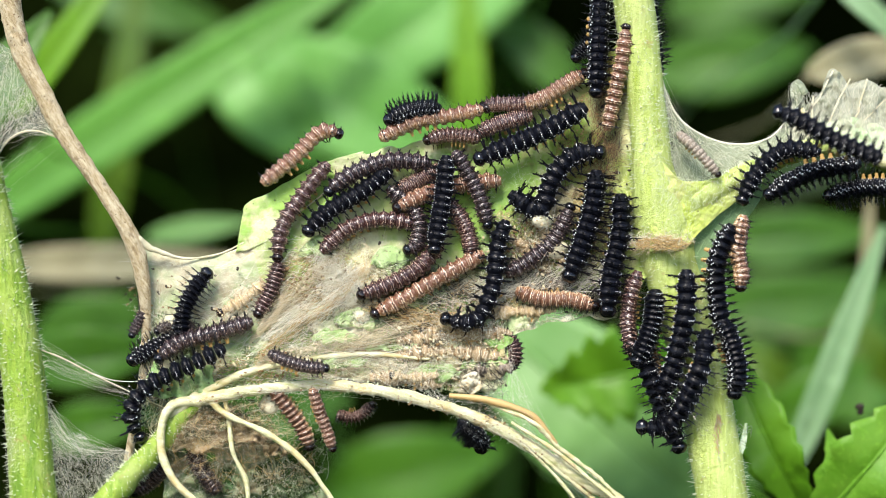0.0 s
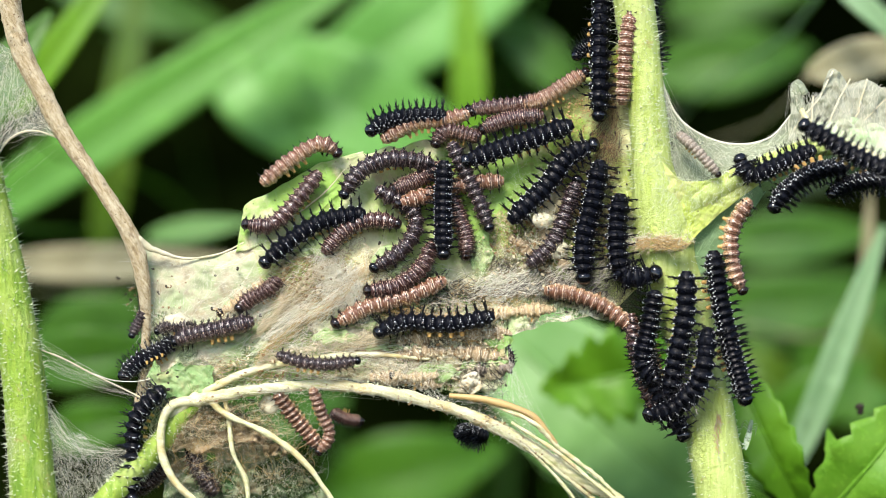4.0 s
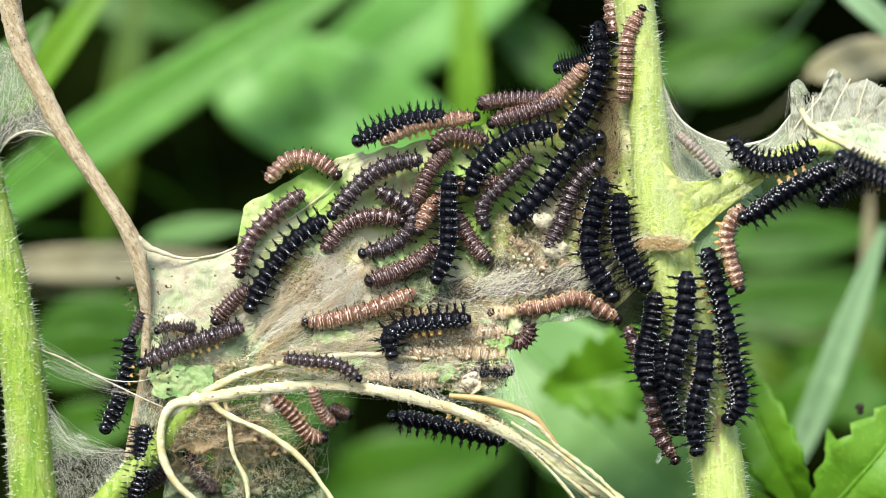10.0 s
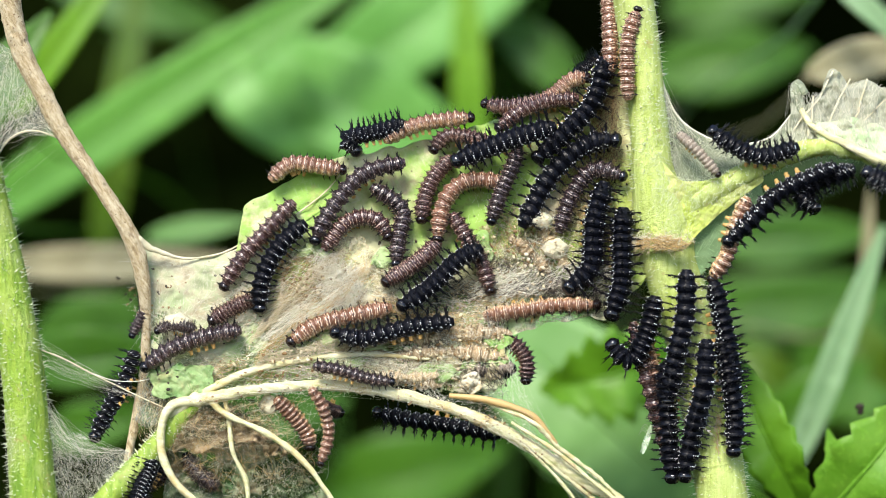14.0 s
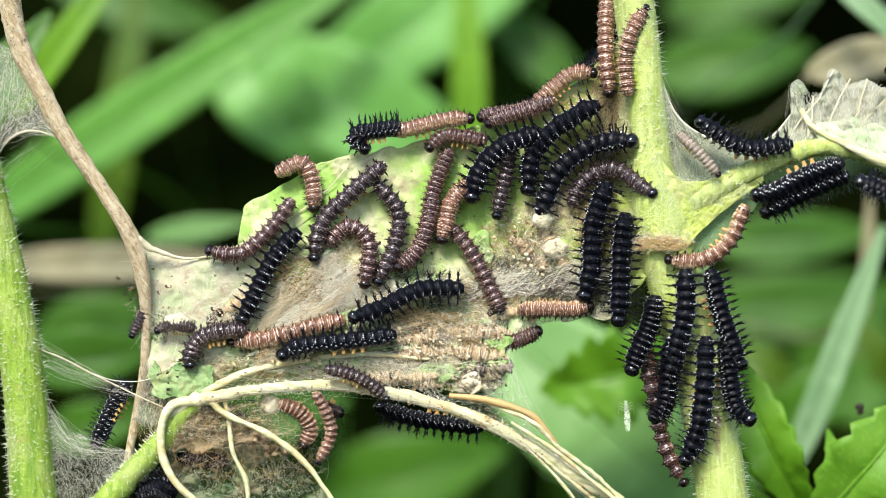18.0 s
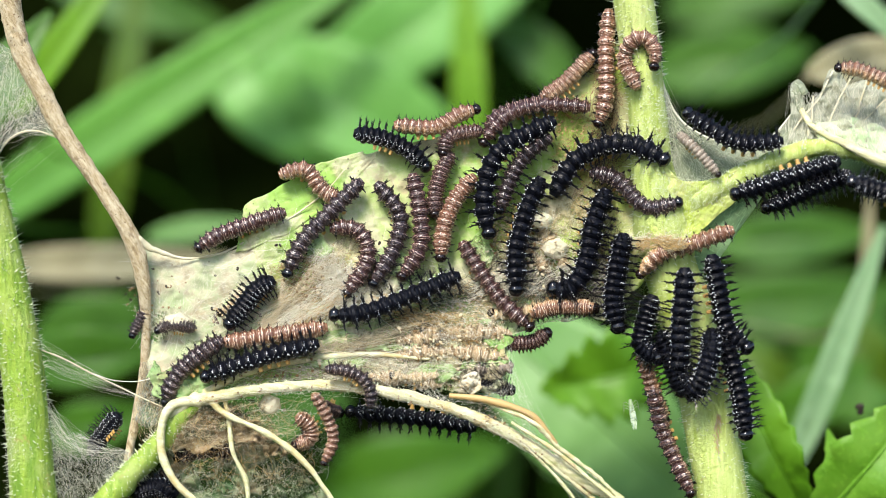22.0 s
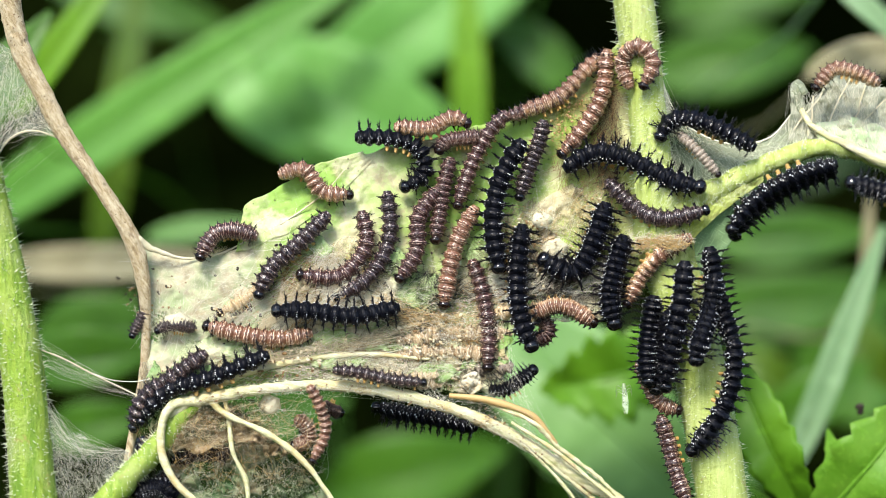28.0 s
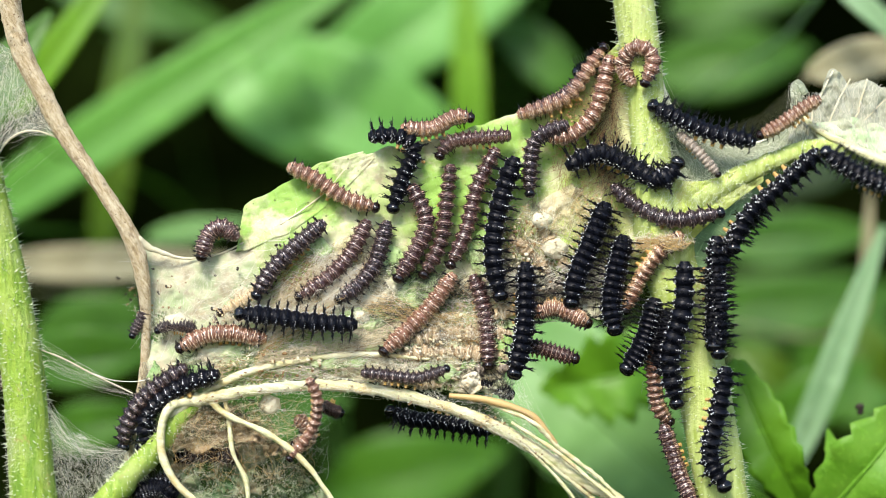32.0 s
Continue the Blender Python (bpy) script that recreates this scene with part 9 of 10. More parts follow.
    crawl("black", 2.83333, 1.5, (0,-0.7,-1), "black spiny caterpillar hanging under the leaf stalk", [
        (0, 0, 46.71, 7.444, 50.39, 9.898, 54.48, 11.53, 60.21, 12.35),
        (3, 0, 48.75, 5.644, 50.39, 9.08, 53.66, 11.53, 58.57, 12.35),
        (6, 0, 44.25, 5.399, 47.94, 7.444, 52.84, 9.898, 58.57, 11.53),
        (9, 0, 43.03, 4.172, 46.3, 6.462, 50.39, 8.671, 56.93, 11.53),
        (11, 0, 42.62, 3.763, 46.3, 5.644, 50.39, 9.08, 56.93, 12.35),
        (13, 0, 40.99, 1.718, 44.66, 4.99, 49.57, 9.08, 56.93, 11.53),
        (14, 0, 40.59, 0.491, 44.66, 4.172, 48.75, 8.262, 56.93, 11.94),
        (17, 0, 45.48, 4.99, 47.94, 6.626, 52.03, 10.72, 57.75, 12.76),
        (19, 0, 43.44, 9.489, 47.12, 8.916, 52.84, 10.55, 57.75, 12.35),
        (21, 0, 42.21, 7.853, 46.3, 9.325, 52.03, 10.96, 57.75, 12.76),
        (23, 0, 41.39, 7.689, 45.48, 8.671, 51.21, 10.72, 56.93, 12.6),
        (25, 0, 41.39, 9.325, 46.3, 9.08, 52.03, 10.72, 56.93, 12.6),
        (28, 0, 41.4, 2.127, 44.66, 6.626, 50.39, 10.31, 56.93, 12.35),
        (30, 0, 41.39, 5.808, 45.48, 7.853, 50.39, 10.31, 56.93, 12.35),
        (32, 0, 41.81, -0.7363, 43.85, 4.581, 48.75, 9.08, 54.48, 14.15),
    ])
    crawl("black", 2.83333, 0.3, (0,-0.5,-1), "black spiny caterpillar with long spines under the stalk", [
        (0, 0, 55.52, 7.474, 58.81, 8.542, 62.09, 8.953, 67.02, 8.953),
        (3, 0, 55.52, 7.474, 57.99, 9.528, 62.09, 10.35, 67.02, 9.938),
        (6, 0, 57.99, 7.721, 61.27, 9.117, 64.56, 9.528, 68.66, 9.938),
        (9, 0, 58.81, 7.721, 61.68, 9.117, 64.56, 9.938, 68.66, 9.938),
        (11, 0, 50.76, 5.174, 51.58, 7.885, 55.52, 10.76, 60.45, 11.58),
        (13, 0, 51.42, 6.899, 54.7, 7.31, 57.99, 9.774, 62.09, 10.6),
        (14, 0, 54.46, 5.667, 51.83, 7.474, 54.7, 9.938, 59.63, 11.58),
        (17, 0, 46.65, 3.614, 50.59, 7.064, 54.7, 9.117, 58.81, 10.76),
        (19, 0, 46.49, 6.489, 50.59, 7.638, 54.7, 9.117, 58.81, 10.76),
        (21, 0, 46.08, 6.078, 50.59, 7.474, 54.7, 9.281, 58.81, 10.92),
        (23, 0, 46.65, 5.667, 50.59, 7.474, 54.7, 9.281, 59.63, 10.6),
        (25, 0, 42.79, 4.025, 46.49, 5.996, 52.24, 8.46, 57.17, 11.17),
        (28, 0, 41.97, 1.314, 44.85, 5.421, 50.59, 9.117, 57.17, 11.58),
        (30, 0, 39.57, -1.152, 43.2, 2.136, 48.13, 6.242, 55.52, 10.76),
        (32, 0, 39.08, -8.162, 39.97, -2.385, 42.38, 1.725, 46.08, 6.242),
    ])
    crawl("black", 2.83333, 9, (0.3,-1,0.3), "black spiny caterpillar close to the viewer on the curled leaf", [
        (0, 0, 46.56, 19.61, 50.7, 18.02, 55.48, 15.23, 61.86, 12.68),
        (3, 0, 49.27, 18.41, 53.09, 16.42, 57.87, 13.63, 63.06, 11.48),
        (6, 0, 52.69, 16.42, 55.48, 14.03, 59.47, 11.64, 64.25, 9.646),
        (9, 0, 55.08, 14.27, 57.87, 12.04, 61.06, 10.44, 65.85, 8.849),
        (11, 0, 56.68, 12.68, 59.07, 11.24, 62.26, 10.04, 66.64, 8.45),
        (13, 0, 59.47, 11.64, 61.86, 10.04, 65.05, 8.849, 69.04, 7.653),
        (17, 0, 58.67, 9.805, 61.46, 8.45, 65.05, 7.254, 69.04, 6.059),
        (23, 0, 57.08, 9.646, 60.67, 8.45, 64.65, 7.254, 69.04, 6.059),
        (28, 0, 57.08, 9.486, 60.67, 8.45, 64.65, 7.254, 69.04, 6.059),
        (30, 0, 57.48, 10.04, 60.67, 9.008, 64.65, 7.653, 69.04, 6.457),
        (32, 0, 53.49, 14.03, 57.08, 11.4, 61.06, 9.486, 65.85, 7.892),
    ])
    crawl("copper", 2.25, 0.8, (0,-0.5,1), "light brown caterpillar on the shrivelled white leaf", [
        (0, 0, 71.08, 26.35, 74.36, 25.53, 77.64, 24.7, 80.93, 23.88),
        (17, 0, 65.74, 25.94, 68.62, 25.36, 71.49, 24.29, 74.36, 23.06),
        (19, 0, 62.46, 25.94, 65.33, 25.12, 68.62, 23.88, 71.9, 22.65),
        (21, 0, 58.77, 25.53, 61.23, 25.69, 64.51, 24.7, 68.62, 23.06),
        (23, 0, 55.65, 27, 58.77, 26.51, 62.05, 25.12, 66.15, 23.06),
        (25, 0, 54.83, 25.53, 57.54, 26.51, 61.23, 25.53, 65.33, 23.47),
        (28, 0, 53.84, 23.06, 56.71, 26.18, 60, 25.69, 63.28, 24.05),
        (30, 0, 45.8, 16.09, 48.92, 18.39, 52.2, 20.85, 55.48, 22.65),
        (32, 0, 45.63, 16.33, 48.51, 17.73, 51.38, 19.78, 54.66, 21.83),
    ])
    crawl("grey", 1.58333, 0.3, (0,-1,0.5), "small greyish brown caterpillar with a dark head resting on the silk", [
        (0, 0, 40.33, 10.54, 38.36, 12.84, 36.34, 15.08, 34.43, 16.89),
        (32, 0, 40.33, 10.54, 38.36, 12.84, 36.42, 15, 34.51, 16.8),
    ])
    crawl("black", 2.5, -3, (1,-0.4,0), "black spiny caterpillar mostly behind the stem", [
        (0, 0, 31.91, 26.05, 31.53, 29.43, 30.94, 33.72, 30.89, 38.06),
        (9, 0, 31.52, 28.58, 30.89, 31.99, 30.65, 35.45, 30.53, 39.83),
        (14, 2, 30.05, 32.16, 30, 35.67, 29.87, 39.23, 29.58, 42.83),
    ])
    crawl("black", 2.5, -1.5, (-1,-0.5,0.3), "black spiny caterpillar peering over the leaf's edge", [
        (0, 0, 19.8, 28.43, 20.82, 29.71, 22.34, 30.98, 23.36, 32.24),
        (6, 0, 19.81, 29.29, 21, 30.14, 22.34, 30.72, 23.51, 31.8),
        (9, 0, 17.03, 27.87, 18.45, 27.77, 20.38, 27.83, 22.48, 28.82),
        (11, 0, 17.02, 26.33, 18.96, 27.33, 20.8, 27.99, 22.9, 28.81),
        (14, 2, 20.09, 26.47, 21.36, 27.14, 22.62, 27.72, 23.87, 28.55),
    ])
    crawl("dark", 1.95833, 4.2, (0,-0.6,1), "small striped dark brown caterpillar walking on the arched rib", [
        (0, 0, -16.54, -17.28, -19.56, -17.1, -22.42, -16.28, -25.05, -15.15),
        (3, 0, -13.45, -16.32, -17.52, -16.95, -21.6, -16.28, -24.48, -15.06),
        (6, 0, -10.02, -15.69, -15.08, -16.31, -19.16, -16.29, -23.24, -16.12),
        (9, 0, -12.06, -18.62, -15.49, -16.71, -19.56, -16.13, -23.24, -15.88),
        (11, 0, -10.84, -19.63, -14.26, -17.29, -18.34, -16.7, -22.01, -16.12),
        (13, 0, -7.733, -20.24, -11.82, -18.96, -15.89, -17.53, -19.56, -16.53),
        (14, 0, -6.909, -19.41, -11, -18.8, -15.08, -17.53, -18.74, -16.94),
        (17, 0, -7.327, -20.91, -10.18, -19.22, -13.45, -17.95, -17.11, -17.28),
        (19, 0, -8.58, -23.43, -10.35, -20.46, -13.28, -18.2, -16.87, -17.36),
        (21, 0, -9.577, -24.52, -10.6, -20.04, -13.45, -17.95, -16.87, -17.36),
        (23, 0, -11.04, -23.15, -11, -19.62, -13.85, -17.54, -16.95, -17.52),
        (25, 0, -6.923, -21.92, -10.19, -19.63, -13.45, -17.95, -16.87, -17.36),
        (28, 0, -2.225, -19.53, -7.727, -18.99, -11.81, -17.97, -15.89, -17.53),
        (30, 0, 0.2473, -18.63, -5.266, -18.84, -10.18, -18.39, -14.26, -17.95),
        (32, 0, 1.072, -17.23, -3.623, -18.86, -7.726, -18.41, -11.81, -17.97),
    ])
    crawl("copper", 2.33333, 1, (-0.4,-1,0.2), "brown caterpillar hanging below the arched rib", [
        (0, 0, -19.5, -29.67, -20.56, -26.55, -22.58, -23.57, -24.99, -20.44),
        (3, 0, -17.26, -29.69, -19.74, -27.15, -21.94, -24.59, -24.34, -21.02),
        (6, 0, -19.75, -29.67, -20.32, -27.15, -21.94, -24.59, -24.5, -21.02),
        (9, 0, -16.84, -27.59, -19.74, -27.57, -21.94, -24.59, -24.93, -21.45),
        (14, 0, -19.5, -29.67, -19.91, -27.4, -21.94, -24.59, -24.52, -21.87),
        (19, 0, -21.16, -29.25, -19.31, -26.31, -20.92, -23.74, -23.71, -22.72),
        (21, 0, -21.99, -28.66, -19.49, -27.57, -19.71, -25.45, -21.51, -24),
        (25, 2, -22.56, -29.27, -20.05, -28.43, -20.03, -26.48, -21.67, -25.02),
    ])
    crawl("copper", 1.775, 3.5, (0.3,-1,0.2), "slender reddish brown caterpillar dangling from the rib", [
        (0, 0, -16.06, -29.72, -17.03, -26.54, -18.05, -23.58, -18.98, -20.46),
        (3, 0, -18.95, -29.87, -16.71, -27.22, -17.9, -24, -18.98, -20.46),
        (6, 0, -16.72, -30.96, -16.46, -26.97, -17.64, -23.58, -18.97, -20.29),
        (9, 0, -15.89, -27.9, -17.12, -26.54, -18.06, -24, -18.98, -20.46),
        (11, 0, -15.02, -23.85, -16.02, -24.44, -17.39, -23.16, -18.97, -20.29),
        (14, 0, -18.12, -31.93, -16.71, -27.22, -17.47, -23.16, -19.22, -20.29),
        (17, 0, -19.35, -31.35, -17.05, -28.05, -16.83, -24.01, -18.41, -20.88),
        (19, 0, -17.7, -31.93, -15.89, -26.97, -17.08, -24.01, -18.82, -20.87),
        (21, 0, -17.7, -32.34, -16.06, -28.23, -17.08, -24.01, -18.82, -21.04),
        (23, 0, -17.54, -30.54, -16.05, -27.22, -17.08, -24.01, -18.82, -21.04),
        (25, 0, -16.47, -28.47, -16.86, -26.12, -18.05, -23.41, -19.22, -20.45),
        (28, 0, -19.35, -31.51, -17.2, -26.96, -17.8, -23.15, -19.46, -19.87),
        (30, 0, -20.59, -30.52, -17.69, -26.12, -17.77, -21.89, -19.62, -19.04),
        (32, 0, -22.82, -31.17, -19.17, -26.36, -18.27, -21.89, -19.61, -18.79),
    ])
    crawl("brown", 2.05, 0.5, (0,-0.6,-1), "small brown caterpillar under the arched rib", [
        (0, 0, -10.17, -22.68, -11.85, -24.38, -13.69, -24.96, -15.67, -24.34),
        (6, 0, -12.54, -25.99, -14.11, -25.38, -15.35, -24.77, -16.33, -23.82),
        (9, 0, -13.11, -24.79, -14.51, -24.52, -15.34, -24.09, -16.16, -23.65),
        (12, 2, -15.02, -24.43, -16.1, -23.99, -17.1, -23.55, -17.92, -22.94),
    ])
    crawl("black", 2.75, -1, (0,-0.4,-1), "black caterpillar with long spines hanging under the arched rib", [
        (0, 0, 5.575, -30.07, 5.744, -29.06, 4.898, -27.61, 2.868, -25.89),
        (3, 0, 7.433, -29.65, 5.575, -28.63, 3.714, -27.18, 1.349, -25.63),
        (4.5, 0, -1.18, -26.22, 2.194, -26.49, 5.573, -27.61, 8.53, -29.05),
        (6, 0, -5.799, -24.71, -2.021, -25.35, 3.884, -27.35, 8.108, -29.48),
        (9, 0, -7.059, -25.13, -2.022, -25.78, 3.884, -27.35, 8.951, -28.79),
        (11, 0, -9.731, -24.49, -4.543, -25.33, 2.194, -26.92, 8.951, -28.62),
        (13, 0, -11.65, -24.65, -6.222, -25.31, 0.5061, -26.48, 8.527, -27.78),
        (14, 0, -10.56, -24.06, -5.383, -25.32, 0.506, -26.23, 8.527, -27.78),
        (17, 0, -9.379, -22.78, -5.38, -24.71, -0.3371, -25.79, 6.836, -26.67),
        (19, 0, -11.23, -23.79, -7.057, -24.87, -2.022, -25.78, 4.557, -26.67),
        (21, 0, -14.72, -23.76, -8.727, -24.42, -2.021, -25.35, 4.895, -26.67),
        (23, 0, -14.32, -24.79, -8.731, -24.85, -2.021, -25.35, 4.895, -26.67),
        (25, 0, -15.27, -27.43, -11.24, -24.82, -5.378, -24.46, 4.894, -26.24),
        (28, 0, -10.55, -23.37, -5.378, -24.46, -0.337, -25.36, 4.895, -26.67),
        (30, 0, -8.718, -23.39, -4.542, -24.89, -0.3371, -25.79, 4.051, -26.67),
        (32, 0, -8.471, -23.82, -4.543, -25.33, -0.3371, -25.79, 7.259, -27.1),
    ])
    crawl("brown", 2.425, -1.8, (0.3,-0.8,0.3), "brown caterpillar peeping out from under the silk", [
        (0, 0, 10.17, -17.73, 10.76, -15.22, 9.765, -13.38, 8.087, -12.55),
        (3, 2, 8.545, -17.26, 8.127, -15.58, 7.288, -13.9, 5.596, -13.06),
        (5, 0, 12.68, -17.97, 11.01, -15.88, 9.34, -14.22, 7.242, -13.39),
        (6, 0, 14.52, -18.38, 12.26, -16.71, 10.18, -14.89, 8.504, -13.39),
        (9, 0, 12.97, -10.7, 12.7, -12.96, 11.44, -14.21, 9.342, -13.8),
        (11, 0, 11.29, -10.2, 13.13, -11.7, 12.11, -13.79, 9.764, -13.55),
        (13, 0, 13.96, -13.37, 11.86, -13.54, 10.18, -13.55, 8.084, -13.22),
        (14, 0, 12.27, -19.92, 12.43, -16.46, 10.77, -14.22, 8.924, -13.39),
        (17, 0, 12.11, -14.38, 11.02, -14.21, 9.929, -13.97, 8.083, -13.56),
        (19, 0, 16.32, -11.02, 13.96, -12.7, 11.44, -13.8, 9.174, -13.8),
        (21, 0, 14.12, -13.78, 12.28, -13.96, 10.6, -13.88, 8.503, -13.55),
        (23, 0, 17.57, -10.68, 15.8, -13.36, 13.11, -14.21, 10.01, -14.64),
        (25, 0, 19.37, -13.75, 15.62, -14.61, 12.27, -14.63, 9.594, -13.8),
        (28, 0, 13.53, -13.95, 15.63, -12.69, 15.4, -11.02, 13.81, -10.02),
        (30, 0, 17.04, -14.18, 14.79, -14.2, 12.28, -14.21, 10.02, -13.55),
        (32, 0, 20.01, -16.41, 16.86, -15.43, 13.95, -14.62, 11.27, -13.8),
    ])
    crawl("black", 2.33333, -1, (0,-0.5,1), "black spiny caterpillar at the torn edge of the silk", [
        (0, 3, 5.591, -18.98, 3.897, -18.98, 2.202, -18.72, 0.508, -18.54),
        (9, 1, 8.497, -18.42, 6.815, -18.43, 5.133, -18.26, 3.45, -18),
        (11, 0, 11.98, -17.51, 10.14, -17.77, 8.468, -17.94, 6.541, -17.95),
        (13, 0, 12.82, -16.67, 10.73, -17.93, 8.887, -18.11, 7.044, -17.95),
        (15, 2, 8.104, -18.91, 6.417, -18.91, 4.728, -18.49, 3.039, -18.06),
        (21, 2, 8.531, -20.19, 6.842, -19.76, 5.151, -19.17, 3.461, -18.66),
        (23, 0, 13.11, -22.6, 10.75, -22.01, 8.899, -20.91, 6.798, -20.06),
        (25, 0, 14.56, -24.92, 11.86, -23.3, 9.326, -21.76, 7.219, -20.48),
        (28, 0, 13.65, -17.67, 11.57, -19.36, 9.319, -20.9, 6.802, -20.91),
        (30, 1, 10.62, -22.09, 8.929, -20.98, 7.241, -20.12, 5.556, -19.7),
        (32, 1, 10.2, -21.83, 8.761, -20.98, 7.073, -20.12, 5.388, -19.7),
    ])
    crawl("brown", 2.24167, 0, (0,-1,0.2), "small brown caterpillar passing on the hairy green stem", [
        (0, 0, -70.39, -9.924, -72.82, -9.915, -75.27, -9.909, -77.73, -9.904),
        (13, 0, -67.93, -10.77, -70.37, -10.76, -72.8, -10.75, -75.25, -10.74),
        (14, 0, -63.86, -11.2, -66.14, -11.19, -68.33, -11.01, -70.53, -10.75),
        (15, 0, -65.48, -11.61, -67.92, -11.43, -70.36, -11.09, -72.8, -10.75),
        (17, 0, -70.28, -13.24, -72.72, -13.23, -75.16, -13.22, -77.62, -13.21),
        (27, 0, -67.74, -16.56, -70.17, -16.54, -72.61, -16.12, -75.06, -15.69),
        (28, 0, -64.9, -18.08, -66.92, -17.81, -69.35, -17.38, -71.78, -16.95),
        (32, 0, -62.93, -20.28, -65.18, -19.59, -67.58, -18.64, -70, -17.79),
    ])
    crawl("black", 2.16667, 0, (-1,-0.5,0.2), "black caterpillar rounding the dry twig", [
        (0, 0, -70.43, 33.87, -72.9, 33.83, -75.38, 33.81, -77.87, 33.79),
        (8, 0, -68.79, 33.89, -71.25, 33.85, -73.72, 33.83, -76.21, 33.8),
        (9, 0, -64.87, 34.3, -67, 34.09, -69.28, 33.88, -71.57, 33.68),
        (10, 0, -68.79, 33.89, -71.25, 33.85, -73.72, 33.83, -76.21, 33.8),
        (18, 0, -68.81, 34.24, -71.27, 34.03, -73.72, 33.83, -76.21, 33.8),
        (19, 0, -64.88, 34.47, -67, 34.09, -69.28, 33.88, -71.57, 33.68),
        (20, 0, -67.17, 34.26, -69.62, 34.05, -72.08, 33.84, -74.54, 33.64),
        (21, 0, -65.13, 35.7, -67.24, 35.23, -69.67, 34.75, -72.11, 34.28),
        (22, 0, -68.85, 34.76, -71.32, 34.73, -73.79, 34.7, -76.27, 34.68),
    ])
    crawl("pale", 2, -0.6, (0,-0.8,0.5), "pale yellowish caterpillar skin under the silk", [
        (0, 0, -3.521, -12.49, 0.5038, -12.01, 4.703, -12.68, 8.897, -13.01),
        (32, 0, -3.521, -12.49, 0.5038, -12.01, 4.703, -12.68, 8.897, -13.01),
    ])
    crawl("pale", 1.83333, 0.2, (0,-0.8,0.5), "shed pale caterpillar skin spun into the silk", [
        (0, 0, -7.832, -18.58, -5.755, -18.93, -3.256, -18.95, -0.7519, -18.63),
        (32, 0, -7.832, -18.58, -5.755, -18.93, -3.256, -18.95, -0.7519, -18.63),
    ])
    crawl("brown", 2.425, -1, (0,-1,0.3), "brown caterpillar in the shade of the hanging leaf", [
        (0, 0, -46.27, -36.41, -44.33, -35.31, -42.65, -33.8, -41.05, -31.94),
        (14, 0, -46.45, -36.41, -44.5, -35.48, -42.64, -34.3, -41.04, -32.61),
        (32, 0, -46.01, -36.66, -44.15, -35.81, -42.28, -34.96, -40.76, -33.77),
    ])
    crawl("dark", 2.61667, -1.5, (0.3,-1,0), "dark brown caterpillar in the shade of the eaten leaf", [
        (0, 0, -37.6, -29.42, -36.73, -31.51, -35.25, -33.99, -33.51, -36.2),
        (14, 0, -38.28, -30.69, -36.98, -32.76, -35.24, -34.4, -33.53, -35.21),
        (21, 0, -39.99, -31.13, -37.43, -30.26, -34.43, -29.8, -31.45, -30.19),
        (28, 0, -40.42, -31.56, -37.85, -30.69, -34.86, -30.23, -31.87, -30.61),
        (32, 0, -39.99, -31.3, -37, -30.68, -34, -30.39, -30.6, -31.18),
    ])
    crawl("husk", 2.6, -0.9, (0, -0.8, 0.5), "golden brown shed skin flattened in the silk mat", [
        (0, 0, -7.00, -13.75, -2.00, -13.08, 3.83, -12.42, 10.08, -12.42),
        (32, 0, -7.00, -13.75, -2.00, -13.08, 3.83, -12.42, 10.08, -12.42),
    ])
    crawl("husk", 2.6, -0.9, (0, -0.8, 0.5), "brown shed skin with dried legs in the mat", [
        (0, 0, -7.00, -15.92, -1.17, -15.17, 4.67, -15.58, 9.50, -16.08),
        (32, 0, -7.00, -15.92, -1.17, -15.17, 4.67, -15.58, 9.50, -16.08),
    ])
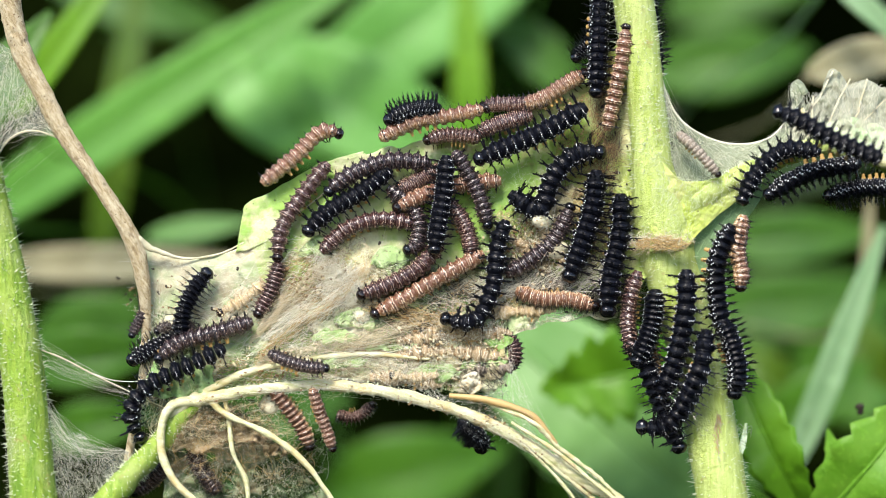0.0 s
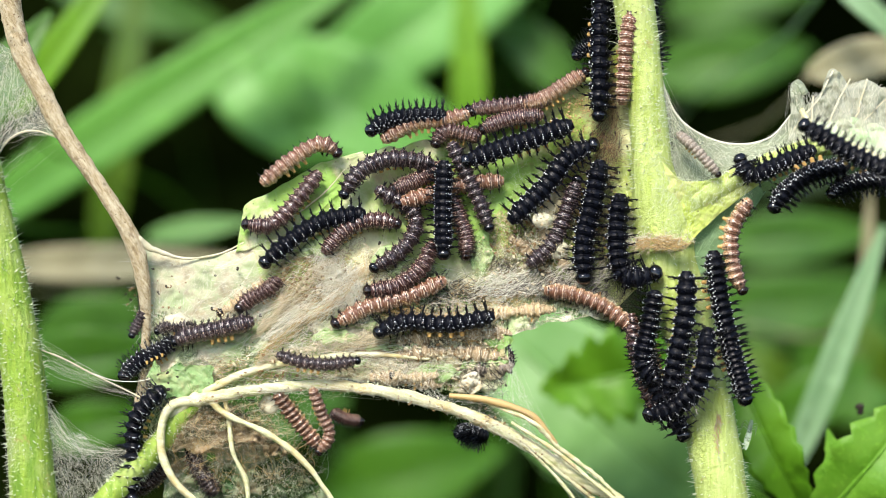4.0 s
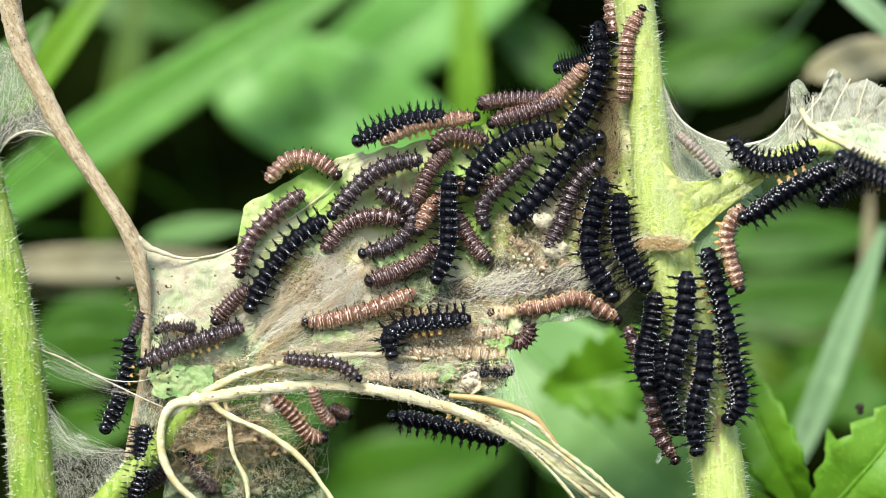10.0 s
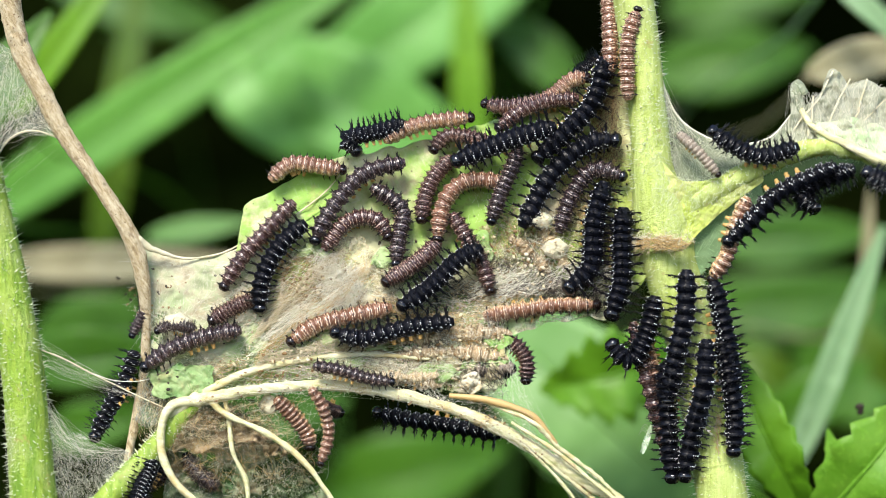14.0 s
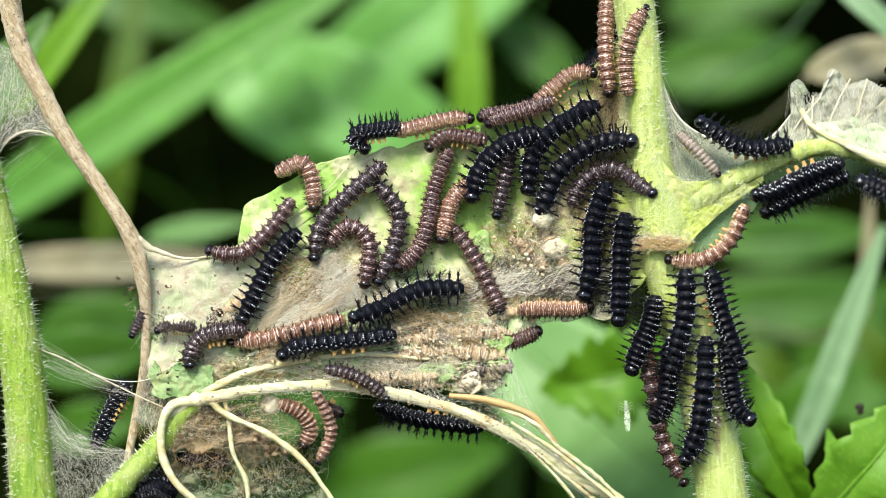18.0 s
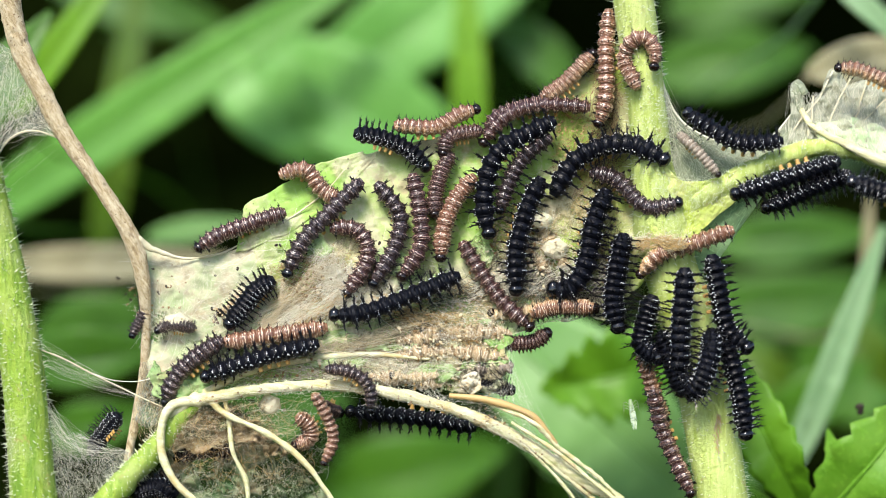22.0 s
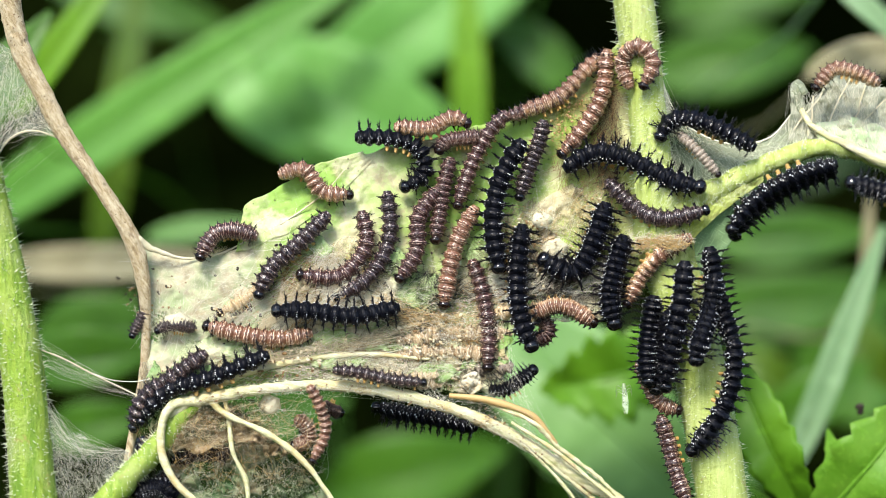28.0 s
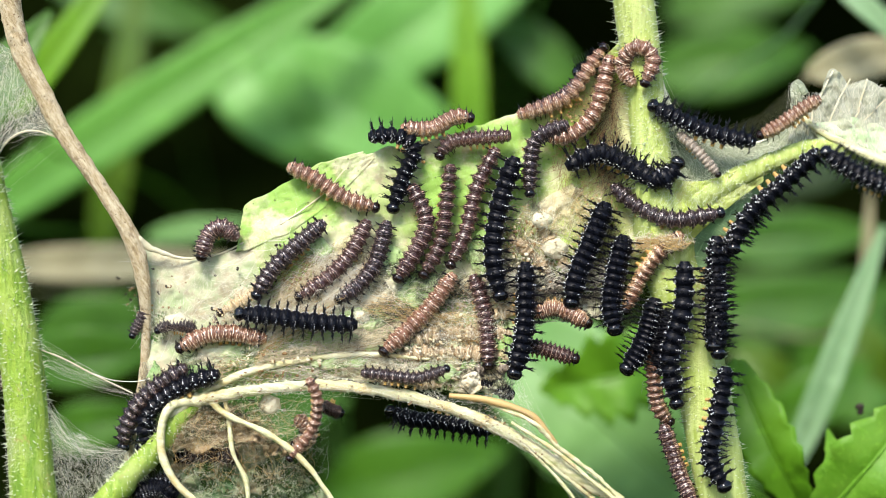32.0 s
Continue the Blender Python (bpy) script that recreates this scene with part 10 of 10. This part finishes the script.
    crawl("grey", 2.4, -1.3, (0, -0.8, 0.5), "grey papery shed skin at the torn edge", [
        (0, 0, 2.58, -17.08, 5.50, -17.75, 8.00, -17.83, 10.33, -17.25),
        (32, 0, 2.58, -17.08, 5.50, -17.75, 8.00, -17.83, 10.33, -17.25),
    ])
    crawl("husk", 2.4, -0.8, (0, -0.8, 0.5), "pale brown shed skin beside the arched rib", [
        (0, 0, -10.75, -18.92, -7.00, -19.25, -3.67, -19.58, -0.33, -20.25),
        (32, 0, -10.75, -18.92, -7.00, -19.25, -3.67, -19.58, -0.33, -20.25),
    ])
    crawl("pale", 2.4, -0.9, (0, -0.8, 0.5), "cream shed skin with blunt teeth at the leaf's lower edge", [
        (0, 0, 6.83, -9.58, 10.08, -9.33, 13.42, -9.08, 16.75, -8.92),
        (32, 0, 6.83, -9.58, 10.08, -9.33, 13.42, -9.08, 16.75, -8.92),
    ])
    crawl("grey", 2.6, -1.5, (0, -0.8, 0.6), "grey hairy shed skin lying on the leaf", [
        (0, 0, 7.00, -6.58, 10.92, -5.92, 14.67, -5.58, 18.83, -5.08),
        (32, 0, 7.00, -6.58, 10.92, -5.92, 14.67, -5.58, 18.83, -5.08),
    ])
    crawl("pale", 2.0, -0.9, (0.3, -1, 0.2), "whitish shed skin stuck upright to the leaf", [
        (0, 0, 13.83, 4.67, 15.50, 1.75, 17.00, -0.58, 18.33, -2.75),
        (32, 0, 13.83, 4.67, 15.50, 1.75, 17.00, -0.58, 18.33, -2.75),
    ])
    crawl("pale", 2.3, -0.8, (-0.3, -1, 0.3), "cream shed skin at the edge of the grey silk", [
        (0, 0, -33.25, -9.58, -31.00, -8.42, -28.67, -6.92, -26.33, -5.08),
        (32, 0, -33.25, -9.58, -31.00, -8.42, -28.67, -6.92, -26.33, -5.08),
    ])
    crawl("husk", 2.2, -1.1, (0.3, -1, 0.2), "golden shed skin among hairs on the leaf", [
        (0, 0, 10.08, 1.75, 12.17, 0.08, 14.25, -1.75, 15.92, -4.08),
        (32, 0, 10.08, 1.75, 12.17, 0.08, 14.25, -1.75, 15.92, -4.08),
    ])


motions()
